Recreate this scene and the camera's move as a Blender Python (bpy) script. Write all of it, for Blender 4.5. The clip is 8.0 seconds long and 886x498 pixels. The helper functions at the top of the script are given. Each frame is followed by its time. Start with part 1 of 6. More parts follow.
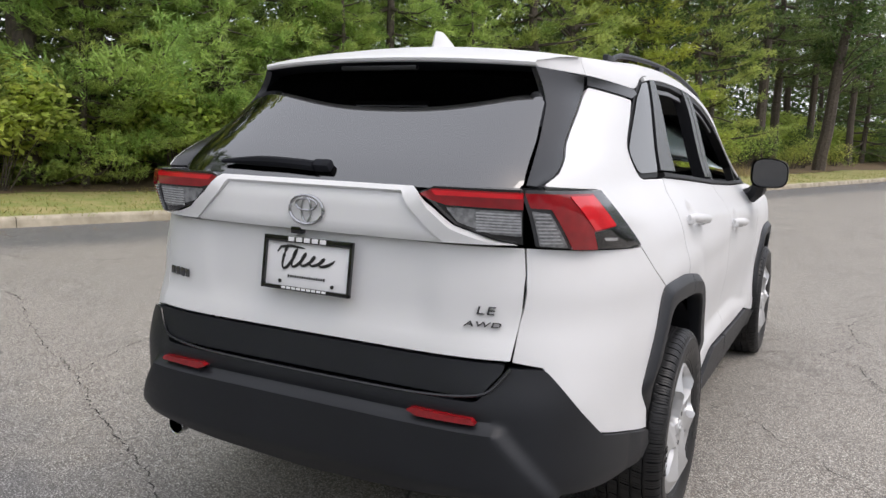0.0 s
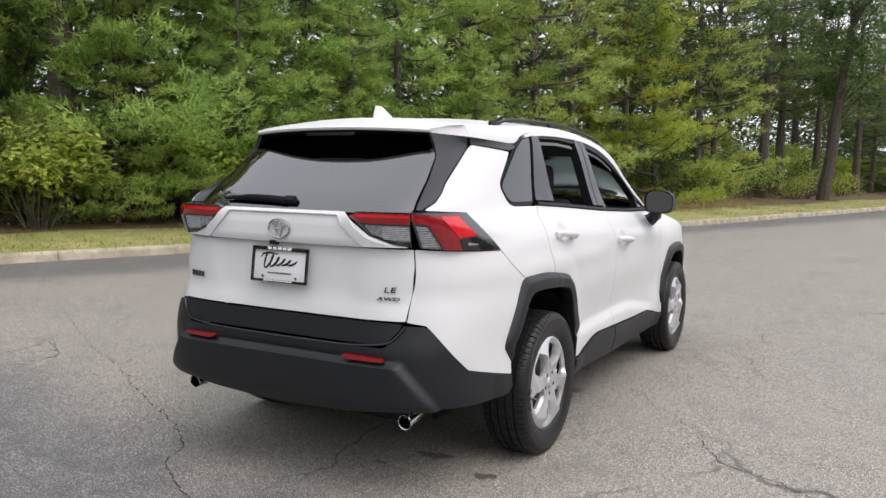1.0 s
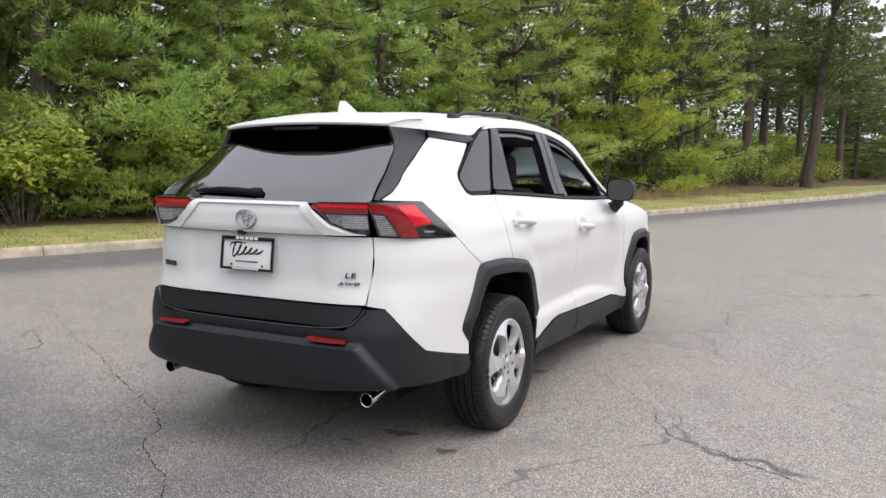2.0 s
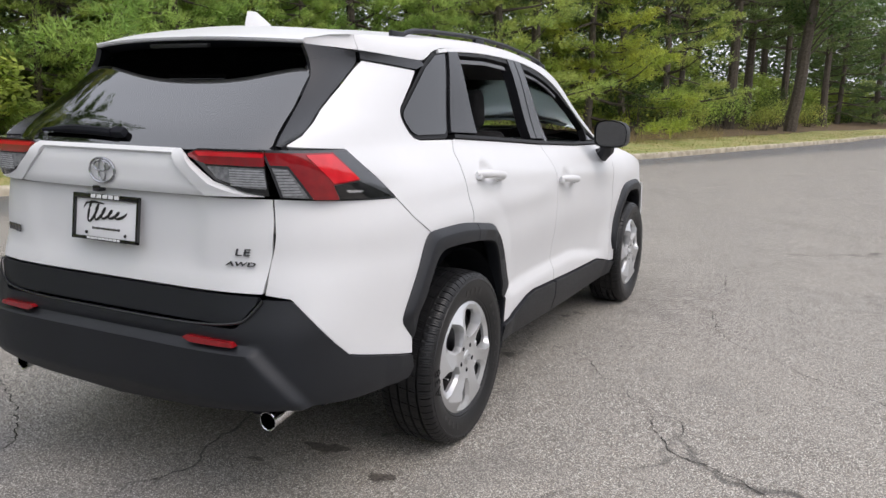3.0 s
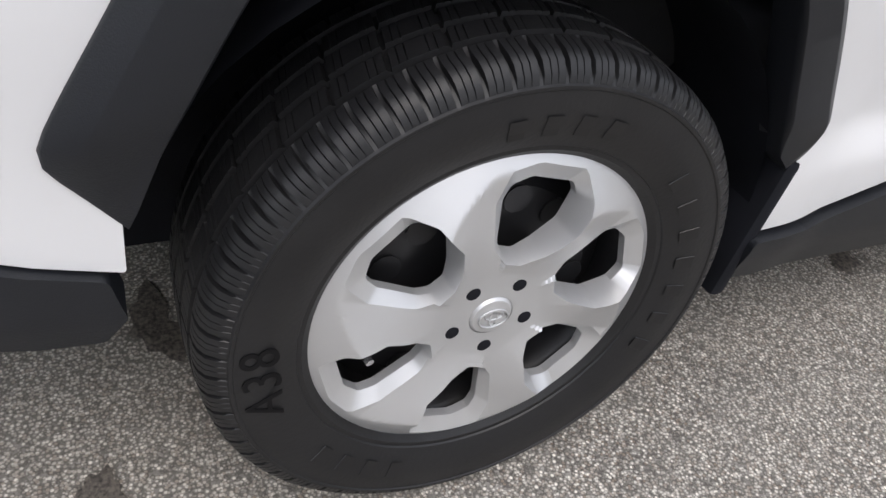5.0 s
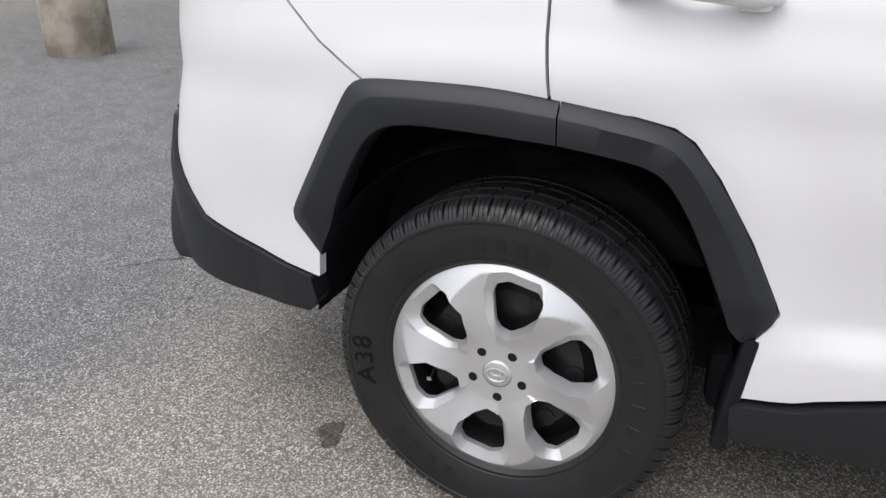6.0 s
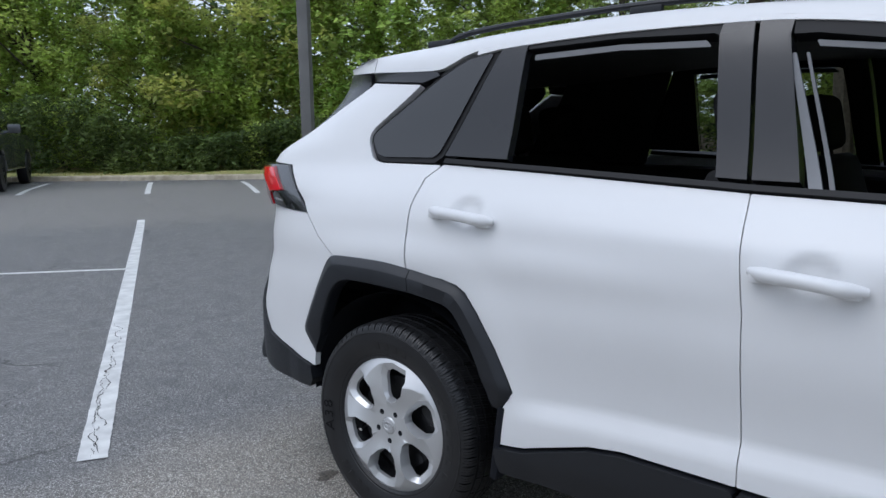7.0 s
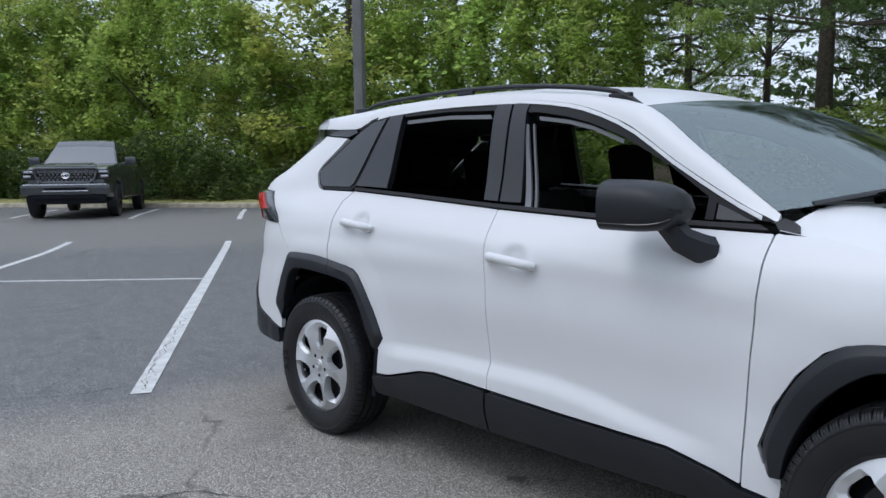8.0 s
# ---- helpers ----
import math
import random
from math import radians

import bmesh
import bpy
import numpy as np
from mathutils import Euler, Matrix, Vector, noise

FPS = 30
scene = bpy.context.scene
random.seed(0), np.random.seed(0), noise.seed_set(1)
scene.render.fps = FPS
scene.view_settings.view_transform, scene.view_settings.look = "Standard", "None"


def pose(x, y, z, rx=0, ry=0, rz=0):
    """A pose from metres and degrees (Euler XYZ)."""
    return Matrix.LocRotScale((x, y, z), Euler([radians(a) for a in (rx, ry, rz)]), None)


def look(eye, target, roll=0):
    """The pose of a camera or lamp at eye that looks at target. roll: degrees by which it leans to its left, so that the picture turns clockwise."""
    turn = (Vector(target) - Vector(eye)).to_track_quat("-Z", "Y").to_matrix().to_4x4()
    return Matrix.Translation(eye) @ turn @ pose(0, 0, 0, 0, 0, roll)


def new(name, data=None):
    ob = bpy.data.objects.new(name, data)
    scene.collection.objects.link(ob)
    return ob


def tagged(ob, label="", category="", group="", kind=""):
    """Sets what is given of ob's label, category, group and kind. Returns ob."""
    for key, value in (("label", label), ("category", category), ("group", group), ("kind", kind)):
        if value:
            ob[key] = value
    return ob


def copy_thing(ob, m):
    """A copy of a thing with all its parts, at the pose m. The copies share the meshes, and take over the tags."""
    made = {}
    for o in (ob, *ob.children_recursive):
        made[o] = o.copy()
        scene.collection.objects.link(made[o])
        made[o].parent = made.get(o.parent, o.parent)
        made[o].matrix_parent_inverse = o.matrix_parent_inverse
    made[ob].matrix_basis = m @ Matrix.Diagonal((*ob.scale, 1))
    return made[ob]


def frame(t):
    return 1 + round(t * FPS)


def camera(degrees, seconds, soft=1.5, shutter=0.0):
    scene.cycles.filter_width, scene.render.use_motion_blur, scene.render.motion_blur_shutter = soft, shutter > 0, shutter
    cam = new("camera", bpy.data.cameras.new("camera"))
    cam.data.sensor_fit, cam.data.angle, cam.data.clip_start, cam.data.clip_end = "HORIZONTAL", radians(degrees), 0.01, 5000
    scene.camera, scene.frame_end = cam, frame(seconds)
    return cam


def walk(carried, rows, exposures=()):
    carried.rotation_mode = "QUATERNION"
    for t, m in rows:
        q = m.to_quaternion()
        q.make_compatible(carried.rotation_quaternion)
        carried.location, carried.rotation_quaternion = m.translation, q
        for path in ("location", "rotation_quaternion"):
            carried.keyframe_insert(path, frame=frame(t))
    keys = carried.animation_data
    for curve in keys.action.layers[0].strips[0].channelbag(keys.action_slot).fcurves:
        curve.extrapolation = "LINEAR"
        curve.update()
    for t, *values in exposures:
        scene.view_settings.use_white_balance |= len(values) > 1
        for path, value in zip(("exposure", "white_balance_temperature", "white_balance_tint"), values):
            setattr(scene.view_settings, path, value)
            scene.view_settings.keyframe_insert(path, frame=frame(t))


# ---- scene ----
cam = camera(58.9, 8.0)
PATH = [
    (0, (1.376, -2.755, 1.348), (0.46, -1.0, 1.063), 1.7),
    (0.5, (1.867, -3.192, 1.36), (0.906, -1.453, 1.129), 1.2),
    (1, (2.296, -3.601, 1.386), (1.325, -1.864, 1.19), 0.8),
    (1.2, (2.447, -3.768, 1.389), (1.472, -2.033, 1.192), 0.5),
    (2.3, (2.521, -3.597, 1.386), (1.587, -1.846, 1.14), 0.2),
    (2.5, (2.455, -3.385, 1.404), (1.532, -1.633, 1.127), 0.3),
    (3, (2.193, -2.778, 1.368), (1.304, -1.024, 1.001), 0.9),
    (3.5, (2.01, -2.059, 1.313), (1.161, -0.318, 0.816), 2.1),
    (4, (1.709, -1.353, 1.182), (0.865, 0.284, 0.403), 6.6),
    (4.2, (1.578, -1.119, 1.159), (0.692, 0.423, 0.244), 8.9),
    (4.5, (1.481, -0.757, 1.014), (0.402, 0.571, -0.02), 11.5),
    (4.7, (1.45, -0.614, 0.98), (0.267, 0.54, -0.146), 12.1),
    (5.8, (1.96, 0.21, 1.15), (0.294, -0.264, 0.15), -0.4),
    (6, (2.156, 0.412, 1.177), (0.457, -0.296, 0.394), -0.8),
    (6.2, (2.27, 0.669, 1.241), (0.605, -0.243, 0.609), -1.3),
    (6.5, (2.407, 1.073, 1.275), (0.806, -0.048, 0.85), -1.4),
    (6.8, (2.642, 1.476, 1.31), (1.071, 0.286, 0.973), -1.1),
    (7, (2.709, 1.79, 1.305), (1.201, 0.507, 1.026), -1.0),
    (7.5, (2.871, 2.537, 1.309), (1.457, 1.138, 1.094), -0.6),
    (8, (3.046, 3.298, 1.312), (1.707, 1.826, 1.116), -0.7),
]
walk(cam, [(t, look(eye, target, roll)) for t, eye, target, roll in PATH], [(0, 0.45, 6520, 14), (1.0, 0.5, 6570, 14), (2.5, 0.62, 6570, 14), (3.0, 0.42, 6470, 14), (3.5, 0.22, 6320, 14), (4.0, -0.02, 6020, 12), (4.5, 0.42, 6320, 13), (6.0, 0.56, 6430, 13), (6.4, -0.02, 5650, 10), (8, -0.02, 5650, 10)])

# ---------------------------------------------------------------- light
wd = bpy.data.worlds.new("overcast_sky")
scene.world = wd
wd.use_nodes = True
wn, wl = wd.node_tree.nodes, wd.node_tree.links
sky = wn.new("ShaderNodeTexSky")
sky.sky_type = "NISHITA"
sky.sun_disc = False
sky.sun_elevation, sky.sun_rotation = radians(58), radians(107)
sky.air_density, sky.dust_density, sky.ozone_density = 1.0, 6.0, 0.6
cloud = wn.new("ShaderNodeMix")
cloud.data_type = "RGBA"
cloud.inputs[0].default_value = 0.72
cloud.inputs[7].default_value = (9.6, 10.0, 10.6, 1)
wl.new(sky.outputs[0], cloud.inputs[6])
# an overcast sky is about twice as bright overhead as at the horizon
way = wn.new("ShaderNodeTexCoord")
up = wn.new("ShaderNodeSeparateXYZ")
rise = wn.new("ShaderNodeMapRange")
rise.inputs[1].default_value, rise.inputs[2].default_value, rise.inputs[3].default_value, rise.inputs[4].default_value = 0.0, 1.0, 0.110, 0.134
wl.new(way.outputs["Generated"], up.inputs[0])
wl.new(up.outputs["Z"], rise.inputs[0])
wl.new(cloud.outputs[2], wn["Background"].inputs[0])
wl.new(rise.outputs[0], wn["Background"].inputs[1])
sun = new("sun", bpy.data.lights.new("sun", "SUN"))
sun.data.energy, sun.data.angle, sun.data.color = 0.52, radians(30), (1.0, 0.97, 0.92)
sun.matrix_world = look((20, -6, 34), (0, 0, 0))

# ---------------------------------------------------------------- materials
MATS = {}


def mat(name, color, rough=0.5, metal=0.0, vary=0.0, scale=4.0, bump=0.0, bscale=80.0, coat=0.0, spec=0.5, second=None, random_amount=0.0, detail=6.0):
    m = bpy.data.materials.new(name)
    m.use_nodes = True
    nt = m.node_tree
    b = nt.nodes["Principled BSDF"]
    b.inputs["Base Color"].default_value = (*color, 1)
    b.inputs["Roughness"].default_value = rough
    b.inputs["Metallic"].default_value = metal
    b.inputs["Coat Weight"].default_value = coat
    b.inputs["Coat Roughness"].default_value = 0.03
    b.inputs["Specular IOR Level"].default_value = spec
    tc = nt.nodes.new("ShaderNodeTexCoord")
    out = None
    if vary or second:
        n = nt.nodes.new("ShaderNodeTexNoise")
        n.inputs["Scale"].default_value, n.inputs["Detail"].default_value = scale, detail
        nt.links.new(tc.outputs["Object"], n.inputs["Vector"])
        r = nt.nodes.new("ShaderNodeMapRange")
        r.inputs[1].default_value, r.inputs[2].default_value = 0.35, 0.65
        nt.links.new(n.outputs[0], r.inputs[0])
        x = nt.nodes.new("ShaderNodeMix")
        x.data_type = "RGBA"
        other = second or tuple(c * (1 - vary) for c in color)
        x.inputs[6].default_value, x.inputs[7].default_value = (*color, 1), (*other, 1)
        nt.links.new(r.outputs[0], x.inputs[0])
        out = x.outputs[2]
    if random_amount:
        g = nt.nodes.new("ShaderNodeNewGeometry")
        h = nt.nodes.new("ShaderNodeHueSaturation")
        if out:
            nt.links.new(out, h.inputs["Color"])
        else:
            h.inputs["Color"].default_value = (*color, 1)
        r = nt.nodes.new("ShaderNodeMapRange")
        r.inputs[3].default_value, r.inputs[4].default_value = 1 - random_amount, 1 + random_amount
        nt.links.new(g.outputs["Random Per Island"], r.inputs[0])
        nt.links.new(r.outputs[0], h.inputs["Value"])
        out = h.outputs[0]
    if out:
        nt.links.new(out, b.inputs["Base Color"])
    if bump:
        n = nt.nodes.new("ShaderNodeTexNoise")
        n.inputs["Scale"].default_value, n.inputs["Detail"].default_value = bscale, 5
        nt.links.new(tc.outputs["Object"], n.inputs["Vector"])
        k = nt.nodes.new("ShaderNodeBump")
        k.inputs["Strength"].default_value, k.inputs["Distance"].default_value = bump, 0.004
        nt.links.new(n.outputs[0], k.inputs["Height"])
        nt.links.new(k.outputs[0], b.inputs["Normal"])
    MATS[name] = m
    return m


def glass(name, tint, gloss=0.02, ior=1.55, coating=(1, 1, 1)):
    m = bpy.data.materials.new(name)
    m.use_nodes = True
    nt = m.node_tree
    nt.nodes.remove(nt.nodes["Principled BSDF"])
    t = nt.nodes.new("ShaderNodeBsdfTransparent")
    t.inputs[0].default_value = (*tint, 1)
    g = nt.nodes.new("ShaderNodeBsdfGlossy")
    g.inputs["Roughness"].default_value = gloss
    g.inputs["Color"].default_value = (*coating, 1)
    f = nt.nodes.new("ShaderNodeFresnel")
    f.inputs[0].default_value = ior
    x = nt.nodes.new("ShaderNodeMixShader")
    nt.links.new(f.outputs[0], x.inputs[0])
    nt.links.new(t.outputs[0], x.inputs[1])
    nt.links.new(g.outputs[0], x.inputs[2])
    nt.links.new(x.outputs[0], nt.nodes["Material Output"].inputs[0])
    MATS[name] = m
    return m


WHITE = mat("white_paint", (0.69, 0.692, 0.695), 0.38, coat=0.10, vary=0.03, scale=2.5, spec=0.4)
CLAD = mat("grey_black_cladding", (0.0120, 0.0135, 0.0170), 0.46, vary=0.2, scale=5, bump=0.14, bscale=500, spec=0.42)
TRIM = mat("satin_pillar_trim", (0.016, 0.0165, 0.019), 0.26, vary=0.15, scale=3, bump=0.02, bscale=400)
GLOSSBLACK = mat("gloss_black", (0.008, 0.008, 0.009), 0.08, coat=0.5)
RUBBER = mat("tyre_rubber", (0.0095, 0.0097, 0.0108), 0.44, second=(0.014, 0.014, 0.015), scale=9, bump=0.10, bscale=160, spec=0.42)
RUBSEAL = mat("rubber_seal", (0.007, 0.007, 0.008), 0.55, vary=0.2, spec=0.3)
SILVER = mat("silver_wheel_paint", (0.58, 0.585, 0.59), 0.36, metal=0.55, vary=0.05, scale=6, bump=0.03, bscale=900)
DARKMETAL = mat("dark_brake_metal", (0.022, 0.022, 0.024), 0.36, metal=0.3, vary=0.4, scale=14)
BADGE = mat("dark_chrome_badge", (0.16, 0.16, 0.17), 0.25, metal=0.9)
CHROME = mat("chrome", (0.78, 0.78, 0.79), 0.08, metal=1.0)
MIRROR = mat("mirror_glass", (0.16, 0.165, 0.17), 0.02, metal=1.0)
SATIN = mat("satin_silver_trim", (0.62, 0.63, 0.65), 0.25, metal=0.8)
RED = mat("red_lens", (0.72, 0.010, 0.020), 0.12, coat=0.8, vary=0.15, scale=20)
DARKRED = mat("dark_red_lens", (0.27, 0.003, 0.008), 0.12, coat=0.8, vary=0.2, scale=30)
SMOKE = mat("smoked_lens", (0.045, 0.047, 0.052), 0.12, coat=0.8, vary=0.15, scale=15)
CLEARLENS = mat("clear_ribbed_lens", (0.24, 0.245, 0.255), 0.16, coat=0.8, vary=0.5, scale=60)
LENSRIB = mat("lens_rib_plastic", (0.62, 0.63, 0.65), 0.2, metal=0.3, coat=0.6, vary=0.3, scale=90)
EMBLEM = mat("emblem_chrome", (0.42, 0.42, 0.43), 0.12, metal=1.0)
RAISED = mat("raised_sidewall_rubber", (0.012, 0.012, 0.013), 0.34, spec=0.4, vary=0.2, scale=40)
MOULDED = mat("moulded_black_letters", (0.004, 0.004, 0.005), 0.55, spec=0.2, vary=0.2, scale=40)
REFLECTOR = mat("red_reflector", (0.30, 0.006, 0.010), 0.2, coat=0.6, vary=0.3, scale=90)
DARKIN = mat("dark_cabin_trim", (0.016, 0.016, 0.018), 0.7, vary=0.3, scale=8, bump=0.1, bscale=300)
SEATCLOTH = mat("black_seat_cloth", (0.007, 0.007, 0.008), 0.85, vary=0.3, scale=30, bump=0.3, bscale=400)
HEADLINER = mat("grey_headliner", (0.10, 0.10, 0.10), 0.9, vary=0.1, scale=20)
UNDER = mat("underbody_black", (0.013, 0.014, 0.018), 0.72, vary=0.4, scale=10, spec=0.12)
GUIDE = mat("grey_window_guide", (0.17, 0.175, 0.185), 0.5, metal=0.2, vary=0.1)
CHANNEL = mat("grey_window_channel", (0.13, 0.133, 0.14), 0.5, vary=0.1)
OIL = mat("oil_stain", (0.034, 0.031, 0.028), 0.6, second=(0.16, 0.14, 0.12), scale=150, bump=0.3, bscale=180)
PRIVACY = glass("privacy_glass", (0.03, 0.032, 0.035), 0.02, 1.7)
REARGLASS = glass("rear_window_glass", (0.03, 0.032, 0.035), 0.02, 2.3)
TINT = glass("tinted_glass", (0.50, 0.54, 0.51))
SCREEN = glass("windscreen_glass", (0.20, 0.25, 0.245), 0.07, 2.9, (0.90, 1.0, 0.98))
PLATE = mat("white_plate", (0.75, 0.75, 0.76), 0.3, vary=0.03)
INK = mat("black_ink", (0.012, 0.012, 0.012), 0.4)

# ---------------------------------------------------------------- helpers


def part(name, bm, material, parent, label="", smooth=True):
    me = bpy.data.meshes.new(name)
    bm.normal_update()
    bm.to_mesh(me)
    bm.free()
    return mesh_part(name, me, material, parent, label, smooth)


def mesh_part(name, me, material, parent, label="", smooth=True):
    me.materials.append(material)
    if smooth:
        me.shade_smooth()
        me.set_sharp_from_angle(angle=radians(38))
    ob = new(name, me)
    ob.parent = parent
    if label:
        ob["label"] = label
    return ob


def hermite(tab):
    """A smooth curve through pairs that never overshoots."""
    xs, ys = [a for a, b in tab], [b for a, b in tab]
    n = len(xs)
    d = [(ys[i + 1] - ys[i]) / (xs[i + 1] - xs[i]) for i in range(n - 1)]
    m = [d[0]] + [0 if d[i - 1] * d[i] <= 0 else 2 * d[i - 1] * d[i] / (d[i - 1] + d[i]) for i in range(1, n - 1)] + [d[-1]]

    def f(x):
        if x <= xs[0]:
            return ys[0] + m[0] * (x - xs[0])
        if x >= xs[-1]:
            return ys[-1] + m[-1] * (x - xs[-1])
        i = max(k for k in range(n - 1) if xs[k] <= x)
        h = xs[i + 1] - xs[i]
        t = (x - xs[i]) / h
        return ys[i] * (1 + 2 * t) * (1 - t) ** 2 + m[i] * h * t * (1 - t) ** 2 + ys[i + 1] * t * t * (3 - 2 * t) + m[i + 1] * h * t * t * (t - 1)
    return f


def step(a, b, x):
    t = min(1, max(0, (x - a) / (b - a)))
    return t * t * (3 - 2 * t)


def fillet(pts, r, n=5):
    """A closed outline with rounded corners; a point may carry its own radius."""
    out = []
    k = len(pts)
    for i in range(k):
        p = pts[i]
        rad = p[2] if len(p) > 2 else r
        a, b, c = Vector(pts[i - 1][:2]), Vector(p[:2]), Vector(pts[(i + 1) % k][:2])
        u, v = a - b, c - b
        lu, lv = u.length, v.length
        ang = u.angle(v) if lu > 1e-6 and lv > 1e-6 else math.pi
        if rad <= 0 or ang > radians(172):
            out.append(tuple(b))
            continue
        d = min(rad / math.tan(ang / 2), 0.45 * lu, 0.45 * lv)
        p0, p1 = b + u.normalized() * d, b + v.normalized() * d
        for j in range(n + 1):
            t = j / n
            out.append(tuple(p0 * (1 - t) ** 2 + b * 2 * t * (1 - t) + p1 * t * t))
    return out


def shrink(pts, d):
    """An outline moved inward by d."""
    k = len(pts)
    area = sum(pts[i][0] * pts[(i + 1) % k][1] - pts[(i + 1) % k][0] * pts[i][1] for i in range(k))
    s = 1 if area > 0 else -1
    out = []
    for i in range(k):
        a, b, c = Vector(pts[i - 1]), Vector(pts[i]), Vector(pts[(i + 1) % k])
        u, v = (b - a), (c - b)
        if u.length < 1e-6 or v.length < 1e-6:
            out.append(tuple(b))
            continue
        u.normalize(), v.normalize()
        n1, n2 = Vector((-u.y, u.x)) * s, Vector((-v.y, v.x)) * s
        n = (n1 + n2)
        if n.length < 1e-4:
            n = n1
        n.normalize()
        out.append(tuple(b + n * d / max(0.4, n.dot(n1))))
    return out


def box(bm, cx, cy, cz, sx, sy, sz, bevel=0.0, m=None, seg=2):
    g = bmesh.ops.create_cube(bm, size=1)
    vs = g["verts"]
    bmesh.ops.scale(bm, vec=(sx, sy, sz), verts=vs)
    if bevel:
        es = list({e for v in vs for e in v.link_edges})
        r = bmesh.ops.bevel(bm, geom=es, offset=bevel, segments=seg, affect="EDGES", profile=0.6)
        vs = list({v for f in r["faces"] for v in f.verts} | {v for v in vs if v.is_valid})
    bmesh.ops.transform(bm, matrix=pose(cx, cy, cz) @ (m or Matrix()), verts=vs)
    return vs


def tube(bm, pts, r, n=10, cap=True):
    """A round bar along points; r may be a list."""
    rings = []
    for i, p in enumerate(pts):
        p = Vector(p)
        a = Vector(pts[max(0, i - 1)])
        b = Vector(pts[min(len(pts) - 1, i + 1)])
        d = (b - a).normalized()
        up = Vector((0, 0, 1)) if abs(d.z) < 0.95 else Vector((1, 0, 0))
        u = d.cross(up).normalized()
        v = u.cross(d)
        rr = r[i] if isinstance(r, (list, tuple)) else r
        rings.append([bm.verts.new(p + u * rr * math.cos(2 * math.pi * k / n) + v * rr * math.sin(2 * math.pi * k / n)) for k in range(n)])
    for a, b in zip(rings, rings[1:]):
        for k in range(n):
            bm.faces.new((a[k], a[(k + 1) % n], b[(k + 1) % n], b[k]))
    if cap:
        bm.faces.new(rings[0])
        bm.faces.new(rings[-1][::-1])
    return bm


def sheet(bm, nu, nv, f, flip=False):
    """A grid of points f(u, v), u and v from 0 to 1."""
    g = [[bm.verts.new(f(i / nu, j / nv)) for j in range(nv + 1)] for i in range(nu + 1)]
    for i in range(nu):
        for j in range(nv):
            q = (g[i][j], g[i + 1][j], g[i + 1][j + 1], g[i][j + 1])
            bm.faces.new(q[::-1] if flip else q)
    return g


def thicken(bm, depth, toward=None):
    """Gives an open skin rims of that depth along its inward normals."""
    bm.normal_update()
    rim = [e for e in bm.edges if e.is_boundary]
    vn = {v: v.normal.copy() for e in rim for v in e.verts}
    r = bmesh.ops.extrude_edge_only(bm, edges=rim)
    old = {tuple(v.co): vn[v] for v in vn}
    for v in [g for g in r["geom"] if isinstance(g, bmesh.types.BMVert)]:
        n = old.get(tuple(v.co))
        if n is not None:
            v.co -= n * depth


# ---------------------------------------------------------------- the car's skin
# The car stands along +y; the ground under its rear axle is the origin.
half_width = hermite([(.2, .86), (.45, .868), (.6, .862), (.8, .872), (.95, .869), (1.04, .856), (1.12, .825), (1.18, .787), (1.235, .752), (1.58, .645), (1.64, .615)])
tail = hermite([(.2, -.90), (.45, -.955), (.62, -.965), (.77, -.945), (.9, -.945), (1.05, -.94), (1.17, -.94), (1.22, -.90), (1.55, -.61), (1.64, -.53)])
square = hermite([(.2, 5.5), (.6, 6.), (.765, 5.4), (.9, 4.6), (1.075, 4.6), (1.15, 6.6), (1.20, 8.2), (1.25, 9.2), (1.34, 5.6), (1.42, 4.1), (1.515, 3.1), (1.555, 3.5), (1.64, 3.6)])
MID = 0.3


crease_z = hermite([(.3, .525), (.5, .535), (.9, .552), (1.4, .556), (2.0, .475), (2.2, .455)])


def width(z, y):
    zz = z + 0.043 * min(2.2, max(0, y - 0.1)) * step(0.95, 1.15, z)
    w = half_width(zz)
    # the flanks are drawn in above the sills between the wheels
    c = crease_z(y)
    dip = max(0.0, 1 - (z - c) / 0.26) ** 1.6 if z > c else max(0.0, 1 - (c - z) / 0.055)
    w -= 0.021 * dip * step(0.42, 0.62, y) * (1 - step(1.95, 2.2, y))
    w += 0.007 * math.exp(-((z - 0.93) / 0.05) ** 2) * (1 - step(0.5, 1.3, abs(y - 0.2)))
    # the shoulder's crease runs down from the quarter window towards the front wing
    w += 0.006 * max(0.0, 1 - abs(z - 1.118 + 0.088 * (y - 0.1)) / 0.075) * step(0.15, 0.55, y) * (1 - step(2.5, 3.0, y))
    if y > 2.55:
        w *= max(0.0, 1 - ((y - 2.55) / 1.10) ** 3.2) ** (1 / 3.2)
    return w


def haunch(y, z):
    """The flank swells round each wheel arch, up to a soft crease."""
    out = 0.0
    for c in (0.0, 2.70):
        m = (min(2.0, abs(y - c) / .475) ** 3 + min(2.0, max(0.0, z - .35) / .545) ** 3) ** (1 / 3)
        out += 0.009 * min(1.0, max(0.0, (1.19 - m) / 0.15))
    return out


def skin_side(p, z):
    """The right flank: p is y along the flank and goes on round the tail."""
    if p >= MID:
        return Vector((width(z, p) + haunch(p, z), p, z))
    w, n, d = width(z, MID), square(z), MID - tail(z)
    lo, hi = 0.0, math.pi / 2
    for _ in range(34):
        a = (lo + hi) / 2
        x, y = w * math.sin(a) ** (2 / n), MID - d * math.cos(a) ** (2 / n)
        if y + x - w < p:
            lo = a
        else:
            hi = a
    return Vector((x + haunch(y, z), y, z))


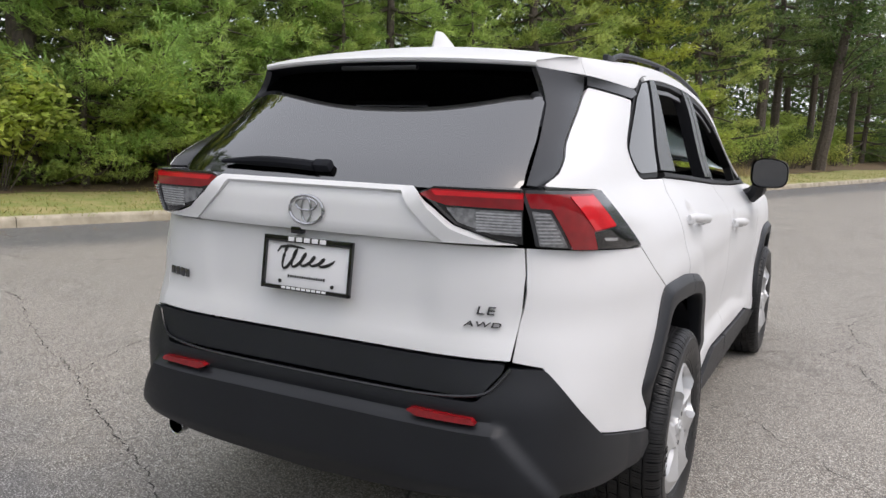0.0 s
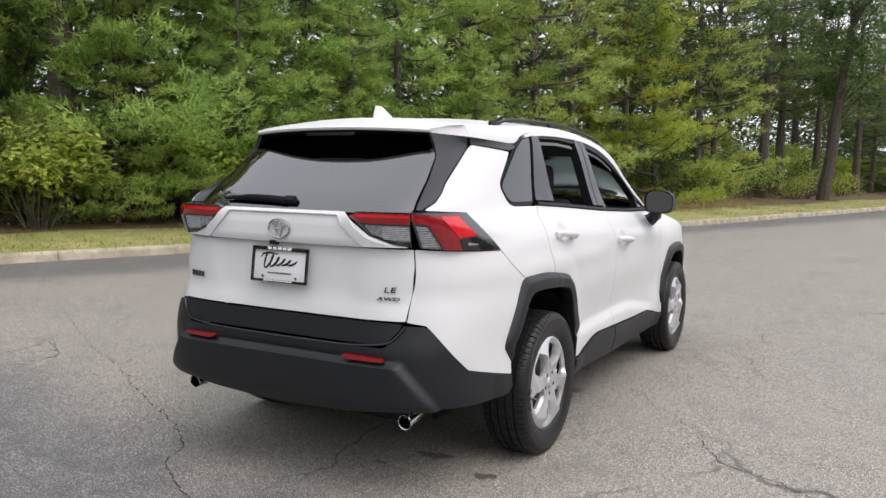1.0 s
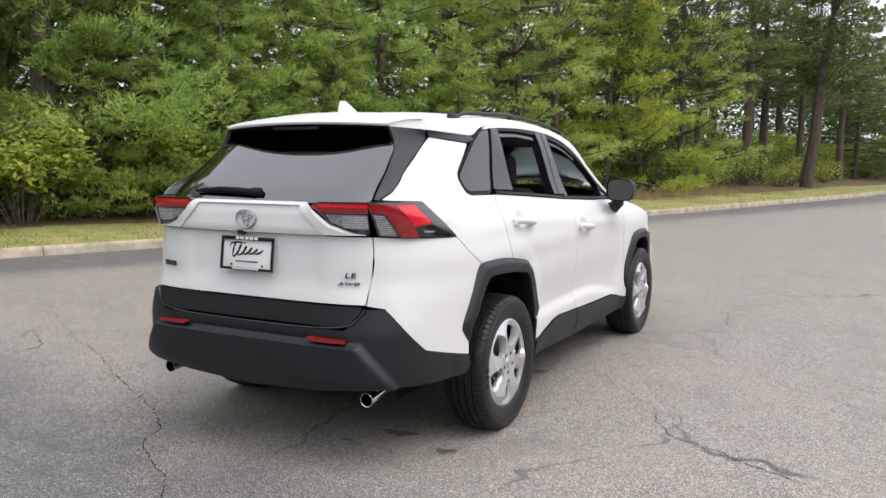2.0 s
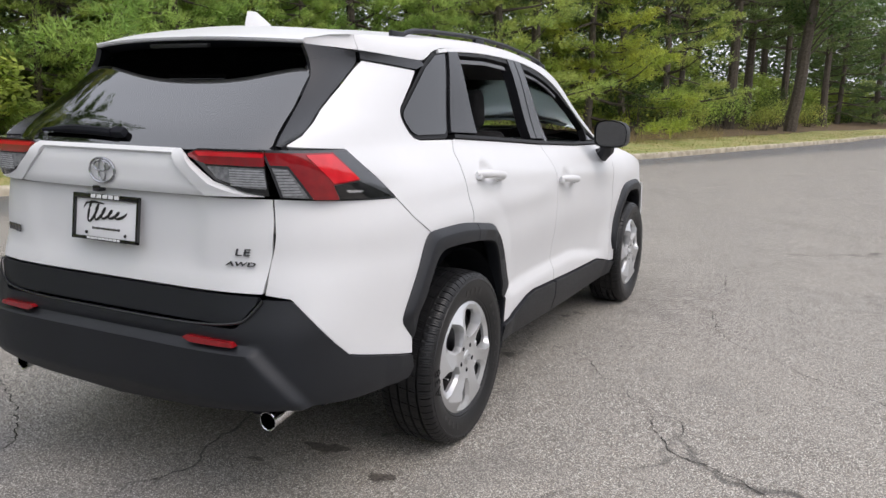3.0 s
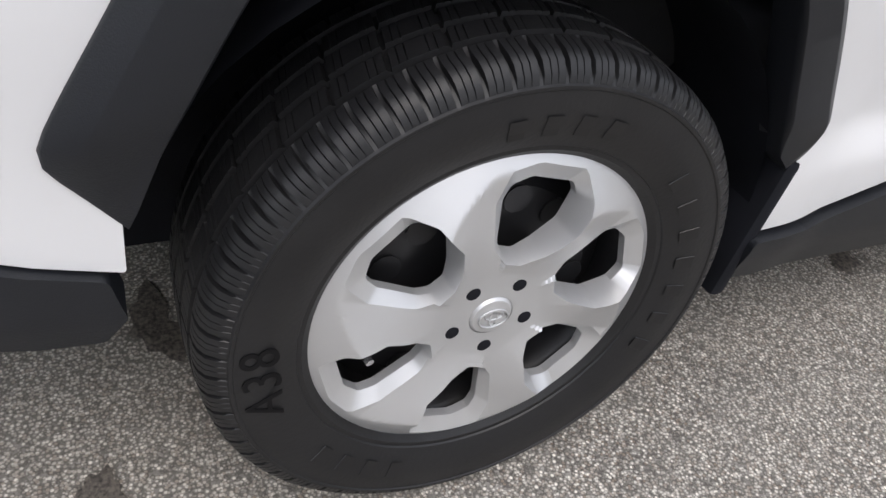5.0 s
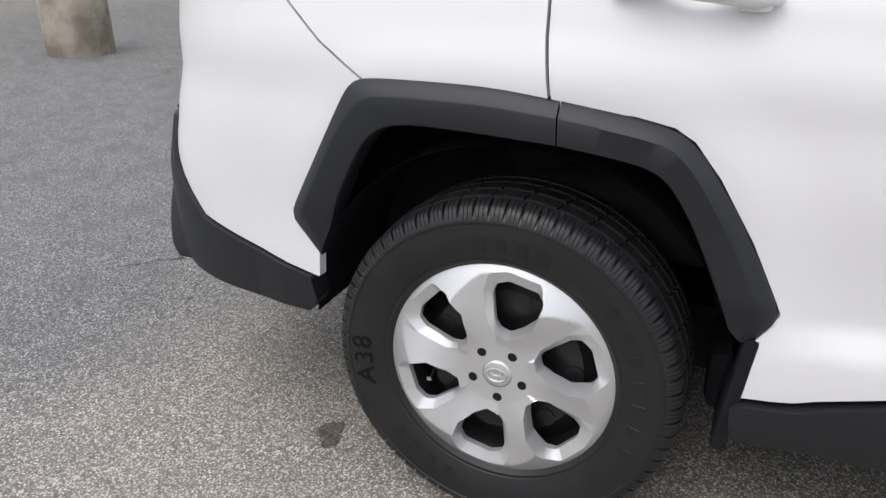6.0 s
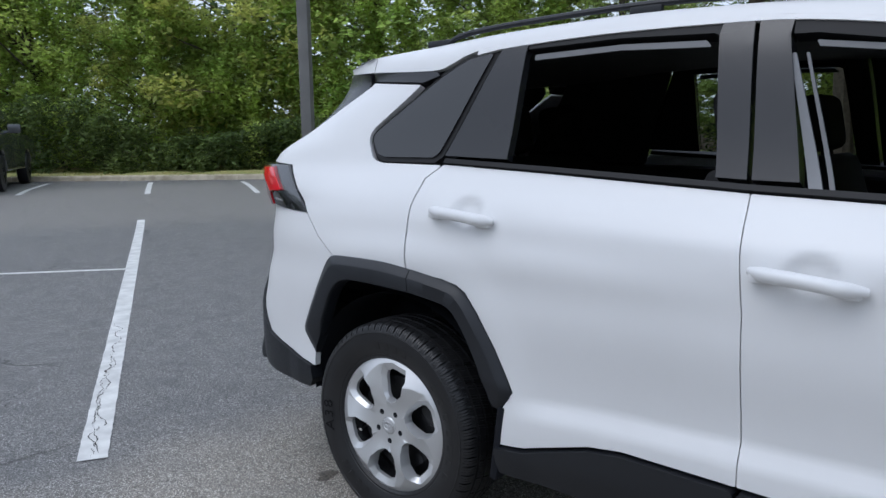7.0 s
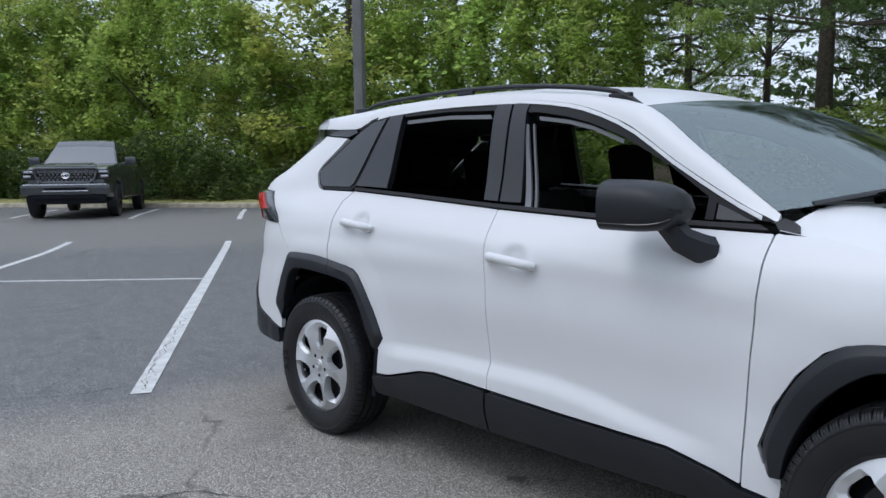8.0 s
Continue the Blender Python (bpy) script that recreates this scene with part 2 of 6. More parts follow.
def skin_rear(x, z):
    """The tail: y for an x and a height."""
    w, n, d = width(z, MID), square(z), MID - tail(z)
    q = max(0.0, 1 - (abs(x) / w) ** n)
    return Vector((x, MID - d * q ** (1 / n), z))


def ellipse_skins(w_of, y_of, n_of):
    """The flank and tail skins of another rounded outline, given by its heights."""
    def flank(p, z):
        w, n, d = w_of(z), n_of(z), MID - y_of(z)
        lo, hi = 0.0, math.pi / 2
        for _ in range(34):
            a = (lo + hi) / 2
            x, y = w * math.sin(a) ** (2 / n), MID - d * math.cos(a) ** (2 / n)
            if y + x - w < p:
                lo = a
            else:
                hi = a
        return Vector((x, y, z))

    def rear(x, z):
        w, n, d = w_of(z), n_of(z), MID - y_of(z)
        return Vector((x, MID - d * max(0.0, 1 - (abs(x) / w) ** n) ** (1 / n), z))
    return flank, rear


# the lamps stand out squarely at the corners, and so does the tailgate's window
lamp_flank, lamp_rear = ellipse_skins(hermite([(1.0, .855), (1.05, .846), (1.12, .815), (1.2, .772), (1.25, .745)]), lambda z: -.925, hermite([(1.0, 4.8), (1.05, 5.2), (1.12, 6.8), (1.2, 9.5), (1.25, 10)]))
gate_tail = hermite([(1.0, -.93), (1.17, -.925), (1.22, -.90), (1.38, -.71), (1.55, -.485), (1.64, -.37)])
gate_flank, gate_rear = ellipse_skins(half_width, gate_tail, hermite([(1.0, 4.4), (1.2, 5.2), (1.25, 5.4), (1.55, 5.2), (1.64, 5.0)]))


def skin_normal(f, a, z):
    h = 0.004
    n = (f(a + h, z) - f(a - h, z)).cross(f(a, z + h) - f(a, z - h))
    return n.normalized()


def panel(outline, f, off=0.0, depth=0.022, gap=0.0022, grid=0.04, r=0.012, mirror=False, fn=5, lip=True, level=False):
    """A body panel: an outline on the skin f, standing off from it, with rims."""
    pts = fillet(outline, r, fn)
    if gap:
        pts = shrink(pts, gap)
    bm = bmesh.new()
    vs = [bm.verts.new((a, z, 0)) for a, z in pts]
    bm.faces.new(vs)
    lo = [min(p[i] for p in pts) for i in (0, 1)]
    hi = [max(p[i] for p in pts) for i in (0, 1)]
    for ax in (0, 1):
        k = int((hi[ax] - lo[ax]) / grid)
        for i in range(1, k + 1):
            c = lo[ax] + (hi[ax] - lo[ax]) * i / (k + 1)
            co = [0, 0, 0]
            no = [0, 0, 0]
            co[ax], no[ax] = c, 1
            bmesh.ops.bisect_plane(bm, geom=bm.verts[:] + bm.edges[:] + bm.faces[:], plane_co=co, plane_no=no, dist=1e-5)
    bmesh.ops.triangulate(bm, faces=[q for q in bm.faces if len(q.verts) > 4])
    normals = {}
    for v in bm.verts:
        a, z = v.co.x, v.co.y
        n = skin_normal(f, a, z)
        if level:
            n = Vector((n.x, n.y, 0)).normalized()
        o = off(a, z) if callable(off) else off
        v.co = f(a, z) + n * o
        normals[v] = n
    bm.normal_update()
    bm.faces.ensure_lookup_table()
    # faces look outward
    flip = [q for q in bm.faces if q.normal.dot(sum((normals[v] for v in q.verts), Vector())) < 0]
    if flip:
        bmesh.ops.reverse_faces(bm, faces=flip)
    rim = [e for e in bm.edges if e.is_boundary]
    rv = {v for e in rim for v in e.verts}
    ref = {tuple(round(c, 6) for c in v.co): normals[v] for v in rv}
    for dd in ((0.002, depth) if lip else (depth,)):
        r2 = bmesh.ops.extrude_edge_only(bm, edges=rim)
        nv = [g for g in r2["geom"] if isinstance(g, bmesh.types.BMVert)]
        rim = [g for g in r2["geom"] if isinstance(g, bmesh.types.BMEdge) and g.is_boundary]
        nref = {}
        for v in nv:
            n = ref[tuple(round(c, 6) for c in v.co)]
            v.co -= n * dd
            nref[tuple(round(c, 6) for c in v.co)] = n
        ref = nref
    if mirror:
        g = bmesh.ops.duplicate(bm, geom=bm.verts[:] + bm.edges[:] + bm.faces[:])["geom"]
        bmesh.ops.scale(bm, vec=(-1, 1, 1), verts=[q for q in g if isinstance(q, bmesh.types.BMVert)])
        bmesh.ops.reverse_faces(bm, faces=[q for q in g if isinstance(q, bmesh.types.BMFace)])
        bmesh.ops.delete(bm, geom=[q for q in bm.faces if all(abs(v.co.x) < 2e-4 for v in q.verts)], context="FACES")
        bmesh.ops.remove_doubles(bm, verts=bm.verts, dist=0.0008)
    return bm


def mirrored(ob, name=None):
    """The same part on the other flank."""
    me = ob.data.copy()
    me.transform(Matrix.Diagonal((-1, 1, 1, 1)))
    me.flip_normals()
    o = new(name or ob.name.split(".")[0], me)
    o.parent = ob.parent
    if ob.get("label"):
        o["label"] = ob["label"]
    return o


def both(name, bm, material, parent, label="", smooth=True):
    a = part(name, bm, material, parent, label, smooth)
    return a, mirrored(a)


def chaikin(pts, times=3):
    """An open line with its corners cut; its ends stay."""
    pts = [Vector(p[:2]) for p in pts]
    for _ in range(times):
        out = [pts[0]]
        for a, b in zip(pts, pts[1:]):
            out += [a.lerp(b, 0.25), a.lerp(b, 0.75)]
        pts = out + [pts[-1]]
    return pts


def spaced(pts, n):
    """n + 1 points at even steps along a line."""
    acc = [0.0]
    for a, b in zip(pts, pts[1:]):
        acc.append(acc[-1] + (b - a).length)
    out = []
    for i in range(n + 1):
        d = acc[-1] * i / n
        k = min(len(pts) - 2, max(j for j in range(len(pts) - 1) if acc[j] <= d + 1e-9))
        out.append(pts[k].lerp(pts[k + 1], (d - acc[k]) / max(1e-9, acc[k + 1] - acc[k])))
    return out


def arch_band(outer, inner, n=44, taper=0):
    """A wheel arch trim between two lines: a bevel outside, a flat face, a return inside."""
    a, b = spaced(chaikin(outer), n), spaced(chaikin(inner), n)
    # the seam between two lengths of trim keeps its full thickness
    section = [(0, -.022), (0, .002), (.03, .007), (.30, .0225), (.34, .0245), (.95, .0215), (.99, .017), (1.0, .008), (1.0, -.035)]
    bm = bmesh.new()
    rings = []
    for i, (p, q) in enumerate(zip(a, b)):
        ring = []
        thin = 0.35 + 0.65 * step(0, 7, i if taper > 0 else n - i) if taper else 1.0
        for v, off in section:
            m = p.lerp(q, v)
            off = off * thin if off > 0 else off
            ring.append(bm.verts.new(skin_side(m.x, m.y) + skin_normal(skin_side, m.x, m.y) * off))
        rings.append(ring)
    for r0, r1 in zip(rings, rings[1:]):
        for j in range(len(section) - 1):
            bm.faces.new((r0[j], r0[j + 1], r1[j + 1], r1[j]))
    bm.faces.new(rings[0])
    bm.faces.new(rings[-1])
    bmesh.ops.recalc_face_normals(bm, faces=bm.faces)
    return bm

# ---------------------------------------------------------------- the white car
car = tagged(new("car"), "white compact crossover car with black cladding parked on the asphalt", "car")

BELT = [(.125, 1.224), (.55, 1.206), (1.118, 1.166), (1.70, 1.142), (2.25, 1.126)]
SEAM_C = [(.063, .892), (.053, .991), (.051, 1.088), (.068, 1.176)]
ARCH_OUT_A = [(-.402, .530), (-.440, .572), (-.474, .608), (-.452, .652), (-.378, .778), (-.330, .870), (-.304, .900), (-.262, .907), (-.164, .908), (-.027, .906), (.096, .890)]
ARCH_OUT_B = [(.220, .872), (.285, .858), (.318, .838), (.364, .780), (.424, .680), (.470, .584), (.484, .553), (.468, .520), (.432, .494)]
ARCH_IN_A = [(-.372, .598), (-.300, .745), (-.262, .800), (-.217, .826), (-.121, .829), (.096, .815)]
ARCH_IN_B = [(.200, .802), (.258, .790), (.292, .764), (.336, .690), (.406, .520)]


def edge_p(x, z):
    """The flank's p for a point of the tail."""
    return (skin_rear(x, z).y + x - width(z, MID), z)


def pillar_p(z):
    """The white quarter panel's straight rear edge."""
    y = -.822 + (z - 1.239) / .271 * .50
    w, n, d = width(z, MID), square(z), MID - tail(z)
    return y + w * max(0.0, 1 - ((MID - y) / d) ** n) ** (1 / n) - w


PILLAR = [(pillar_p(z), z) for z in (1.226, 1.26, 1.30, 1.34, 1.38, 1.42, 1.46, 1.49, 1.513)]

# doors, wing and quarter
def cup(p0, z0):
    return lambda p, z: -0.016 * step(0, 0.8, 1 - ((p - p0) / 0.066) ** 2 - ((z - z0) / 0.050) ** 2)


both("rear_door", panel([(.138, 1.222), (.55, 1.198), (1.126, 1.160), (1.150, .88), (1.150, .446), (.84, .458), (.74, .447), (.53, .391), (.44, .384), (.43, .47)]
     + ARCH_OUT_B[::-1][2:] + [(.091, .875), (.079, .892), (.067, .991), (.065, 1.088), (.082, 1.176)], skin_side, off=cup(.297, 1.082), r=0.006, grid=0.014, gap=0.0016), WHITE, car)
both("front_door", panel([(1.126, 1.160), (1.70, 1.132), (2.2515, 1.118), (2.2515, .983), (2.2275, .643), (2.2155, .372), (1.963, .423), (1.548, .432), (1.150, .446), (1.150, .88)],
     skin_side, off=cup(1.300, .988), r=0.006, grid=0.014, gap=0.0016), WHITE, car)
both("quarter_panel", panel(PILLAR + [(-.035, 1.489), (-.10, 1.435), (-.248, 1.325, .055), (-.195, 1.238, .08), (-.141, 1.226), (.132, 1.220), (.079, 1.176), (.062, 1.088),
     (.064, .991), (.076, .892), (.086, .884), (-.027, .888), (-.164, .890), (-.250, .882), (-.384, .966), (-.480, 1.045), (-.652, 1.214)], skin_side, r=0.006, grid=0.022, gap=0.0016), WHITE, car)
both("bumper_cover", panel([(-.4822, 1.0438), (-.3852, .9646), (-.2525, .8803), (-.313, .853), (-.371, .754), (-.440, .604), (-.405, .545), (-.408, .478), (-.78, .557), (-1.044, .754), edge_p(.622, .766),
     edge_p(.6375, .90), edge_p(.6395, .996), edge_p(.6315, 1.066)], skin_side, r=0.006, gap=0.0014), WHITE, car)
both("front_wing", panel([(2.2545, 1.118), (2.2545, .983), (2.2305, .643), (2.2185, .366), (2.345, .352), (2.335, .45), (2.285, .455), (2.266, .503), (2.306, .627), (2.371, .732), (2.446, .809), (2.503, .838), (2.596, .853), (2.80, .855),
     (2.93, .838), (3.00, .79), (3.06, .69), (3.10, .58), (3.12, .48), (3.42, .48), (3.44, .70), (3.36, .857), (2.98, .981), (2.75, 1.041), (2.55, 1.086), (2.40, 1.114)], skin_side, r=0.006, gap=0.0012), WHITE, car)

both("wing_flange", panel([(2.26, 1.121), (2.55, 1.079), (2.98, .974), (3.34, .852), (3.34, .815), (2.98, .935), (2.55, 1.040), (2.26, 1.085)], skin_side, off=-0.004, depth=0.01, r=0, gap=0, lip=False), WHITE, car)

# black cladding round the wheels and along the sills
both("wheel_arch_trim", arch_band(ARCH_OUT_A, ARCH_IN_A, 44, 1), CLAD, car, "dark grey plastic wheel arch trim")
both("door_arch_trim", arch_band([(.099, .890)] + ARCH_OUT_B, [(.099, .815)] + ARCH_IN_B, 44, -1), CLAD, car, "dark grey plastic wheel arch trim")
both("front_arch_trim", arch_band([(2.300, .43), (2.274, .509), (2.320, .637), (2.381, .738), (2.454, .814), (2.511, .843), (2.603, .858), (2.80, .860), (2.93, .842), (3.00, .79), (3.06, .69), (3.10, .58), (3.11, .46)],
     [(2.345, .43), (2.360, .52), (2.415, .640), (2.486, .717), (2.555, .769), (2.606, .788), (2.80, .790), (2.90, .765), (2.96, .70), (3.01, .60), (3.04, .46)], 60), CLAD, car, "dark grey plastic wheel arch trim")
sill_off = lambda p, z: 0.016 - 0.25 * max(0, 0.36 - z)
both("rear_sill_trim", panel([(.425, .378), (.53, .384), (.738, .440), (.84, .452), (1.148, .440), (1.148, .27), (.43, .29)], skin_side, off=sill_off, depth=0.05, r=0.015, grid=0.03), CLAD, car)
both("front_sill_trim", panel([(1.154, .440), (1.548, .426), (1.963, .417), (2.13, .385), (2.215, .360), (2.345, .346), (2.30, .27), (1.154, .27)], skin_side, off=sill_off, depth=0.05, r=0.015, grid=0.03), CLAD, car)

# glass house
both("belt_seal", panel([(.14, 1.224), (.55, 1.200), (1.126, 1.162), (1.70, 1.134), (2.24, 1.121), (2.20, 1.138), (1.70, 1.149), (1.126, 1.176), (.55, 1.214), (.145, 1.238)], skin_side, off=0.010, depth=0.03, r=0.003, gap=0, lip=False), RUBSEAL, car)
both("quarter_glass_seal", panel([(-.243, 1.322, .055), (-.19, 1.243, .08), (-.138, 1.229), (.09, 1.226), (.122, 1.245, .02), (.292, 1.588), (.158, 1.574), (.046, 1.520)], skin_side, off=-0.006, depth=0.02, r=0.01), RUBSEAL, car)
qg = both("quarter_glass", panel([(-.228, 1.318, .048), (-.178, 1.252, .07), (-.138, 1.243), (.082, 1.241), (.108, 1.258, .02), (.268, 1.575), (.164, 1.560), (.052, 1.506)], skin_side, off=0.000, depth=0.004, r=0.01, lip=False), PRIVACY, car, "dark privacy glass")
both("rear_pillar_trim", panel([(.132, 1.246), (.300, 1.590), (.394, 1.600), (.392, 1.57), (.386, 1.235)], skin_side, off=0.004, depth=0.03, r=0.004), TRIM, car, "gloss dark pillar trim")
both("door_pillar_trim", panel([(1.030, 1.193), (.985, 1.56), (.992, 1.603), (1.074, 1.600), (1.112, 1.188)], skin_side, off=0.004, depth=0.05, r=0.004), TRIM, car)
both("front_pillar_trim", panel([(1.120, 1.188), (1.082, 1.600), (1.172, 1.590), (1.168, 1.545), (1.236, 1.184)], skin_side, off=0.004, depth=0.05, r=0.004), TRIM, car)
both("rear_window_frame", panel([(.392, 1.602), (.70, 1.608), (.990, 1.602), (.990, 1.557), (.972, 1.566), (.70, 1.578), (.394, 1.572)], skin_side, off=0.000, depth=0.04, r=0.003, gap=0), RUBSEAL, car)
both("front_window_frame", panel([(1.170, 1.590), (1.372, 1.566), (1.622, 1.487), (1.901, 1.323), (2.13, 1.200), (2.235, 1.150), (2.16, 1.158), (2.045, 1.205), (2.045, 1.150), (2.015, 1.152), (2.015, 1.222), (1.855, 1.325), (1.654, 1.428),
     (1.50, 1.485), (1.381, 1.516), (1.23, 1.543), (1.172, 1.545)], skin_side, off=0.000, depth=0.04, r=0.003, gap=0, grid=0.05), RUBSEAL, car)
both("sail_glass", panel([(2.047, 1.152), (2.19, 1.150), (2.047, 1.208)], skin_side, off=-0.006, depth=0.004, r=0.004, lip=False), PRIVACY, car)
both("window_channel", panel([(.41, 1.562), (.70, 1.569), (.95, 1.558), (.97, 1.534), (.70, 1.547), (.412, 1.540)], skin_side, off=-0.014, depth=0.006, r=0.008, lip=False), CHANNEL, car)
both("front_window_channel", panel([(1.22, 1.535), (1.38, 1.512), (1.50, 1.482), (1.65, 1.424), (1.65, 1.404), (1.50, 1.462), (1.38, 1.492), (1.23, 1.514)], skin_side, off=-0.014, depth=0.006, r=0.006, lip=False), CHANNEL, car)
# the far rear door's window is up
me_g = part("door_glass", panel([(.39, 1.235), (1.03, 1.19), (.985, 1.56), (.70, 1.58), (.392, 1.575)], skin_side, off=-0.02, depth=0.004, lip=False), TINT, car)
me_g.data.transform(Matrix.Diagonal((-1, 1, 1, 1)))

# black band under the roof and dark tail pillars
both("roof_band", panel([(-.387, 1.516), (-.382, 1.549), (.030, 1.530), (.050, 1.512), (-.030, 1.492)], skin_side, off=0.002, depth=0.03, r=0.003), TRIM, car)
glass_x = hermite([(1.20, .606), (1.239, .604), (1.34, .584), (1.426, .560), (1.56, .524)])


def fin_edge(v):
    """The trim's inner edge: along the glass, then out to the spoiler's corner."""
    z = 1.226 + 0.349 * min(v, 0.62)
    k = max(0, (v - 0.62) / 0.38)
    return gate_rear(glass_x(z), z).lerp(Vector((.505, -.533, 1.560)), k) + Vector((0, 0.016 * math.sin(math.pi * k), 0))


def tail_trim(u, v):
    zb = 1.226 + 0.275 * min(1, v / 0.82)
    b = skin_side(pillar_p(zb) - 0.002, zb)
    if v > 0.82:
        b = b.lerp(Vector((.600, -.345, 1.544)), (v - 0.82) / 0.18)
    p = fin_edge(v).lerp(b, u)
    return p + Vector((0.006 * math.sin(math.pi * u) + 0.003 - 0.007 * u, -0.002, 0))


def fin_inner(u, v):
    # the fin's dark inner face, from its edge to the glass
    w = 0.45 + 0.55 * v
    z = 1.226 + 0.349 * w
    return fin_edge(w).lerp(gate_rear(glass_x(min(z, 1.55)) - 0.012, z) + Vector((0, -.004, 0)), u)


bm = bmesh.new()
sheet(bm, 4, 12, fin_inner)
both("fin_lining", bm, UNDER, car)
bm = bmesh.new()
sheet(bm, 8, 14, tail_trim)
bmesh.ops.recalc_face_normals(bm, faces=bm.faces)
if sum(f.normal.x for f in bm.faces) < 0:
    bmesh.ops.reverse_faces(bm, faces=bm.faces[:])
thicken(bm, 0.02)
both("tail_pillar_trim", bm, TRIM, car, "dark satin trim beside the rear window")

# roof, its sides and the screen pillars
roof_x = hermite([(-.6, .565), (0, .585), (.7, .585), (1.3, .59), (1.7, .605), (1.95, .655), (2.25, .73)])
roof_z = hermite([(-.6, 1.578), (-.35, 1.603), (0, 1.622), (.3, 1.640), (.7, 1.648), (1.03, 1.638), (1.33, 1.612), (1.54, 1.580), (1.70, 1.538), (1.95, 1.372), (2.26, 1.166)])
frame_z = hermite([(-.5, 1.555), (-.38, 1.550), (-.10, 1.536), (.03, 1.532), (.10, 1.552), (.16, 1.577), (.28, 1.596), (.7, 1.610), (1.08, 1.602), (1.37, 1.568), (1.622, 1.489), (1.901, 1.325), (2.13, 1.202), (2.25, 1.150)])


def roof_side(u, v):
    p = -.384 + 2.634 * u
    a = skin_side(p, frame_z(p))
    b = Vector((roof_x(a.y), a.y, roof_z(a.y)))
    k = step(-.38, 0.1, p) * (1 - step(1.6, 2.2, p))
    c = Vector((a.x - 0.02 + 0.004 * k, a.y, a.z * 0.25 + b.z * 0.75 + 0.006))
    return a * (1 - v) ** 2 + c * 2 * v * (1 - v) + b * v * v


bm = bmesh.new()
sheet(bm, 60, 8, roof_side, flip=False)
thicken(bm, 0.02)
both("roof_side", bm, WHITE, car)


def roof_top(x, y):
    return roof_z(y) + (0.045 + 0.012 * step(0.8, 1.7, y)) * (1 - (x / roof_x(y)) ** 2)


def roof_sheet(u, v):
    s = 2 * u - 1
    y = -.345 + v * (1.70 + 0.09 * (1 - s * s) + .345)
    x = s * (roof_x(min(y, 1.70)) - 0.002)
    return Vector((x, y, roof_z(min(y, 1.70)) + (0.045 + 0.012 * step(0.8, 1.7, y)) * (1 - s * s) - 0.22 * max(0, y - 1.70)))


bm = bmesh.new()
sheet(bm, 28, 44, roof_sheet)
thicken(bm, 0.03)
part("roof", bm, WHITE, car)

strip_p = [.20 + 2.0 * i / 24 for i in range(25)]
both("window_strip", panel([(p, frame_z(p) - 0.003) for p in strip_p] + [(p, frame_z(p) - 0.017) for p in strip_p[::-1]], skin_side, off=0.005, depth=0.012, r=0, gap=0, lip=False, grid=0.2), WHITE, car)
both("window_guide", panel([(1.170, 1.500), (1.183, 1.500), (1.287, 1.165), (1.255, 1.165)], skin_side, off=-0.006, depth=0.01, r=0.003, gap=0, lip=False), GUIDE, car)
both("glass_edge", panel([(1.205, 1.500), (1.212, 1.500), (1.313, 1.165), (1.301, 1.165)], skin_side, off=-0.010, depth=0.01, r=0, gap=0, lip=False), CHANNEL, car)
both("cowl_corner", panel([(2.238, 1.150), (2.256, 1.127), (2.33, 1.118), (2.31, 1.150), (2.27, 1.165)], skin_side, off=0.003, depth=0.02, r=0.004), CLAD, car)
# lining under the roof
bm = bmesh.new()
sheet(bm, 12, 16, lambda u, v: Vector(((2 * u - 1) * (0.60 - 0.13 * (1 - step(0, .14, v))), -.5 + 2.2 * v, roof_z(-.5 + 2.15 * v) - 0.045 - 0.02 * (2 * u - 1) ** 2)), flip=True)
part("headliner", bm, HEADLINER, car)

# spoiler over the tailgate
def spoiler_tail(s):
    return -.535 - 0.080 * (1 - abs(s) ** 2.6), roof_z(-.56) - 0.004 + 0.014 * (1 - s * s)


def spoiler(u, v):
    s = 2 * u - 1
    crown = 0.045 * (1 - s * s)
    back, zb = spoiler_tail(s)
    zf = roof_z(-.345) + crown
    keys = [(-.345, zf), (-.345 + (back + .345) * .5, zf + (zb - zf) * .46 + 0.004), (back + 0.03, zb + 0.004), (back + 0.008, zb), (back, zb - 0.006), (back + 0.003, zb - 0.014), (back + 0.012, zb - 0.018)]
    y, z = keys[round(v * 6)]
    return Vector((s * (0.584 - 0.076 * (y + .345) / (back + .345)), y, z))


bm = bmesh.new()
sheet(bm, 40, 6, spoiler, flip=True)
part("spoiler", bm, WHITE, car, "white roof spoiler over the rear window")


def spoiler_flank(u, v):
    # closes the spoiler's end, which draws in towards the tail, down to the dark trim
    back, zb = spoiler_tail(1)
    tip = Vector((0.506, back + 0.004, zb - 0.018)).lerp(Vector((0.508, back, zb)), v)
    return (roof_side(0, v) + Vector((0, -0.0025, 0))).lerp(tip, u) + Vector((0, 0, 0.004 * math.sin(math.pi * u) * v))


bm = bmesh.new()
sheet(bm, 10, 4, spoiler_flank, flip=True)
both("spoiler_end", bm, WHITE, car)


def spoiler_under(u, v):
    # a hollow underside that comes down to the glass and curves down at its ends
    s = 2 * u - 1
    back, zb = spoiler_tail(s)
    y = back + 0.012 + (-.425 - back - 0.012) * v
    return Vector((s * (0.500 + 0.035 * v), y, zb - 0.018 - 0.030 * v ** 2))


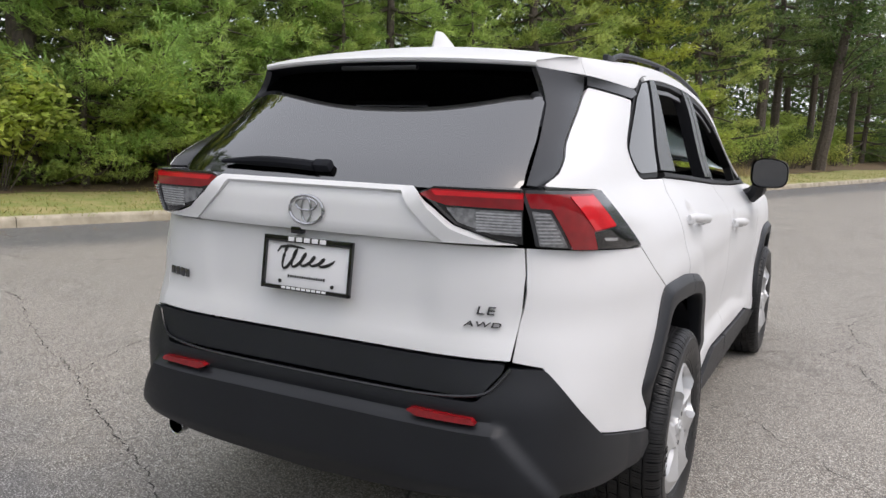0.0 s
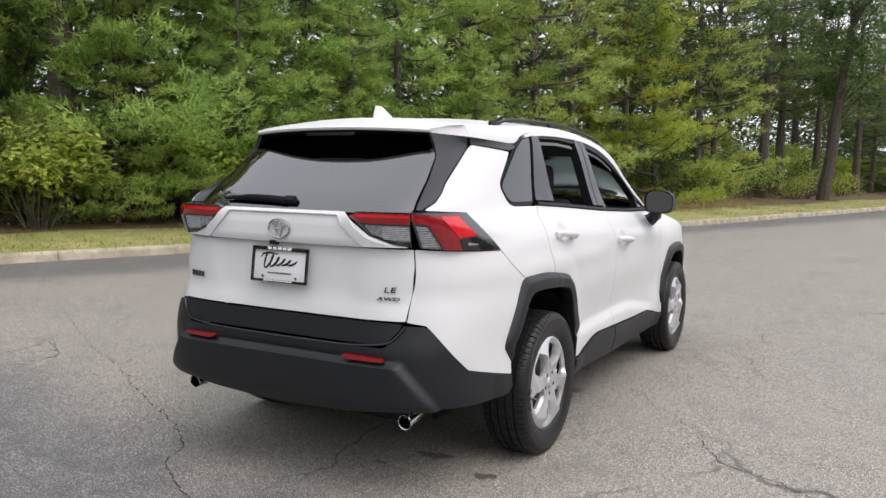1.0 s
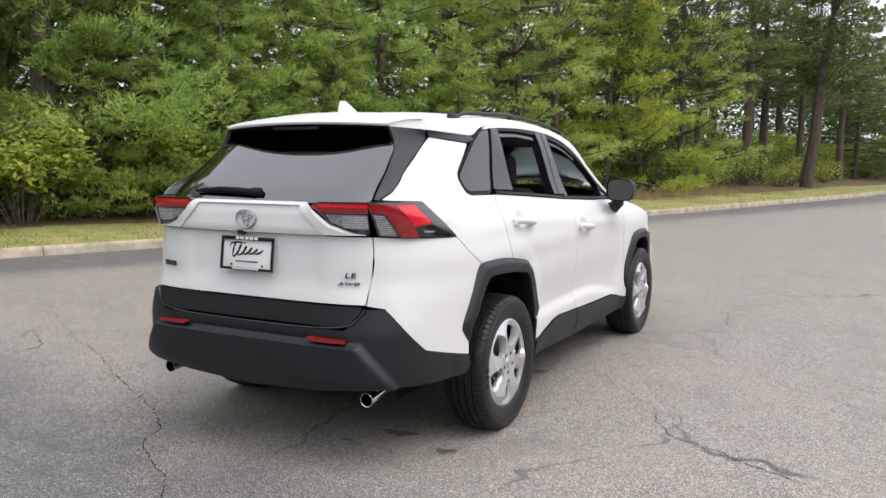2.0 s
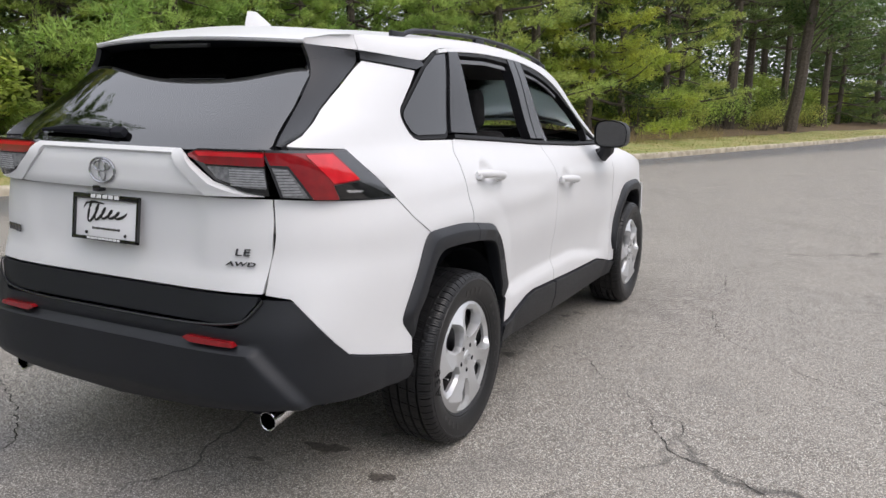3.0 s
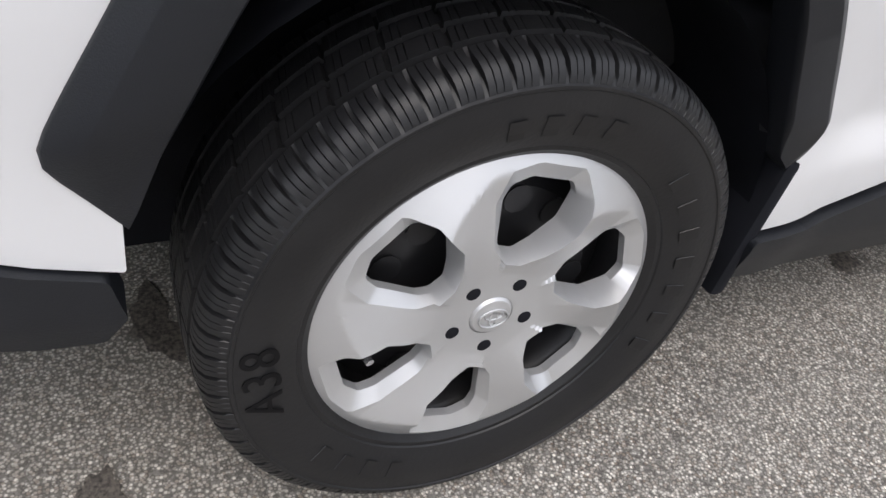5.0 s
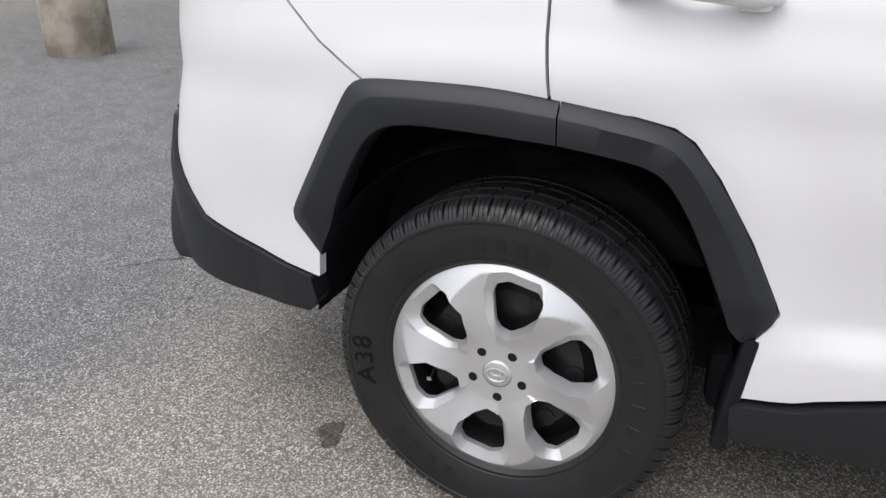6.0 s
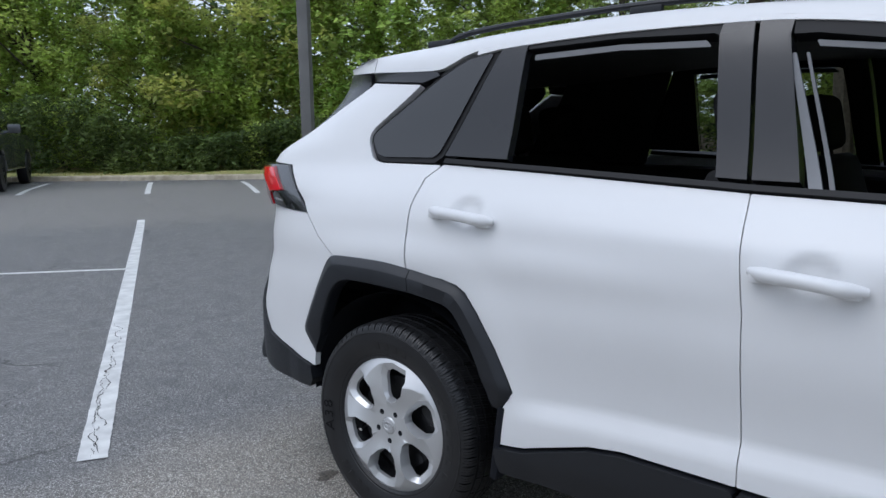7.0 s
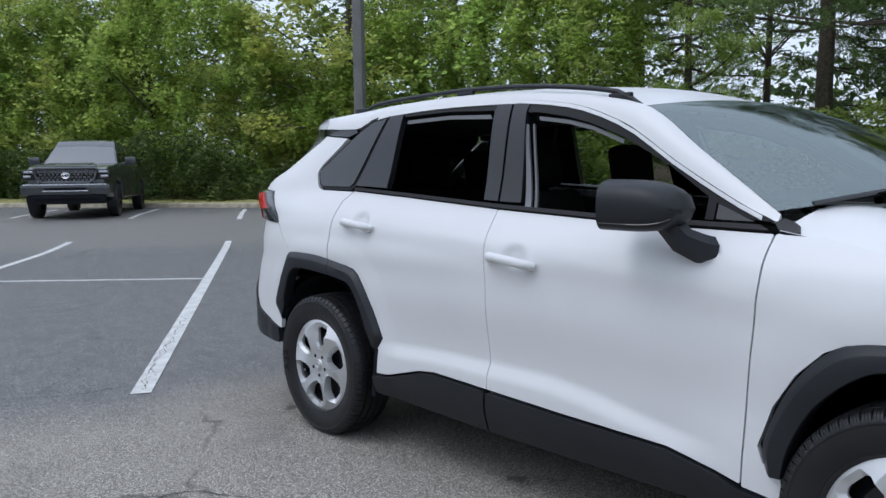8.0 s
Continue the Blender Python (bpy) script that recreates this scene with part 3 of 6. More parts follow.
bm = bmesh.new()
sheet(bm, 40, 8, spoiler_under)
part("spoiler_underside", bm, UNDER, car)
bm = bmesh.new()
box(bm, 0, -.594, 1.556, 0.28, 0.02, 0.014, 0.004)
part("high_brake_light", bm, DARKMETAL, car)
for s in (1, -1):
    bm = bmesh.new()
    rail = [(s * (roof_x(y) - 0.008), y, roof_z(y) + 0.024 - 0.045 * (1 - step(-.08, .10, y)) - 0.035 * step(1.58, 1.68, y)) for y in [-.06 + 1.74 * i / 30 for i in range(31)]]
    tube(bm, rail, 0.010, 8)
    for y in (-.02, 0.75, 1.58):
        box(bm, s * (roof_x(y) - 0.008), y, roof_z(y) + 0.004, 0.020, 0.10, 0.034, 0.007)
    part("roof_rail", bm, CLAD, car, "black roof rail")

# fin
bm = bmesh.new()
sheet(bm, 10, 8, lambda u, v: Vector(((0.032 * (1 - 0.75 * v)) * math.sin(2 * math.pi * u) ** 1 * 1.0, -.145 + 0.095 * math.cos(2 * math.pi * u) * (1 - 0.72 * v) - 0.05 * v, roof_top(0, -.145) - 0.008 + 0.066 * v ** 0.85)))
bmesh.ops.remove_doubles(bm, verts=bm.verts, dist=0.0005)
part("antenna_fin", bm, WHITE, car)

# tailgate
def gate_off(x, z):
    k = (1 - step(0.36, 0.45 - 0.20 * (1.06 - z), abs(x))) * step(0.80, 0.90, z)
    return -0.011 * k + 0.012 * (1 - step(0.775, 0.84, z))


gate = [(-.620, .770), (.620, .770), (.636, .90), (.638, .996), (.630, 1.066), (-.630, 1.066), (-.638, .996), (-.636, .90)]
part("tailgate", panel(gate, skin_rear, off=gate_off, grid=0.025, r=0.006, gap=0.0014), WHITE, car)


garnish_top = [(-.612, 1.070), (-.604, 1.078), (-.552, 1.087), (-.452, 1.117), (-.352, 1.190, .02), (-.335, 1.199), (.335, 1.199), (.352, 1.190, .02), (.452, 1.117), (.552, 1.087), (.604, 1.078), (.612, 1.070)]
part("tailgate_garnish", panel(garnish_top + [(.432, 1.070), (.304, 1.184, .012), (-.304, 1.184, .012), (-.432, 1.070)], skin_rear, off=0.026, grid=0.02, depth=0.03, r=0.006), WHITE, car)
part("garnish_recess", panel([(-.434, 1.070), (.434, 1.070), (.304, 1.186), (-.304, 1.186)], skin_rear, off=lambda x, z: 0.023 - 0.010 * (z - 1.070) / .115 - 0.010 * (1 - step(1.070, 1.080, z)), grid=0.02, depth=0.02, r=0.004, gap=0), WHITE, car)
part("tailgate_lower_trim", panel([(-.612, .764), (.612, .764), (.603, .735), (.553, .668, .04), (-.553, .668, .04), (-.603, .735)], skin_rear, off=lambda x, z: 0.016 - 0.10 * max(0, .70 - z), grid=0.03, r=0.012), CLAD, car, "dark grey plastic tailgate trim")
window = [(-.590, 1.206), (.590, 1.206), (.602, 1.226), (.581, 1.34), (.557, 1.426), (.523, 1.556), (-.523, 1.556), (-.557, 1.426), (-.581, 1.34), (-.602, 1.226)]
part("rear_window", panel(window, gate_rear, off=0.003, depth=0.004, r=0.008, lip=False), REARGLASS, car, "dark glossy rear window glass")
part("rear_window_border", panel(window, gate_rear, off=-0.02, depth=0.01, r=0.008, lip=False), UNDER, car)

# rear wiper
bm = bmesh.new()
wp = []
for i in range(13):
    x = -.385 + .36 * i / 12
    z = 1.243 + 0.006 * math.sin(math.pi * i / 12)
    wp.append(gate_rear(x, z) + Vector((0, -.014, 0.008)))
tube(bm, wp, [0.006 + 0.010 * min(1, i / 5) for i in range(13)], 8)
p = gate_rear(.0, 1.247)
box(bm, p.x, p.y - 0.012, p.z + 0.006, 0.062, 0.032, 0.030, 0.010, pose(0, 0, 0, 40))
part("rear_wiper", bm, UNDER, car, "black rear wiper arm")


def wrap(q, z):
    """The tail and its corner: q is x near the middle and goes on round the corner."""
    if q < 0.55:
        return skin_rear(q, z)
    k = skin_rear(0.55, z)
    return skin_side(k.y + 0.55 - width(z, MID) + q - 0.55, z)


def bumper_off(q, z):
    bulge = (1 - step(.590, .604, z)) * (1 - step(.60 + 1.1 * max(0, .585 - z), .665 + 1.1 * max(0, .585 - z), q))
    ledge = 0.010 * step(.60, .64, z) * (1 - step(.50, .62, q))
    return 0.012 + 0.033 * bulge + ledge - 0.45 * max(0, 0.43 - z) * (0.4 + 0.6 * bulge)


part("rear_bumper", panel([(0, .658, 0), (.548, .658, .04), (.612, .728), (.634, .752), (.760, .750, .05), (1.04, .553, .04), (1.384, .480), (1.392, .43), (1.36, .396), (1.04, .402), (.74, .414), (.55, .402), (.36, .376), (0, .352, 0)],
     wrap, off=bumper_off, grid=0.012, depth=0.05, r=0.012, gap=0.0, mirror=True), CLAD, car, "dark grey plastic rear bumper")
for s in (1, -1):
    part("reflector", panel([(s * .358, .619), (s * .378, .627), (s * .543, .622), (s * .558, .608), (s * .392, .607)], skin_rear, off=0.038, depth=0.02, r=0.004, gap=0), REFLECTOR, car, "red bumper reflector")
    bm = bmesh.new()
    outer = [(s * .602, -.62, .366), (s * .603, -.72, .356), (s * .606, -.81, .350), (s * .609, -.890, .342)]
    tube(bm, outer, [0.025, 0.028, 0.031, 0.032], 20, cap=False)
    tube(bm, outer[::-1], [0.0295, 0.0285, 0.026, 0.023], 20, cap=False)
    tube(bm, [(s * .609 + 0.031 * math.cos(2 * math.pi * i / 24), -.890, .342 + 0.031 * math.sin(2 * math.pi * i / 24)) for i in range(25)], 0.0022, 6, cap=False)
    part("exhaust_tip", bm, CHROME, car, "chrome exhaust tailpipe")

# the bumper's upper lip round the tailgate trim
lip = spaced(chaikin([(-.622, .752), (-.606, .722), (-.556, .661), (0, .655), (.556, .661), (.606, .722), (.622, .752)]), 60)
bm = bmesh.new()
tube(bm, [skin_rear(q.x, q.y) + skin_normal(skin_rear, q.x, q.y) * 0.019 for q in lip], 0.0045, 6)
part("bumper_lip", bm, TRIM, car)

# lamps
for s in (1, -1):
    def rx(pts):
        return [(s * a, *b) for a, *b in pts]
    lamp = part("tailgate_lamp", panel(rx([(.342, 1.199), (.390, 1.219), (.640, 1.221), (.631, 1.073), (.605, 1.077), (.553, 1.088), (.452, 1.118), (.365, 1.184)]), lamp_rear, off=0.004, depth=0.08, r=0.005, level=True), GLOSSBLACK, car, "gloss black tail lamp body")
    part("red_lens", panel(rx([(.350, 1.195), (.391, 1.211), (.636, 1.212), (.636, 1.169), (.43, 1.170), (.38, 1.182)]), lamp_rear, off=0.012, depth=0.010, r=0.004, gap=0, level=True), DARKRED, lamp, "red lens")
    part("bright_lens", panel(rx([(.385, 1.207), (.634, 1.208), (.634, 1.196), (.40, 1.194)]), lamp_rear, off=0.014, depth=0.004, r=0.003, gap=0, level=True), RED, lamp, "bright red lens")
    part("clear_lens", panel(rx([(.427, 1.164), (.632, 1.163), (.628, 1.098), (.556, 1.101), (.464, 1.126)]), lamp_rear, off=0.007, depth=0.006, r=0.004, gap=0, level=True), CLEARLENS, lamp, "clear ribbed lens")
    for k in range(7):
        z = 1.106 + 0.0078 * k
        part("lens_rib", panel(rx([(.515, z), (.628, z), (.628, z + 0.0042), (.515, z + 0.0042)]), lamp_rear, off=0.0095, depth=0.003, r=0, gap=0, lip=False, grid=0.06, level=True), LENSRIB, lamp)
a = part("corner_lamp", panel([(-1.045, 1.222), (-.66, 1.217), (-.468, 1.043), (-1.045, 1.070)], lamp_flank, off=0.004, depth=0.09, r=0.008, level=True), SMOKE, car, "smoked glossy corner lamp body")
lenses = [("red_lens", [(-1.030, 1.211), (-.745, 1.209), (-.655, 1.118), (-.800, 1.108), (-.790, 1.060), (-.905, 1.064), (-.962, 1.172), (-1.030, 1.174)], 0.012, DARKRED, "red lens"),
          ("bright_lens", [(-.875, 1.205), (-.752, 1.205), (-.664, 1.121), (-.795, 1.113)], 0.015, RED, "bright red lens"),
          ("clear_lens", [(-1.030, 1.166), (-.968, 1.160), (-.920, 1.068), (-1.030, 1.074)], 0.008, CLEARLENS, "clear ribbed lens"),
          ("lower_lens", [(-.790, 1.104), (-.655, 1.112), (-.500, 1.052), (-.780, 1.060)], 0.006, GLOSSBLACK, "gloss black lower lens"),
          ("marker_strip", [(-.745, 1.090), (-.655, 1.084), (-.665, 1.078), (-.735, 1.080)], 0.008, SATIN, "")]
la = mirrored(a)
for k in range(9):
    z = 1.080 + 0.0095 * k
    lenses.append(("lens_rib", [(-1.026, z), (-.975 + 0.45 * (1.160 - z) * 0.9, z), (-.975 + 0.45 * (1.160 - z) * 0.9, z + 0.004), (-1.026, z + 0.004)], 0.0105, LENSRIB, ""))
for name, pts, off, m, lab in lenses:
    c = part(name, panel(pts, lamp_flank, off=off, depth=0.008, r=0.004, gap=0, level=True), m, a, lab)
    d = mirrored(c)
    d.parent = la

# emblem: an oval ring with two ovals inside it
bm = bmesh.new()


def oval(bm, cx, cz, rx_, rz_, t, y):
    tube(bm, [(cx + rx_ * math.cos(2 * math.pi * i / 28), y, cz + rz_ * math.sin(2 * math.pi * i / 28)) for i in range(29)], t, 6, cap=False)


ey = skin_rear(0, 1.132).y - 0.026
oval(bm, 0, 1.130, 0.059, 0.041, 0.0045, ey)
oval(bm, 0, 1.145, 0.037, 0.017, 0.0032, ey)
oval(bm, 0, 1.130, 0.016, 0.036, 0.0032, ey)
part("emblem", bm, EMBLEM, car, "chrome oval emblem")

# number plate with its frame; the writing is plain bars
py = -.958
tilt = pose(0, py, 0.968, -7)
bm = bmesh.new()
box(bm, 0, 0, 0, 0.305, 0.004, 0.152, 0.0015)
bmesh.ops.transform(bm, matrix=tilt, verts=bm.verts)
plate = part("number_plate", bm, PLATE, car, "white dealer plate")
bm = bmesh.new()
for cx, cz, sx, sz in ((0, .070, .314, .018), (0, -.072, .314, .012), (-.152, 0, .010, .156), (.152, 0, .010, .156)):
    box(bm, cx, -.006, cz, sx, 0.012, sz, 0.002)
bmesh.ops.transform(bm, matrix=tilt, verts=bm.verts)
part("plate_frame", bm, GLOSSBLACK, plate, "black plastic plate frame")
# one flowing brush mark, a thin line of bars below it and two small studs
bm = bmesh.new()
brush, weight = [], []
for i in range(97):
    t = i / 96
    x = -.085 + .165 * t + .016 * math.sin(2 * math.pi * 5 * t + 2.2)
    z = .016 + (.027 * (1 - t) ** 2 + .010) * math.cos(2 * math.pi * 5 * t) - .006 * t
    brush.append((x, -.0035, z))
    weight.append(.0028 + .0024 * abs(math.sin(2 * math.pi * 5 * t + .6)))
tube(bm, brush, weight, 6)
tube(bm, [(-.110, -.0035, .030), (-.098, -.0035, .046), (-.060, -.0035, .051), (-.012, -.0035, .047)], [.002, .004, .005, .002], 6)
for i in range(16):
    box(bm, -.063 + .0084 * i, -.0035, -.037, .0058, .002, .0068 if i % 3 else .009, 0.0008)
for k in (-1, 1):
    tube(bm, [(k * .093, -.003, -.054), (k * .093, -.007, -.054)], .006, 8)
bmesh.ops.scale(bm, vec=(1, .5, 1), verts=bm.verts)
bmesh.ops.transform(bm, matrix=tilt @ pose(0, -.002, 0), verts=bm.verts)
part("plate_marks", bm, INK, plate, "dark flowing mark over a line of bars")
for cz, n, w, h in ((.071, 5, .028, .013), (-.071, 9, .018, .007)):
    bm = bmesh.new()
    for i in range(n):
        box(bm, (i - (n - 1) / 2) * w, -.013, cz, w * .74, 0.003, h, 0.001)
    bmesh.ops.transform(bm, matrix=tilt, verts=bm.verts)
    part("frame_mark", bm, PLATE, plate, "light bars of writing")
bm = bmesh.new()
box(bm, -.045, -.945, 1.066, 0.035, 0.03, 0.022, 0.006)
part("rear_camera", bm, GLOSSBLACK, car)


def letters(text, size, m, material, name, parent, depth=0.003, shear=0.0, spread=1.1):
    cu = bpy.data.curves.new(name, "FONT")
    cu.body, cu.size, cu.extrude, cu.align_x, cu.align_y, cu.shear, cu.space_character = text, size, depth, "CENTER", "CENTER", shear, spread
    cu.offset = 0
    o = bpy.data.objects.new(name, cu)
    me = bpy.data.meshes.new_from_object(o)
    bpy.data.objects.remove(o)
    me.transform(m)
    return mesh_part(name, me, material, parent, "", False)


def on_tail(x, z, off=0.004):
    p, n = skin_rear(x, z), skin_normal(skin_rear, x, z)
    o = gate_off(x, z)
    ux = (skin_rear(x + .01, z) - skin_rear(x - .01, z)).normalized()
    uz = n.cross(ux)
    if uz.z < 0:
        uz = -uz
    m = Matrix((ux, uz, ux.cross(uz))).transposed().to_4x4()
    return Matrix.Translation(p + n * (off + o)) @ m


letters("LE", 0.037, on_tail(.545, .897) @ Matrix.Diagonal((1.35, 0.85, 1, 1)), BADGE, "trim_badge", car, shear=0.15)
letters("AWD", 0.027, on_tail(.540, .860) @ Matrix.Diagonal((1.45, 0.75, 1, 1)), BADGE, "drive_badge", car, shear=0.2)
bm = bmesh.new()
for i, an in enumerate((0, 18, -18, 0)):
    vs = box(bm, -.045 + .03 * i, 0, 0, .022, .026, .004, 0.001, pose(0, 0, 0, 0, 0, an * 0.4))
bmesh.ops.transform(bm, matrix=on_tail(-.545, .888), verts=bm.verts)
part("model_badge", bm, BADGE, car)

# door handles
for y0, zz in ((.165, 1.078), (1.168, .984)):
    bm = bmesh.new()
    pts, rad = [], []
    for i in range(15):
        t = i / 14
        y = y0 + 0.250 * t
        z = zz - 0.012 * t - 0.012 * t * t + 0.004
        bow = math.sin(math.pi * t)
        pts.append(Vector((width(z, y) + 0.012 + 0.026 * min(1, bow * 1.7), y, z)))
        rad.append(0.010 + 0.008 * min(1, bow * 2.2))
    tube(bm, pts, rad, 12)
    for t in (0.1, 0.86):
        y = y0 + 0.250 * t
        z = zz - 0.012 * t - 0.012 * t * t
        box(bm, width(z, y) + 0.010, y, z - 0.006, 0.04, 0.05, 0.028, 0.010)
    both("door_handle", bm, WHITE, car)
# door mirrors
for s in (1, -1):
    bm = bmesh.new()

    def mir(u, v):
        a = 2 * math.pi * u
        t = v
        # from the glass edge forward to the rounded nose
        k = (1 - t ** 5) ** 0.6
        cx, cz = math.cos(a), math.sin(a)
        e = 0.55
        sx, sz = math.copysign(abs(cx) ** e, cx), math.copysign(abs(cz) ** e, cz)
        x = 0.962 + 0.090 * sx * (0.45 + 0.55 * k) * (1 if sx > 0 else 1.05) - 0.035 * t * t
        z = 1.202 + (0.080 if sz > 0 else 0.080) * sz * k - 0.014 * max(0, sx) * (sz > 0) - 0.010 * t * t
        return Vector((s * x, 1.795 + 0.265 * t + 0.018 * sx * (1 - t), z))
    sheet(bm, 32, 12, mir, flip=(s > 0))
    bmesh.ops.remove_doubles(bm, verts=bm.verts, dist=0.0005)
    house = part("door_mirror", bm, CLAD, car, "black plastic door mirror housing")
    bm = bmesh.new()
    tube(bm, [mir(-.085, .02 + .9 * i / 12) for i in range(13)] + [mir(-.415, .92 - .9 * i / 12) for i in range(13)], 0.0022, 6)
    part("housing_seam", bm, GLOSSBLACK, house)
    bm = bmesh.new()
    tube(bm, [(s * 0.815, 2.075, 1.060), (s * 0.850, 2.055, 1.068), (s * 0.885, 2.015, 1.095), (s * 0.905, 1.975, 1.150)], [0.044, 0.047, 0.044, 0.040], 7)
    part("mirror_foot", bm, CLAD, house)
    bm = bmesh.new()

    def face(u, v):
        a = 2 * math.pi * u
        cx, cz = math.cos(a), math.sin(a)
        sx, sz = math.copysign(abs(cx) ** .55, cx), math.copysign(abs(cz) ** .55, cz)
        return Vector((s * (0.962 + 0.084 * sx * v), 1.801 + 0.018 * sx * v - 0.0008 * sz * v, 1.202 + (0.073 if sz > 0 else 0.073) * sz * v - 0.014 * max(0, sx * v) * (sz > 0)))
    sheet(bm, 32, 4, face, flip=(s < 0))
    bmesh.ops.remove_doubles(bm, verts=bm.verts, dist=0.0005)
    part("mirror_glass", bm, MIRROR, house, "mirror glass")

# screen, bonnet and a plain nose
bm = bmesh.new()


def screen(u, v):
    s = 2 * u - 1
    ye, xe, ze = 1.705 + 0.53 * v, (roof_x(1.705 + .53 * v) - 0.004), roof_z(1.705 + 0.53 * v)
    k = 1 - s * s
    return Vector((s * xe, ye + k * (0.09 + 0.24 * v), ze + k * (0.036 + 0.030 * v) + 0.05 * k * math.sin(math.pi * v)))


sheet(bm, 20, 16, screen)
part("windscreen", bm, SCREEN, car, "greenish windscreen glass")
bm = bmesh.new()
sheet(bm, 20, 3, lambda u, v: screen(u, 1) + Vector((0, 0.16 * v * (1 - 0.4 * (2 * u - 1) ** 2), -0.035 - 0.06 * v)))
part("cowl", bm, CLAD, car)
bm = bmesh.new()
tube(bm, [screen(.62, .985) + Vector((0, .02, -.01)), screen(.80, .965) + Vector((0, .02, .0)), screen(.95, .985) + Vector((0, .02, .004))], 0.008, 6)
part("screen_wiper", bm, GLOSSBLACK, car)
bonnet_z = hermite([(2.2, 1.134), (2.55, 1.079), (2.98, .974), (3.36, .848), (3.55, .72), (3.62, .60)])


def bonnet(u, v):
    s = 2 * u - 1
    y = 2.262 + v * 1.32
    y0 = y + (1 - s * s) * 0.16 * (1 - v) + (1 - s * s) * 0.05 * v
    w = width(min(bonnet_z(y), 1.12), y) - 0.002
    return Vector((s * w, y0, bonnet_z(y) + 0.002 + (1 - abs(s) ** 4) * (0.058 + 0.012 * (1 - v)) + 0.020 * step(0.45, 0.75, abs(s)) * (1 - step(0.8, 1.0, abs(s)))))


bm = bmesh.new()
sheet(bm, 36, 30, bonnet)
part("bonnet", bm, WHITE, car)
bm = bmesh.new()
sheet(bm, 30, 10, lambda u, v: Vector((math.sin((u - .5) * math.pi) * 0.80, 3.40 + 0.20 * math.cos((u - .5) * math.pi) ** 0.6 - 0.12 * (v - 0.6) ** 2, 0.25 + 0.52 * v)), flip=True)
part("front_bumper", bm, WHITE, car)

# cabin: door cards, floor, seats, dash, steering wheel
card = [(-.55, .95), (-.20, .92), (.10, .90), (.30, .84), (.44, .60), (.46, .35), (2.20, .33), (2.28, .60), (2.24, 1.10), (1.70, 1.12), (1.118, 1.155), (.55, 1.19), (.10, 1.20), (-.30, 1.21), (-.55, 1.21)]
both("door_card", panel(card, skin_side, off=-0.05, depth=0.02, r=0.02, grid=0.12, lip=False), DARKIN, car)
both("pillar_lining", panel([(-.55, 1.20), (.13, 1.20), (.31, 1.60), (-.25, 1.57)], skin_side, off=-0.040, depth=0.02, r=0.02, grid=0.12, lip=False), DARKIN, car)
for nm, cy, cz, sx, sy, sz in (("cabin_floor", 1.30, .30, 1.40, 1.85, .14), ("boot_floor", -.20, .50, 1.04, 1.20, .40), ("engine_tray", 2.85, .52, 1.02, 1.30, .46), ("spare_wheel_well", -.66, .50, 1.15, .36, .30)):
    bm = bmesh.new()
    box(bm, 0, cy, cz, sx, sy, sz, 0.03)
    part(nm, bm, UNDER, car)
bm = bmesh.new()
box(bm, 0, 2.20, .96, 1.40, 0.45, .36, 0.07, None, 3)
part("dashboard", bm, DARKIN, car)
bm = bmesh.new()
tube(bm, [Vector((-.36 + .185 * math.cos(2 * math.pi * i / 32), 1.86 - 0.07 * math.sin(2 * math.pi * i / 32), 1.0 + 0.17 * math.sin(2 * math.pi * i / 32))) for i in range(33)], 0.016, 8, cap=False)
box(bm, -.36, 1.87, 1.0, 0.15, 0.05, 0.12, 0.03)
box(bm, -.36, 1.87, 1.0, 0.34, 0.03, 0.035, 0.012)
box(bm, -.36, 1.98, .97, 0.07, 0.24, 0.07, 0.02)
part("steering_wheel", bm, DARKIN, car)


def seat(x, y, w, tilt_, bench=False):
    bm = bmesh.new()
    box(bm, x, y, .60, w, 0.52, 0.18, 0.06, None, 3)
    box(bm, x, y - .27, .93, w * 0.94, 0.14, 0.60, 0.055, pose(0, 0, 0, tilt_), 3)
    box(bm, x, y + .02, .44, w * 0.8, 0.40, 0.16, 0.02)
    s = part("seat", bm, SEATCLOTH, car, "black cloth seat")
    for hx in ([x] if not bench else [x - .42, x, x + .42]):
        bm = bmesh.new()
        box(bm, hx, y - .345 - (0.02 if not bench else 0), 1.335, 0.27 if not bench else 0.24, 0.11, 0.20, 0.045, pose(0, 0, 0, tilt_ * 0.6), 3)
        for k in (-.055, .055):
            tube(bm, [(hx + k, y - .33, 1.18), (hx + k, y - .345, 1.28)], 0.007, 6)
        part("headrest", bm, SEATCLOTH, s)
    return s


seat(.37, 1.34, .52, 16)
seat(-.37, 1.34, .52, 16)
seat(0, .20, 1.30, 14, True)
bm = bmesh.new()
box(bm, 0, -.45, .90, 1.16, 0.40, .04, 0.015)
part("parcel_cover", bm, DARKIN, car)
bm = bmesh.new()
box(bm, 0, 1.62, 1.515, 0.22, 0.03, 0.06, 0.02)
part("rear_view_mirror", bm, DARKIN, car)

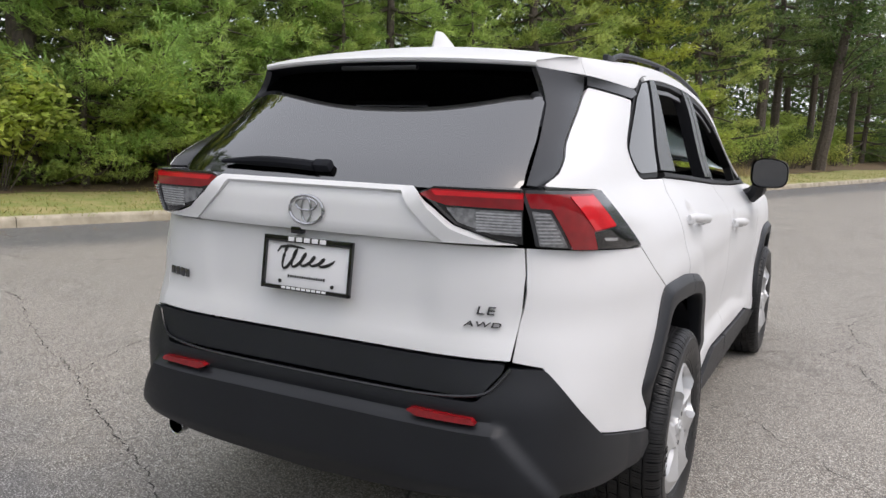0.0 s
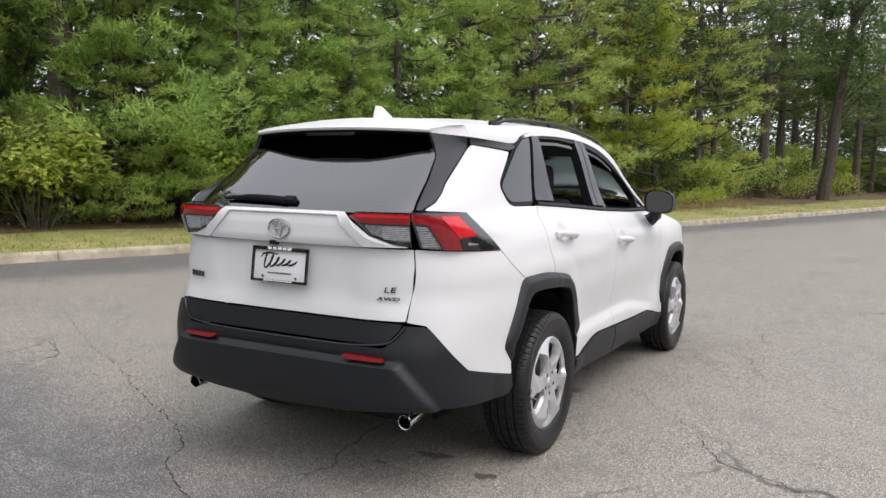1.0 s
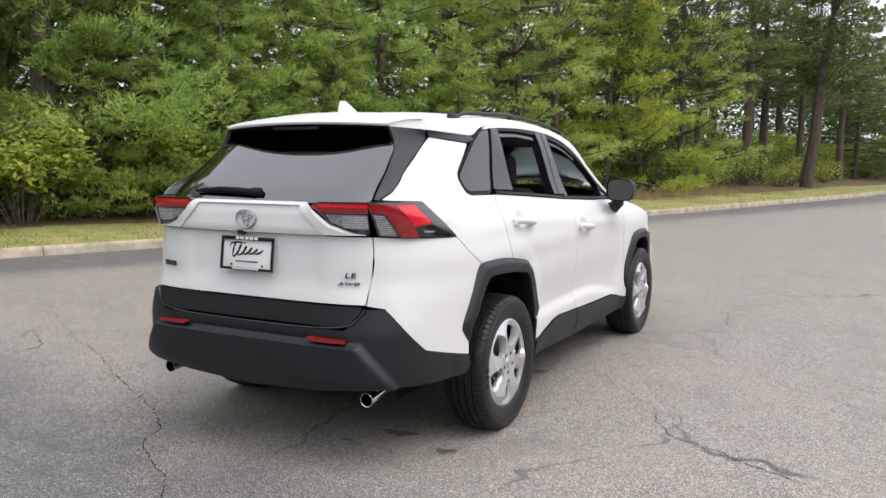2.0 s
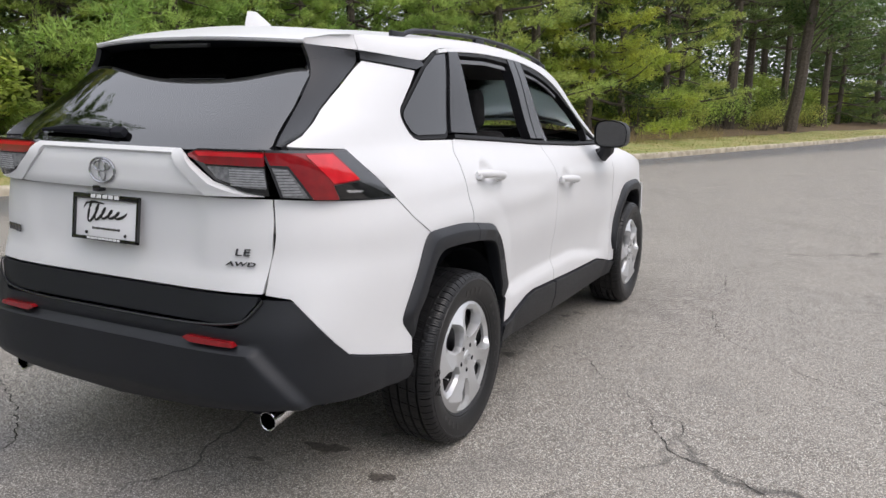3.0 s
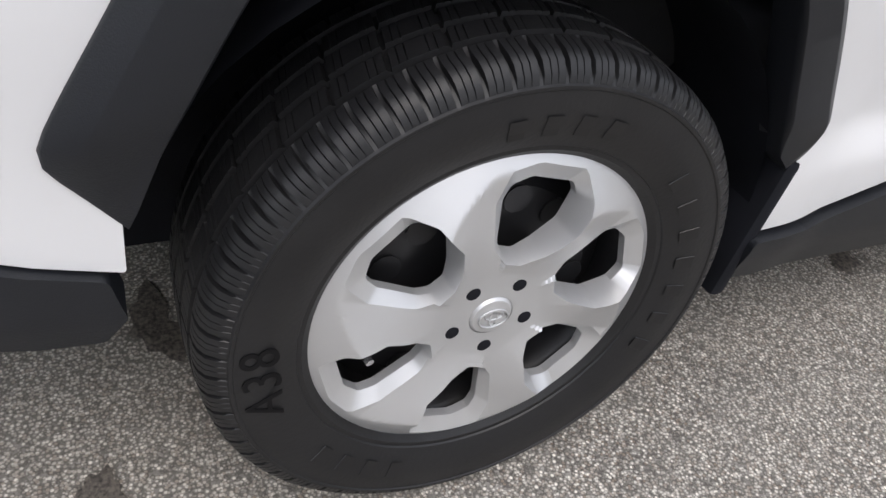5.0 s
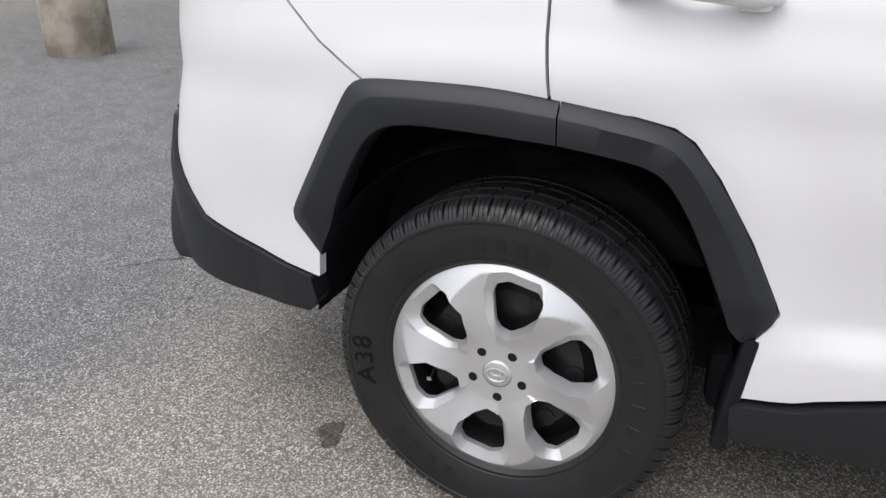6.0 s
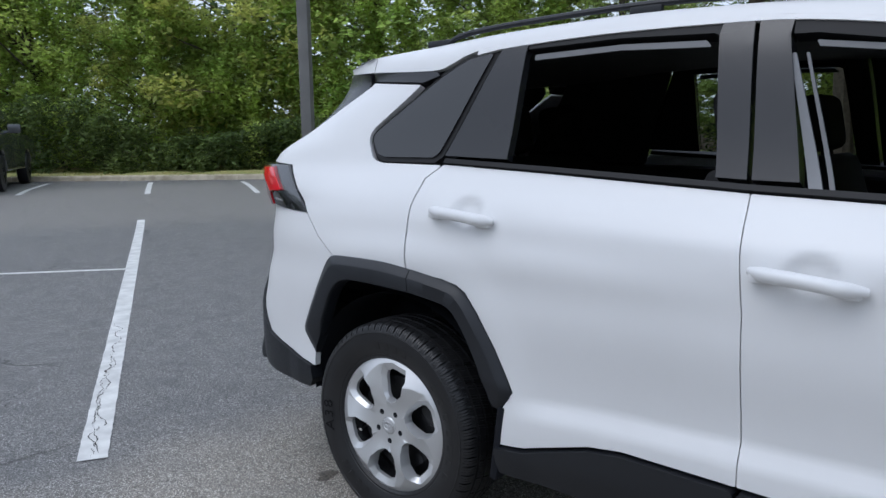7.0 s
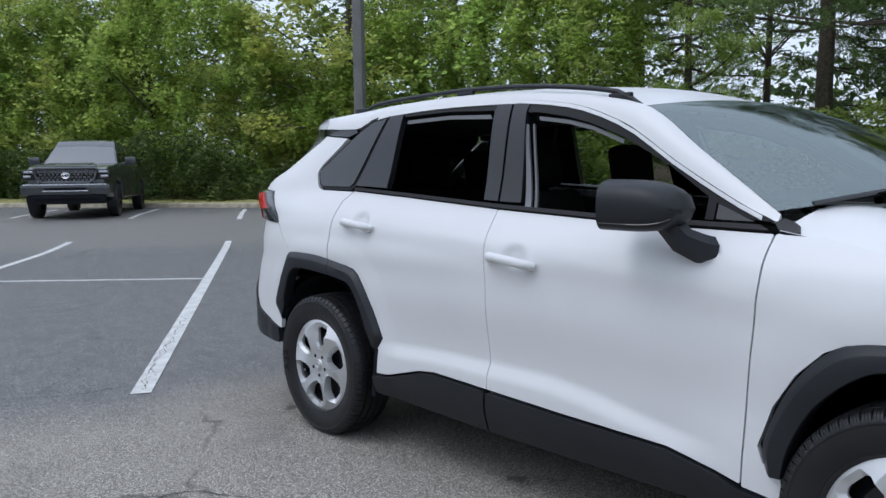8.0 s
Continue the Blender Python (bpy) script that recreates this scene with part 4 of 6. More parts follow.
# wheel housings
for s in (1, -1):
    for y in (0, 2.69):
        bm = bmesh.new()
        sheet(bm, 24, 3, lambda u, v: Vector((s * (0.50 + 0.355 * v), y + 0.425 * math.cos(math.pi * (1.02 * u - .01)), .40 + 0.395 * math.sin(math.pi * (1.02 * u - .01)))), flip=(s > 0))
        box(bm, s * 0.50, y, .52, 0.02, 0.90, 0.60)
        part("wheel_housing", bm, UNDER, car, "black plastic wheel housing liner")
    bm = bmesh.new()
    box(bm, s * 0.797, 0.432, .385, 0.166, 0.028, 0.24, 0.010, pose(0, 0, 0, -8))
    part("mud_flap", bm, UNDER, car)

# ---------------------------------------------------------------- wheels


def tyre_mesh():
    prof = [(.222, .070), (.226, .088), (.238, .098), (.244, .0985), (.2455, .101), (.262, .108), (.283, .1135), (.300, .1145), (.3165, .1130), (.318, .1145), (.3215, .1145), (.323, .1115), (.333, .1085),
            (.3435, .1010), (.3495, .0900), (.3520, .0780), (.3525, .0640), (.3430, .0625), (.3430, .0555), (.3535, .0540), (.3550, .0250), (.3450, .0235), (.3450, .0165), (.3555, .0150)]
    prof = prof + [(r, -x) for r, x in prof[::-1]]
    bm = bmesh.new()
    # shoulder grooves with two fine sipes between each pair
    pitches, sub = 70, (0.0, 0.03, 0.17, 0.20, 0.45, 0.475, 0.50, 0.72, 0.745, 0.77)
    cols = []
    for k in range(pitches):
        for j, f in enumerate(sub):
            cols.append((2 * math.pi * (k + f) / pitches, 1 if j in (1, 2) else 2 if j in (5, 8) else 0, k))
    rows = []
    for a, cut, k in cols:
        row = []
        for r, x in prof:
            ax = abs(x)
            rr = r
            skew = 0.0
            if 0.064 < ax < 0.112 and r > 0.325:
                skew = 0.006 * (0.105 - ax) / 0.04
                if cut == 1:
                    rr = r - 0.009 * (0.6 if r < 0.335 else 1)
                elif cut == 2 and ax > 0.075:
                    rr = r - 0.004
            elif ax < 0.055 and r > 0.35:
                skew = 0.03 * x / 0.05
                if cut == 1 and k % 2 == 0 or cut == 2:
                    rr = r - (0.006 if cut == 1 else 0.003)
            b = a + skew
            row.append(bm.verts.new((x, rr * math.cos(b), max(-.3485, rr * math.sin(b)))))
        rows.append(row)
    n = len(rows)
    for i in range(n):
        p, q = rows[i], rows[(i + 1) % n]
        for j in range(len(prof) - 1):
            bm.faces.new((p[j], q[j], q[j + 1], p[j + 1]))
    bmesh.ops.recalc_face_normals(bm, faces=bm.faces)
    me = bpy.data.meshes.new("tyre")
    bm.to_mesh(me)
    bm.free()
    return me


def cover_mesh():
    """A six-bladed wheel cover with swept facets and deep windows; +x looks outward."""
    R = 0.2395

    def at(a, q):
        return Vector((R * q * math.cos(radians(a)), R * q * math.sin(radians(a))))
    # one sixth: the window and the edge of its hollow, as angles and shares of the radius
    window = fillet([tuple(at(*p)) for p in [(17.5, .79), (10, .83), (-7, .825), (-12.5, .765), (-15.5, .60), (-8.5, .45), (2, .37), (15.5, .39), (20, .46), (20, .71)]], 0.010, 3)
    hollow = fillet([tuple(at(*p)) for p in [(20, .90), (10, .925), (-7, .92), (-13.5, .80), (-17, .60), (-10, .43), (2, .35), (17, .37), (25, .47), (25, .74)]], 0.007, 3)
    mid = at(2, .60)

    def meet(poly, end):
        """Where the way from the window's middle to a border point crosses an outline."""
        d = end - mid
        best = 0.0
        for i in range(len(poly)):
            p, q = Vector(poly[i - 1]), Vector(poly[i])
            e = q - p
            den = d.x * e.y - d.y * e.x
            if abs(den) < 1e-12:
                continue
            t = ((p.x - mid.x) * e.y - (p.y - mid.y) * e.x) / den
            u = ((p.x - mid.x) * d.y - (p.y - mid.y) * d.x) / den
            if t > 0 and -1e-6 <= u <= 1 + 1e-6:
                best = max(best, t)
        return mid + d * best

    def height(v):
        q = v.length / R
        phi = math.degrees(math.atan2(v.y, v.x))
        back = -phi if phi < 18 else 60 - phi
        lean = (0.018 - 0.024 * min(1, max(0, (back - 13) / 22))) * min(1, max(0, (q - .28) / .38))
        h = min(0.004 + 0.008 * step(.17, .62, q) + lean, -0.011 + 0.15 * (1 - q))
        return min(h, -0.0058 - 0.25 * (q - .965)) if q > .965 else h

    border = [at(-30, .125 + .875 * i / 30) for i in range(30)] + [at(-30 + 60 * i / 24, 1.0) for i in range(24)]
    border += [at(30, 1.0 - .875 * i / 30) for i in range(30)] + [at(30 - 60 * i / 10, .125) for i in range(10)]
    rings = 13
    bm = bmesh.new()
    for k in range(6):
        c, sn = math.cos(radians(15 + 60 * k)), math.sin(radians(15 + 60 * k))
        cols = []
        for e in border:
            w, g = meet(window, e), meet(hollow, e)
            col = [(w, -0.020), (w, -0.007)] + [(g.lerp(e, i / rings), None) for i in range(rings + 1)]
            cols.append([bm.verts.new((height(v) if h is None else h, v.x * c - v.y * sn, v.x * sn + v.y * c)) for v, h in col])
        for p, q in zip(cols, cols[1:] + cols[:1]):
            for j in range(len(p) - 1):
                bm.faces.new((p[j], p[j + 1], q[j + 1], q[j]))
    bmesh.ops.remove_doubles(bm, verts=bm.verts, dist=1e-5)
    lip = [e for e in bm.edges if e.is_boundary and all(v.co.yz.length > R * .99 for v in e.verts)]
    r2 = bmesh.ops.extrude_edge_only(bm, edges=lip)
    for v in [g for g in r2["geom"] if isinstance(g, bmesh.types.BMVert)]:
        v.co.x -= 0.010
    bmesh.ops.recalc_face_normals(bm, faces=bm.faces)
    me = bpy.data.meshes.new("wheel_cover")
    bm.to_mesh(me)
    bm.free()
    return me


TYRE, COVER = tyre_mesh(), cover_mesh()


def barrel_mesh():
    bm = bmesh.new()
    prof = [(.222, .075), (.215, .070), (.205, .060), (.200, .030), (.196, -.02), (.200, -.09), (.226, -.10)]
    sheet(bm, 48, len(prof) - 1, lambda u, v: Vector((prof[round(v * (len(prof) - 1))][1], prof[round(v * (len(prof) - 1))][0] * math.cos(2 * math.pi * u), prof[round(v * (len(prof) - 1))][0] * math.sin(2 * math.pi * u))))
    # steel disc with round holes' rims
    prof2 = [(.202, .022), (.175, .034), (.160, .048), (.120, .050), (.095, .040), (.05, .040), (.001, .040)]
    sheet(bm, 48, len(prof2) - 1, lambda u, v: Vector((prof2[round(v * 6)][1], prof2[round(v * 6)][0] * math.cos(2 * math.pi * u), prof2[round(v * 6)][0] * math.sin(2 * math.pi * u))))
    for k in range(14):
        a = 2 * math.pi * k / 14
        c = Vector((.052, .142 * math.cos(a), .142 * math.sin(a)))
        tube(bm, [c, c + Vector((-.02, 0, 0))], [.020, .016], 10)
    bmesh.ops.remove_doubles(bm, verts=bm.verts, dist=1e-5)
    me = bpy.data.meshes.new("wheel")
    bm.to_mesh(me)
    bm.free()
    return me


BARREL = barrel_mesh()


def cap_mesh():
    bm = bmesh.new()
    prof = [(.001, .012), (.015, .0115), (.026, .009), (.031, .004), (.034, -.004)]
    sheet(bm, 24, 4, lambda u, v: Vector((prof[round(v * 4)][1], prof[round(v * 4)][0] * math.cos(2 * math.pi * u), prof[round(v * 4)][0] * math.sin(2 * math.pi * u))))
    for rx_, rz_, dz in ((.020, .014, 0), (.012, .006, .005), (.005, .012, 0)):
        tube(bm, [(.0125, rx_ * math.cos(2 * math.pi * i / 20), dz + rz_ * math.sin(2 * math.pi * i / 20)) for i in range(21)], 0.0016, 5, cap=False)
    me = bpy.data.meshes.new("centre_cap")
    bm.to_mesh(me)
    bm.free()
    return me


# Black discs that colour in the shade of the wheel nut holes.
def nut_mesh():
    bm = bmesh.new()
    tube(bm, [(-.006, 0, 0), (.0006, 0, 0), (.0010, 0, 0)], [.0098, .0098, .0085], 12)
    me = bpy.data.meshes.new("nut_recess")
    bm.to_mesh(me)
    bm.free()
    me.materials.append(UNDER)
    return me


CAP, NUT = cap_mesh(), nut_mesh()


def letter_mesh():
    """One raised block of the maker's words on the sidewall."""
    bm = bmesh.new()
    rows = []
    for k in range(4):
        rr = .264 + .025 * k / 3
        x = 0.1085 + 0.0062 * step(.258, .30, rr)
        rows.append([bm.verts.new((x + d, rr * math.cos(a), rr * math.sin(a))) for a, d in ((-.036, 0), (-.034, .0008), (.034, .0008), (.036, 0))])
    for p, q in zip(rows, rows[1:]):
        for j in range(3):
            bm.faces.new((p[j], p[j + 1], q[j + 1], q[j]))
    bmesh.ops.recalc_face_normals(bm, faces=bm.faces)
    me = bpy.data.meshes.new("sidewall_letter")
    bm.to_mesh(me)
    bm.free()
    me.materials.append(RAISED)
    return me


LETTER = letter_mesh()
for s in (1, -1):
    for y in (0, 2.69):
        w = mesh_part("wheel", BARREL if not BARREL.users else BARREL.copy(), DARKMETAL, car, "dark steel wheel behind a silver cover")
        w.matrix_basis = pose(s * 0.802, y, 0.350, 0, 0, 0 if s > 0 else 180)
        for nm, me, m, lab, x in (("tyre", TYRE, RUBBER, "black tyre with worn tread", 0), ("wheel_cover", COVER, SILVER, "silver six-spoke wheel cover", .095), ("centre_cap", CAP, SILVER, "", .093)):
            if not me.materials:
                me.materials.append(m)
                me.shade_smooth()
                me.set_sharp_from_angle(angle=radians(22 if me is COVER else 32))
            o = new(nm, me)
            o.parent = w
            o.location.x = x
            if lab:
                o["label"] = lab
        for ang in [97 - 8.5 * k for k in range(4)] + [40 - 10.5 * k for k in range(7)] + [-112 - 9 * k for k in range(4)]:
            o = new("sidewall_letter", LETTER)
            o.parent = w
            o.matrix_basis = pose(0.0012, 0, 0, ang)
        for k in range(5):
            o = new("nut_recess", NUT)
            o.parent = w
            a = radians(127 + 72 * k)
            o.location = (.0990, .0535 * math.cos(a), .0535 * math.sin(a))
        bm = bmesh.new()
        tube(bm, [(.060, -.005, 0), (.092, 0, 0)], .006, 6)
        bmesh.ops.transform(bm, matrix=pose(0, -.150, -.035, 0, 10, 0), verts=bm.verts)
        part("valve", bm, CHROME, w)
        if s > 0 and y == 0:
            turn = pose(0, 0, 0, 4)
            letters("A38", 0.062, turn @ pose(.1150, -.284, 0) @ Matrix(((0, 0, 1, 0), (0, -1, 0, 0), (1, 0, 0, 0), (0, 0, 0, 1))), MOULDED, "tyre_letters", w, depth=0.0006, spread=1.15)

# ---------------------------------------------------------------- the ground
STALL = Vector((-.497, -.868))          # the way the stall lines run
ACROSS = Vector((.868, -.497))


def ground_z(x, y):
    """Flat round the car, rising gently to the far row of stalls."""
    s = (x - 1.3) * STALL.x + (y + 1.4) * STALL.y
    return 0.33 * step(9, 16.5, s)


def asphalt():
    m = bpy.data.materials.new("worn_asphalt")
    m.use_nodes = True
    nt = m.node_tree
    N, L = nt.nodes, nt.links
    b = N["Principled BSDF"]
    tc = N.new("ShaderNodeTexCoord")
    pos = tc.outputs["Object"]

    def noise_(scale, detail=4, rough=0.5):
        n = N.new("ShaderNodeTexNoise")
        n.inputs["Scale"].default_value, n.inputs["Detail"].default_value, n.inputs["Roughness"].default_value = scale, detail, rough
        L.new(pos, n.inputs["Vector"])
        return n.outputs[0]

    def ramp(v, a, b_, lo=0.0, hi=1.0):
        r = N.new("ShaderNodeMapRange")
        r.interpolation_type = "SMOOTHSTEP"
        for i, q in enumerate((a, b_, lo, hi)):
            r.inputs[i + 1].default_value = q
        L.new(v, r.inputs[0])
        return r.outputs[0]

    def mixc(f, a, b_):
        x = N.new("ShaderNodeMix")
        x.data_type = "RGBA"
        for sock, v in ((x.inputs[0], f), (x.inputs[6], a), (x.inputs[7], b_)):
            if isinstance(v, tuple):
                sock.default_value = (*v, 1)
            elif isinstance(v, float):
                sock.default_value = v
            else:
                L.new(v, sock)
        return x.outputs[2]

    def math_(op, a, b_):
        q = N.new("ShaderNodeMath")
        q.operation = op
        for i, v in enumerate((a, b_)):
            if isinstance(v, (int, float)):
                q.inputs[i].default_value = v
            else:
                L.new(v, q.inputs[i])
        return q.outputs[0]

    def along(v, origin):
        d = N.new("ShaderNodeVectorMath")
        d.operation = "DOT_PRODUCT"
        s = N.new("ShaderNodeVectorMath")
        s.operation = "SUBTRACT"
        s.inputs[1].default_value = (*origin, 0)
        L.new(pos, s.inputs[0])
        L.new(s.outputs[0], d.inputs[0])
        d.inputs[1].default_value = (*v, 0)
        return d.outputs["Value"]
    # stones of the wearing course, at two sizes
    vor = N.new("ShaderNodeTexVoronoi")
    vor.inputs["Scale"].default_value = 185
    L.new(pos, vor.inputs["Vector"])
    val = N.new("ShaderNodeSeparateColor")
    L.new(vor.outputs["Color"], val.inputs[0])
    fine = N.new("ShaderNodeTexVoronoi")
    fine.inputs["Scale"].default_value = 430
    L.new(pos, fine.inputs["Vector"])
    grit = N.new("ShaderNodeSeparateColor")
    L.new(fine.outputs["Color"], grit.inputs[0])
    stone = math_("MULTIPLY", math_("POWER", val.outputs[0], 2.0), 0.76)
    stone = math_("ADD", stone, math_("MULTIPLY", math_("POWER", grit.outputs[0], 2.2), 0.28))
    big = noise_(0.55, 5, 0.6)
    mid = noise_(5.0, 6, 0.65)
    bleach = ramp(big, 0.35, 0.68)
    wobble = math_("MULTIPLY", math_("SUBTRACT", noise_(0.9, 5, 0.6), 0.5), 2.6)
    lot = ramp(math_("ADD", along((-.17, -.985), (.3, -1.0)), math_("MULTIPLY", wobble, 0.7)), -0.45, 0.50)
    kerbside = ramp(math_("ADD", along((.94, -.341), (-8.2, 3.4)), math_("MULTIPLY", wobble, 0.5)), 2.3, 1.2)
    sealed = math_("MAXIMUM", lot, kerbside)
    light = mixc(stone, (0.125, 0.109, 0.090), (1.0, 0.955, 0.86))
    light = mixc(math_("MULTIPLY", ramp(val.outputs[2], 0.70, 0.95), 0.55), light, (0.20, 0.145, 0.105))
    light = mixc(math_("MULTIPLY", ramp(mid, 0.42, 0.62), 0.30), light, (0.46, 0.43, 0.38))
    light = mixc(math_("MULTIPLY", ramp(noise_(1.3, 7, 0.7), 0.52, 0.68), 0.40), light, (0.19, 0.18, 0.165))
    light = mixc(math_("MULTIPLY", bleach, 0.35), light, (0.47, 0.43, 0.37))
    dark = mixc(stone, (0.048, 0.047, 0.047), (0.58, 0.57, 0.56))
    dark = mixc(math_("MULTIPLY", ramp(mid, 0.45, 0.65), 0.5), dark, (0.125, 0.127, 0.134))
    dark = mixc(math_("MULTIPLY", ramp(noise_(1.7, 6, 0.7), 0.56, 0.72), 0.45), dark, (0.17, 0.17, 0.172))
    lane = math_("ADD", along(STALL, (1.3, -1.4)), wobble)
    lane = math_("MULTIPLY", ramp(lane, 9.0, 11.0), ramp(lane, 17.5, 15.0))
    dark = mixc(math_("MULTIPLY", lane, 0.8), dark, (0.30, 0.285, 0.265))
    scuff = ramp(noise_(0.9, 7, 0.72), 0.60, 0.74)
    dark = mixc(math_("MULTIPLY", scuff, 0.18), dark, (0.24, 0.235, 0.23))
    dark = mixc(math_("MULTIPLY", ramp(noise_(9.0, 4, 0.6), 0.66, 0.74), 0.45), dark, (0.36, 0.35, 0.34))
    col = mixc(sealed, light, dark)
    # dark bitumen between the stones
    col = mixc(math_("MULTIPLY", ramp(vor.outputs["Distance"], 0.38, 0.58), 0.66), col, (0.045, 0.043, 0.041))
    # oil spots and dirt with their own shapes
    spots = ramp(noise_(2.3, 3, 0.5), 0.70, 0.76)
    col = mixc(math_("MULTIPLY", spots, 0.5), col, (0.04, 0.04, 0.042))
    # a net of fine old cracks
    warp = N.new("ShaderNodeVectorMath")
    warp.operation = "MULTIPLY_ADD"
    wn_ = N.new("ShaderNodeTexNoise")
    wn_.inputs["Scale"].default_value, wn_.inputs["Detail"].default_value = 1.8, 6
    L.new(pos, wn_.inputs["Vector"])
    L.new(wn_.outputs["Color"], warp.inputs[0])
    warp.inputs[1].default_value = (0.9, 0.9, 0)
    L.new(pos, warp.inputs[2])
    v2 = N.new("ShaderNodeTexVoronoi")
    v2.feature = "DISTANCE_TO_EDGE"
    v2.inputs["Scale"].default_value = 0.42
    L.new(warp.outputs[0], v2.inputs["Vector"])
    crack = math_("MULTIPLY", ramp(v2.outputs["Distance"], 0.007, 0.001), ramp(noise_(0.8, 2), 0.50, 0.62))
    col = mixc(math_("MULTIPLY", crack, 0.7), col, (0.03, 0.029, 0.028))
    L.new(col, b.inputs["Base Color"])
    L.new(ramp(sealed, 0, 1, 0.88, 0.68), b.inputs["Roughness"])
    b.inputs["Specular IOR Level"].default_value = 0.5
    k = N.new("ShaderNodeBump")
    k.inputs["Strength"].default_value, k.inputs["Distance"].default_value = 0.55, 0.004
    L.new(math_("ADD", val.outputs[1], math_("MULTIPLY", crack, -3.0)), k.inputs["Height"])
    L.new(k.outputs[0], b.inputs["Normal"])
    return m


ASPHALT = asphalt()
KERBMAT = mat("weathered_concrete", (0.54, 0.48, 0.37), 0.85, second=(0.32, 0.28, 0.20), scale=3.5, bump=0.5, bscale=60)
LITTER = mat("leaf_litter_soil", (0.10, 0.07, 0.04), 0.95, second=(0.17, 0.115, 0.06), scale=6, bump=0.6, bscale=30)
PAINT = mat("worn_white_road_paint", (0.66, 0.66, 0.64), 0.75, second=(0.50, 0.50, 0.49), scale=7, bump=0.3, bscale=150)
CRACK = mat("crack_shadow", (0.045, 0.042, 0.038), 0.95, vary=0.4, scale=12)
STEELPOLE = mat("bronze_pole_paint", (0.17, 0.168, 0.16), 0.5, vary=0.2, scale=3)
CONCRETE = mat("pole_base_concrete", (0.36, 0.32, 0.26), 0.9, second=(0.18, 0.155, 0.12), scale=5, bump=0.6, bscale=40)


def grass_mat():
    m = mat("mown_grass_ground", (0.22, 0.26, 0.07), 0.9, second=(0.38, 0.32, 0.14), scale=2.2, bump=0.8, bscale=35)
    return m


GRASS = grass_mat()
grid_pts = sorted(set([-900, -400, -200, -120, -80] + [2 * i for i in range(-30, 31)] + [0.5 * i for i in range(-56, 17)] + [80, 120, 200, 400, 900]))
bm = bmesh.new()
gv = [[bm.verts.new((x, y, ground_z(x, y))) for y in grid_pts] for x in grid_pts]
for i in range(len(grid_pts) - 1):
    for j in range(len(grid_pts) - 1):
        bm.faces.new((gv[i][j], gv[i + 1][j], gv[i + 1][j + 1], gv[i][j + 1]))
ground = part("ground", bm, ASPHALT, None)
tagged(ground, "worn speckled grey asphalt car park with cracks and sealed patches", "asphalt", kind="structure")

# ---------------------------------------------------------------- kerb and verge
KERB = [(30, 96), (17, 74), (9, 56), (3.6, 40.5), (2.2, 34.3), (-.7, 24), (-2.5, 17.8), (-5.15, 11.3), (-7.65, 5.28), (-8.5, 2.94), (-9.6, -.5), (-11.0, -5), (-11.6, -9), (-11.2, -12.6), (-9.7, -15.4), (-8.1, -17.9), (-6.6, -20.4), (-4.7, -23.4), (-2.4, -27.2), (1.5, -33.5), (8, -44), (20, -64)]


def smooth_line(pts, spacing):
    out = []
    n = len(pts)
    for i in range(n - 1):
        p0, p1, p2, p3 = [Vector(pts[min(n - 1, max(0, k))]) for k in (i - 1, i, i + 1, i + 2)]
        m = max(2, int((p2 - p1).length / 0.25))
        for j in range(m):
            t = j / m
            out.append(0.5 * (2 * p1 + (p2 - p0) * t + (2 * p0 - 5 * p1 + 4 * p2 - p3) * t * t + (3 * p1 - p0 - 3 * p2 + p3) * t ** 3))
    out.append(Vector(pts[-1]))
    res, acc = [out[0]], 0
    for a, b in zip(out, out[1:]):
        acc += (b - a).length
        if acc >= spacing:
            res.append(b)
            acc = 0
    return res


LINE = smooth_line(KERB, 0.75)
OUT = []
for i, p in enumerate(LINE):
    d = (LINE[min(len(LINE) - 1, i + 1)] - LINE[max(0, i - 1)]).normalized()
    OUT.append(Vector((d.y, -d.x)))     # away from the car park


def verge_h(d):
    return 0.125 + 0.03 * min(d, 4) + 0.055 * max(0, d - 4)


def beside(i, d):
    p = LINE[i] + OUT[i] * d
    return Vector((p.x, p.y, ground_z(*LINE[i]) + (verge_h(d) if d > 0.15 else 0)))


def strip(name, d0, d1, n, material, lift=0.0):
    bm = bmesh.new()
    rows = []
    for i in range(len(LINE)):
        row = []
        for j in range(n + 1):
            v = beside(i, d0 + (d1 - d0) * (j / n) ** 1.4)
            if j not in (0,):
                v.z += 0.05 * noise.noise(v * 0.6) * min(1, j)
            v.z += lift
            row.append(bm.verts.new(v))
        rows.append(row)
    for a, b in zip(rows, rows[1:]):
        for j in range(n):
            bm.faces.new((a[j], a[j + 1], b[j + 1], b[j]))
    bmesh.ops.recalc_face_normals(bm, faces=bm.faces)
    for f in bm.faces:
        if f.normal.z < 0:
            f.normal_flip()
    return part(name, bm, material, None)


tagged(strip("verge", 0.16, 2.9, 7, GRASS), "mown grass verge behind the kerb", "grass", kind="structure")
tagged(strip("woodland_floor", 2.85, 38, 15, LITTER, 0.012), "brown leaf litter under the trees", "soil", kind="structure")

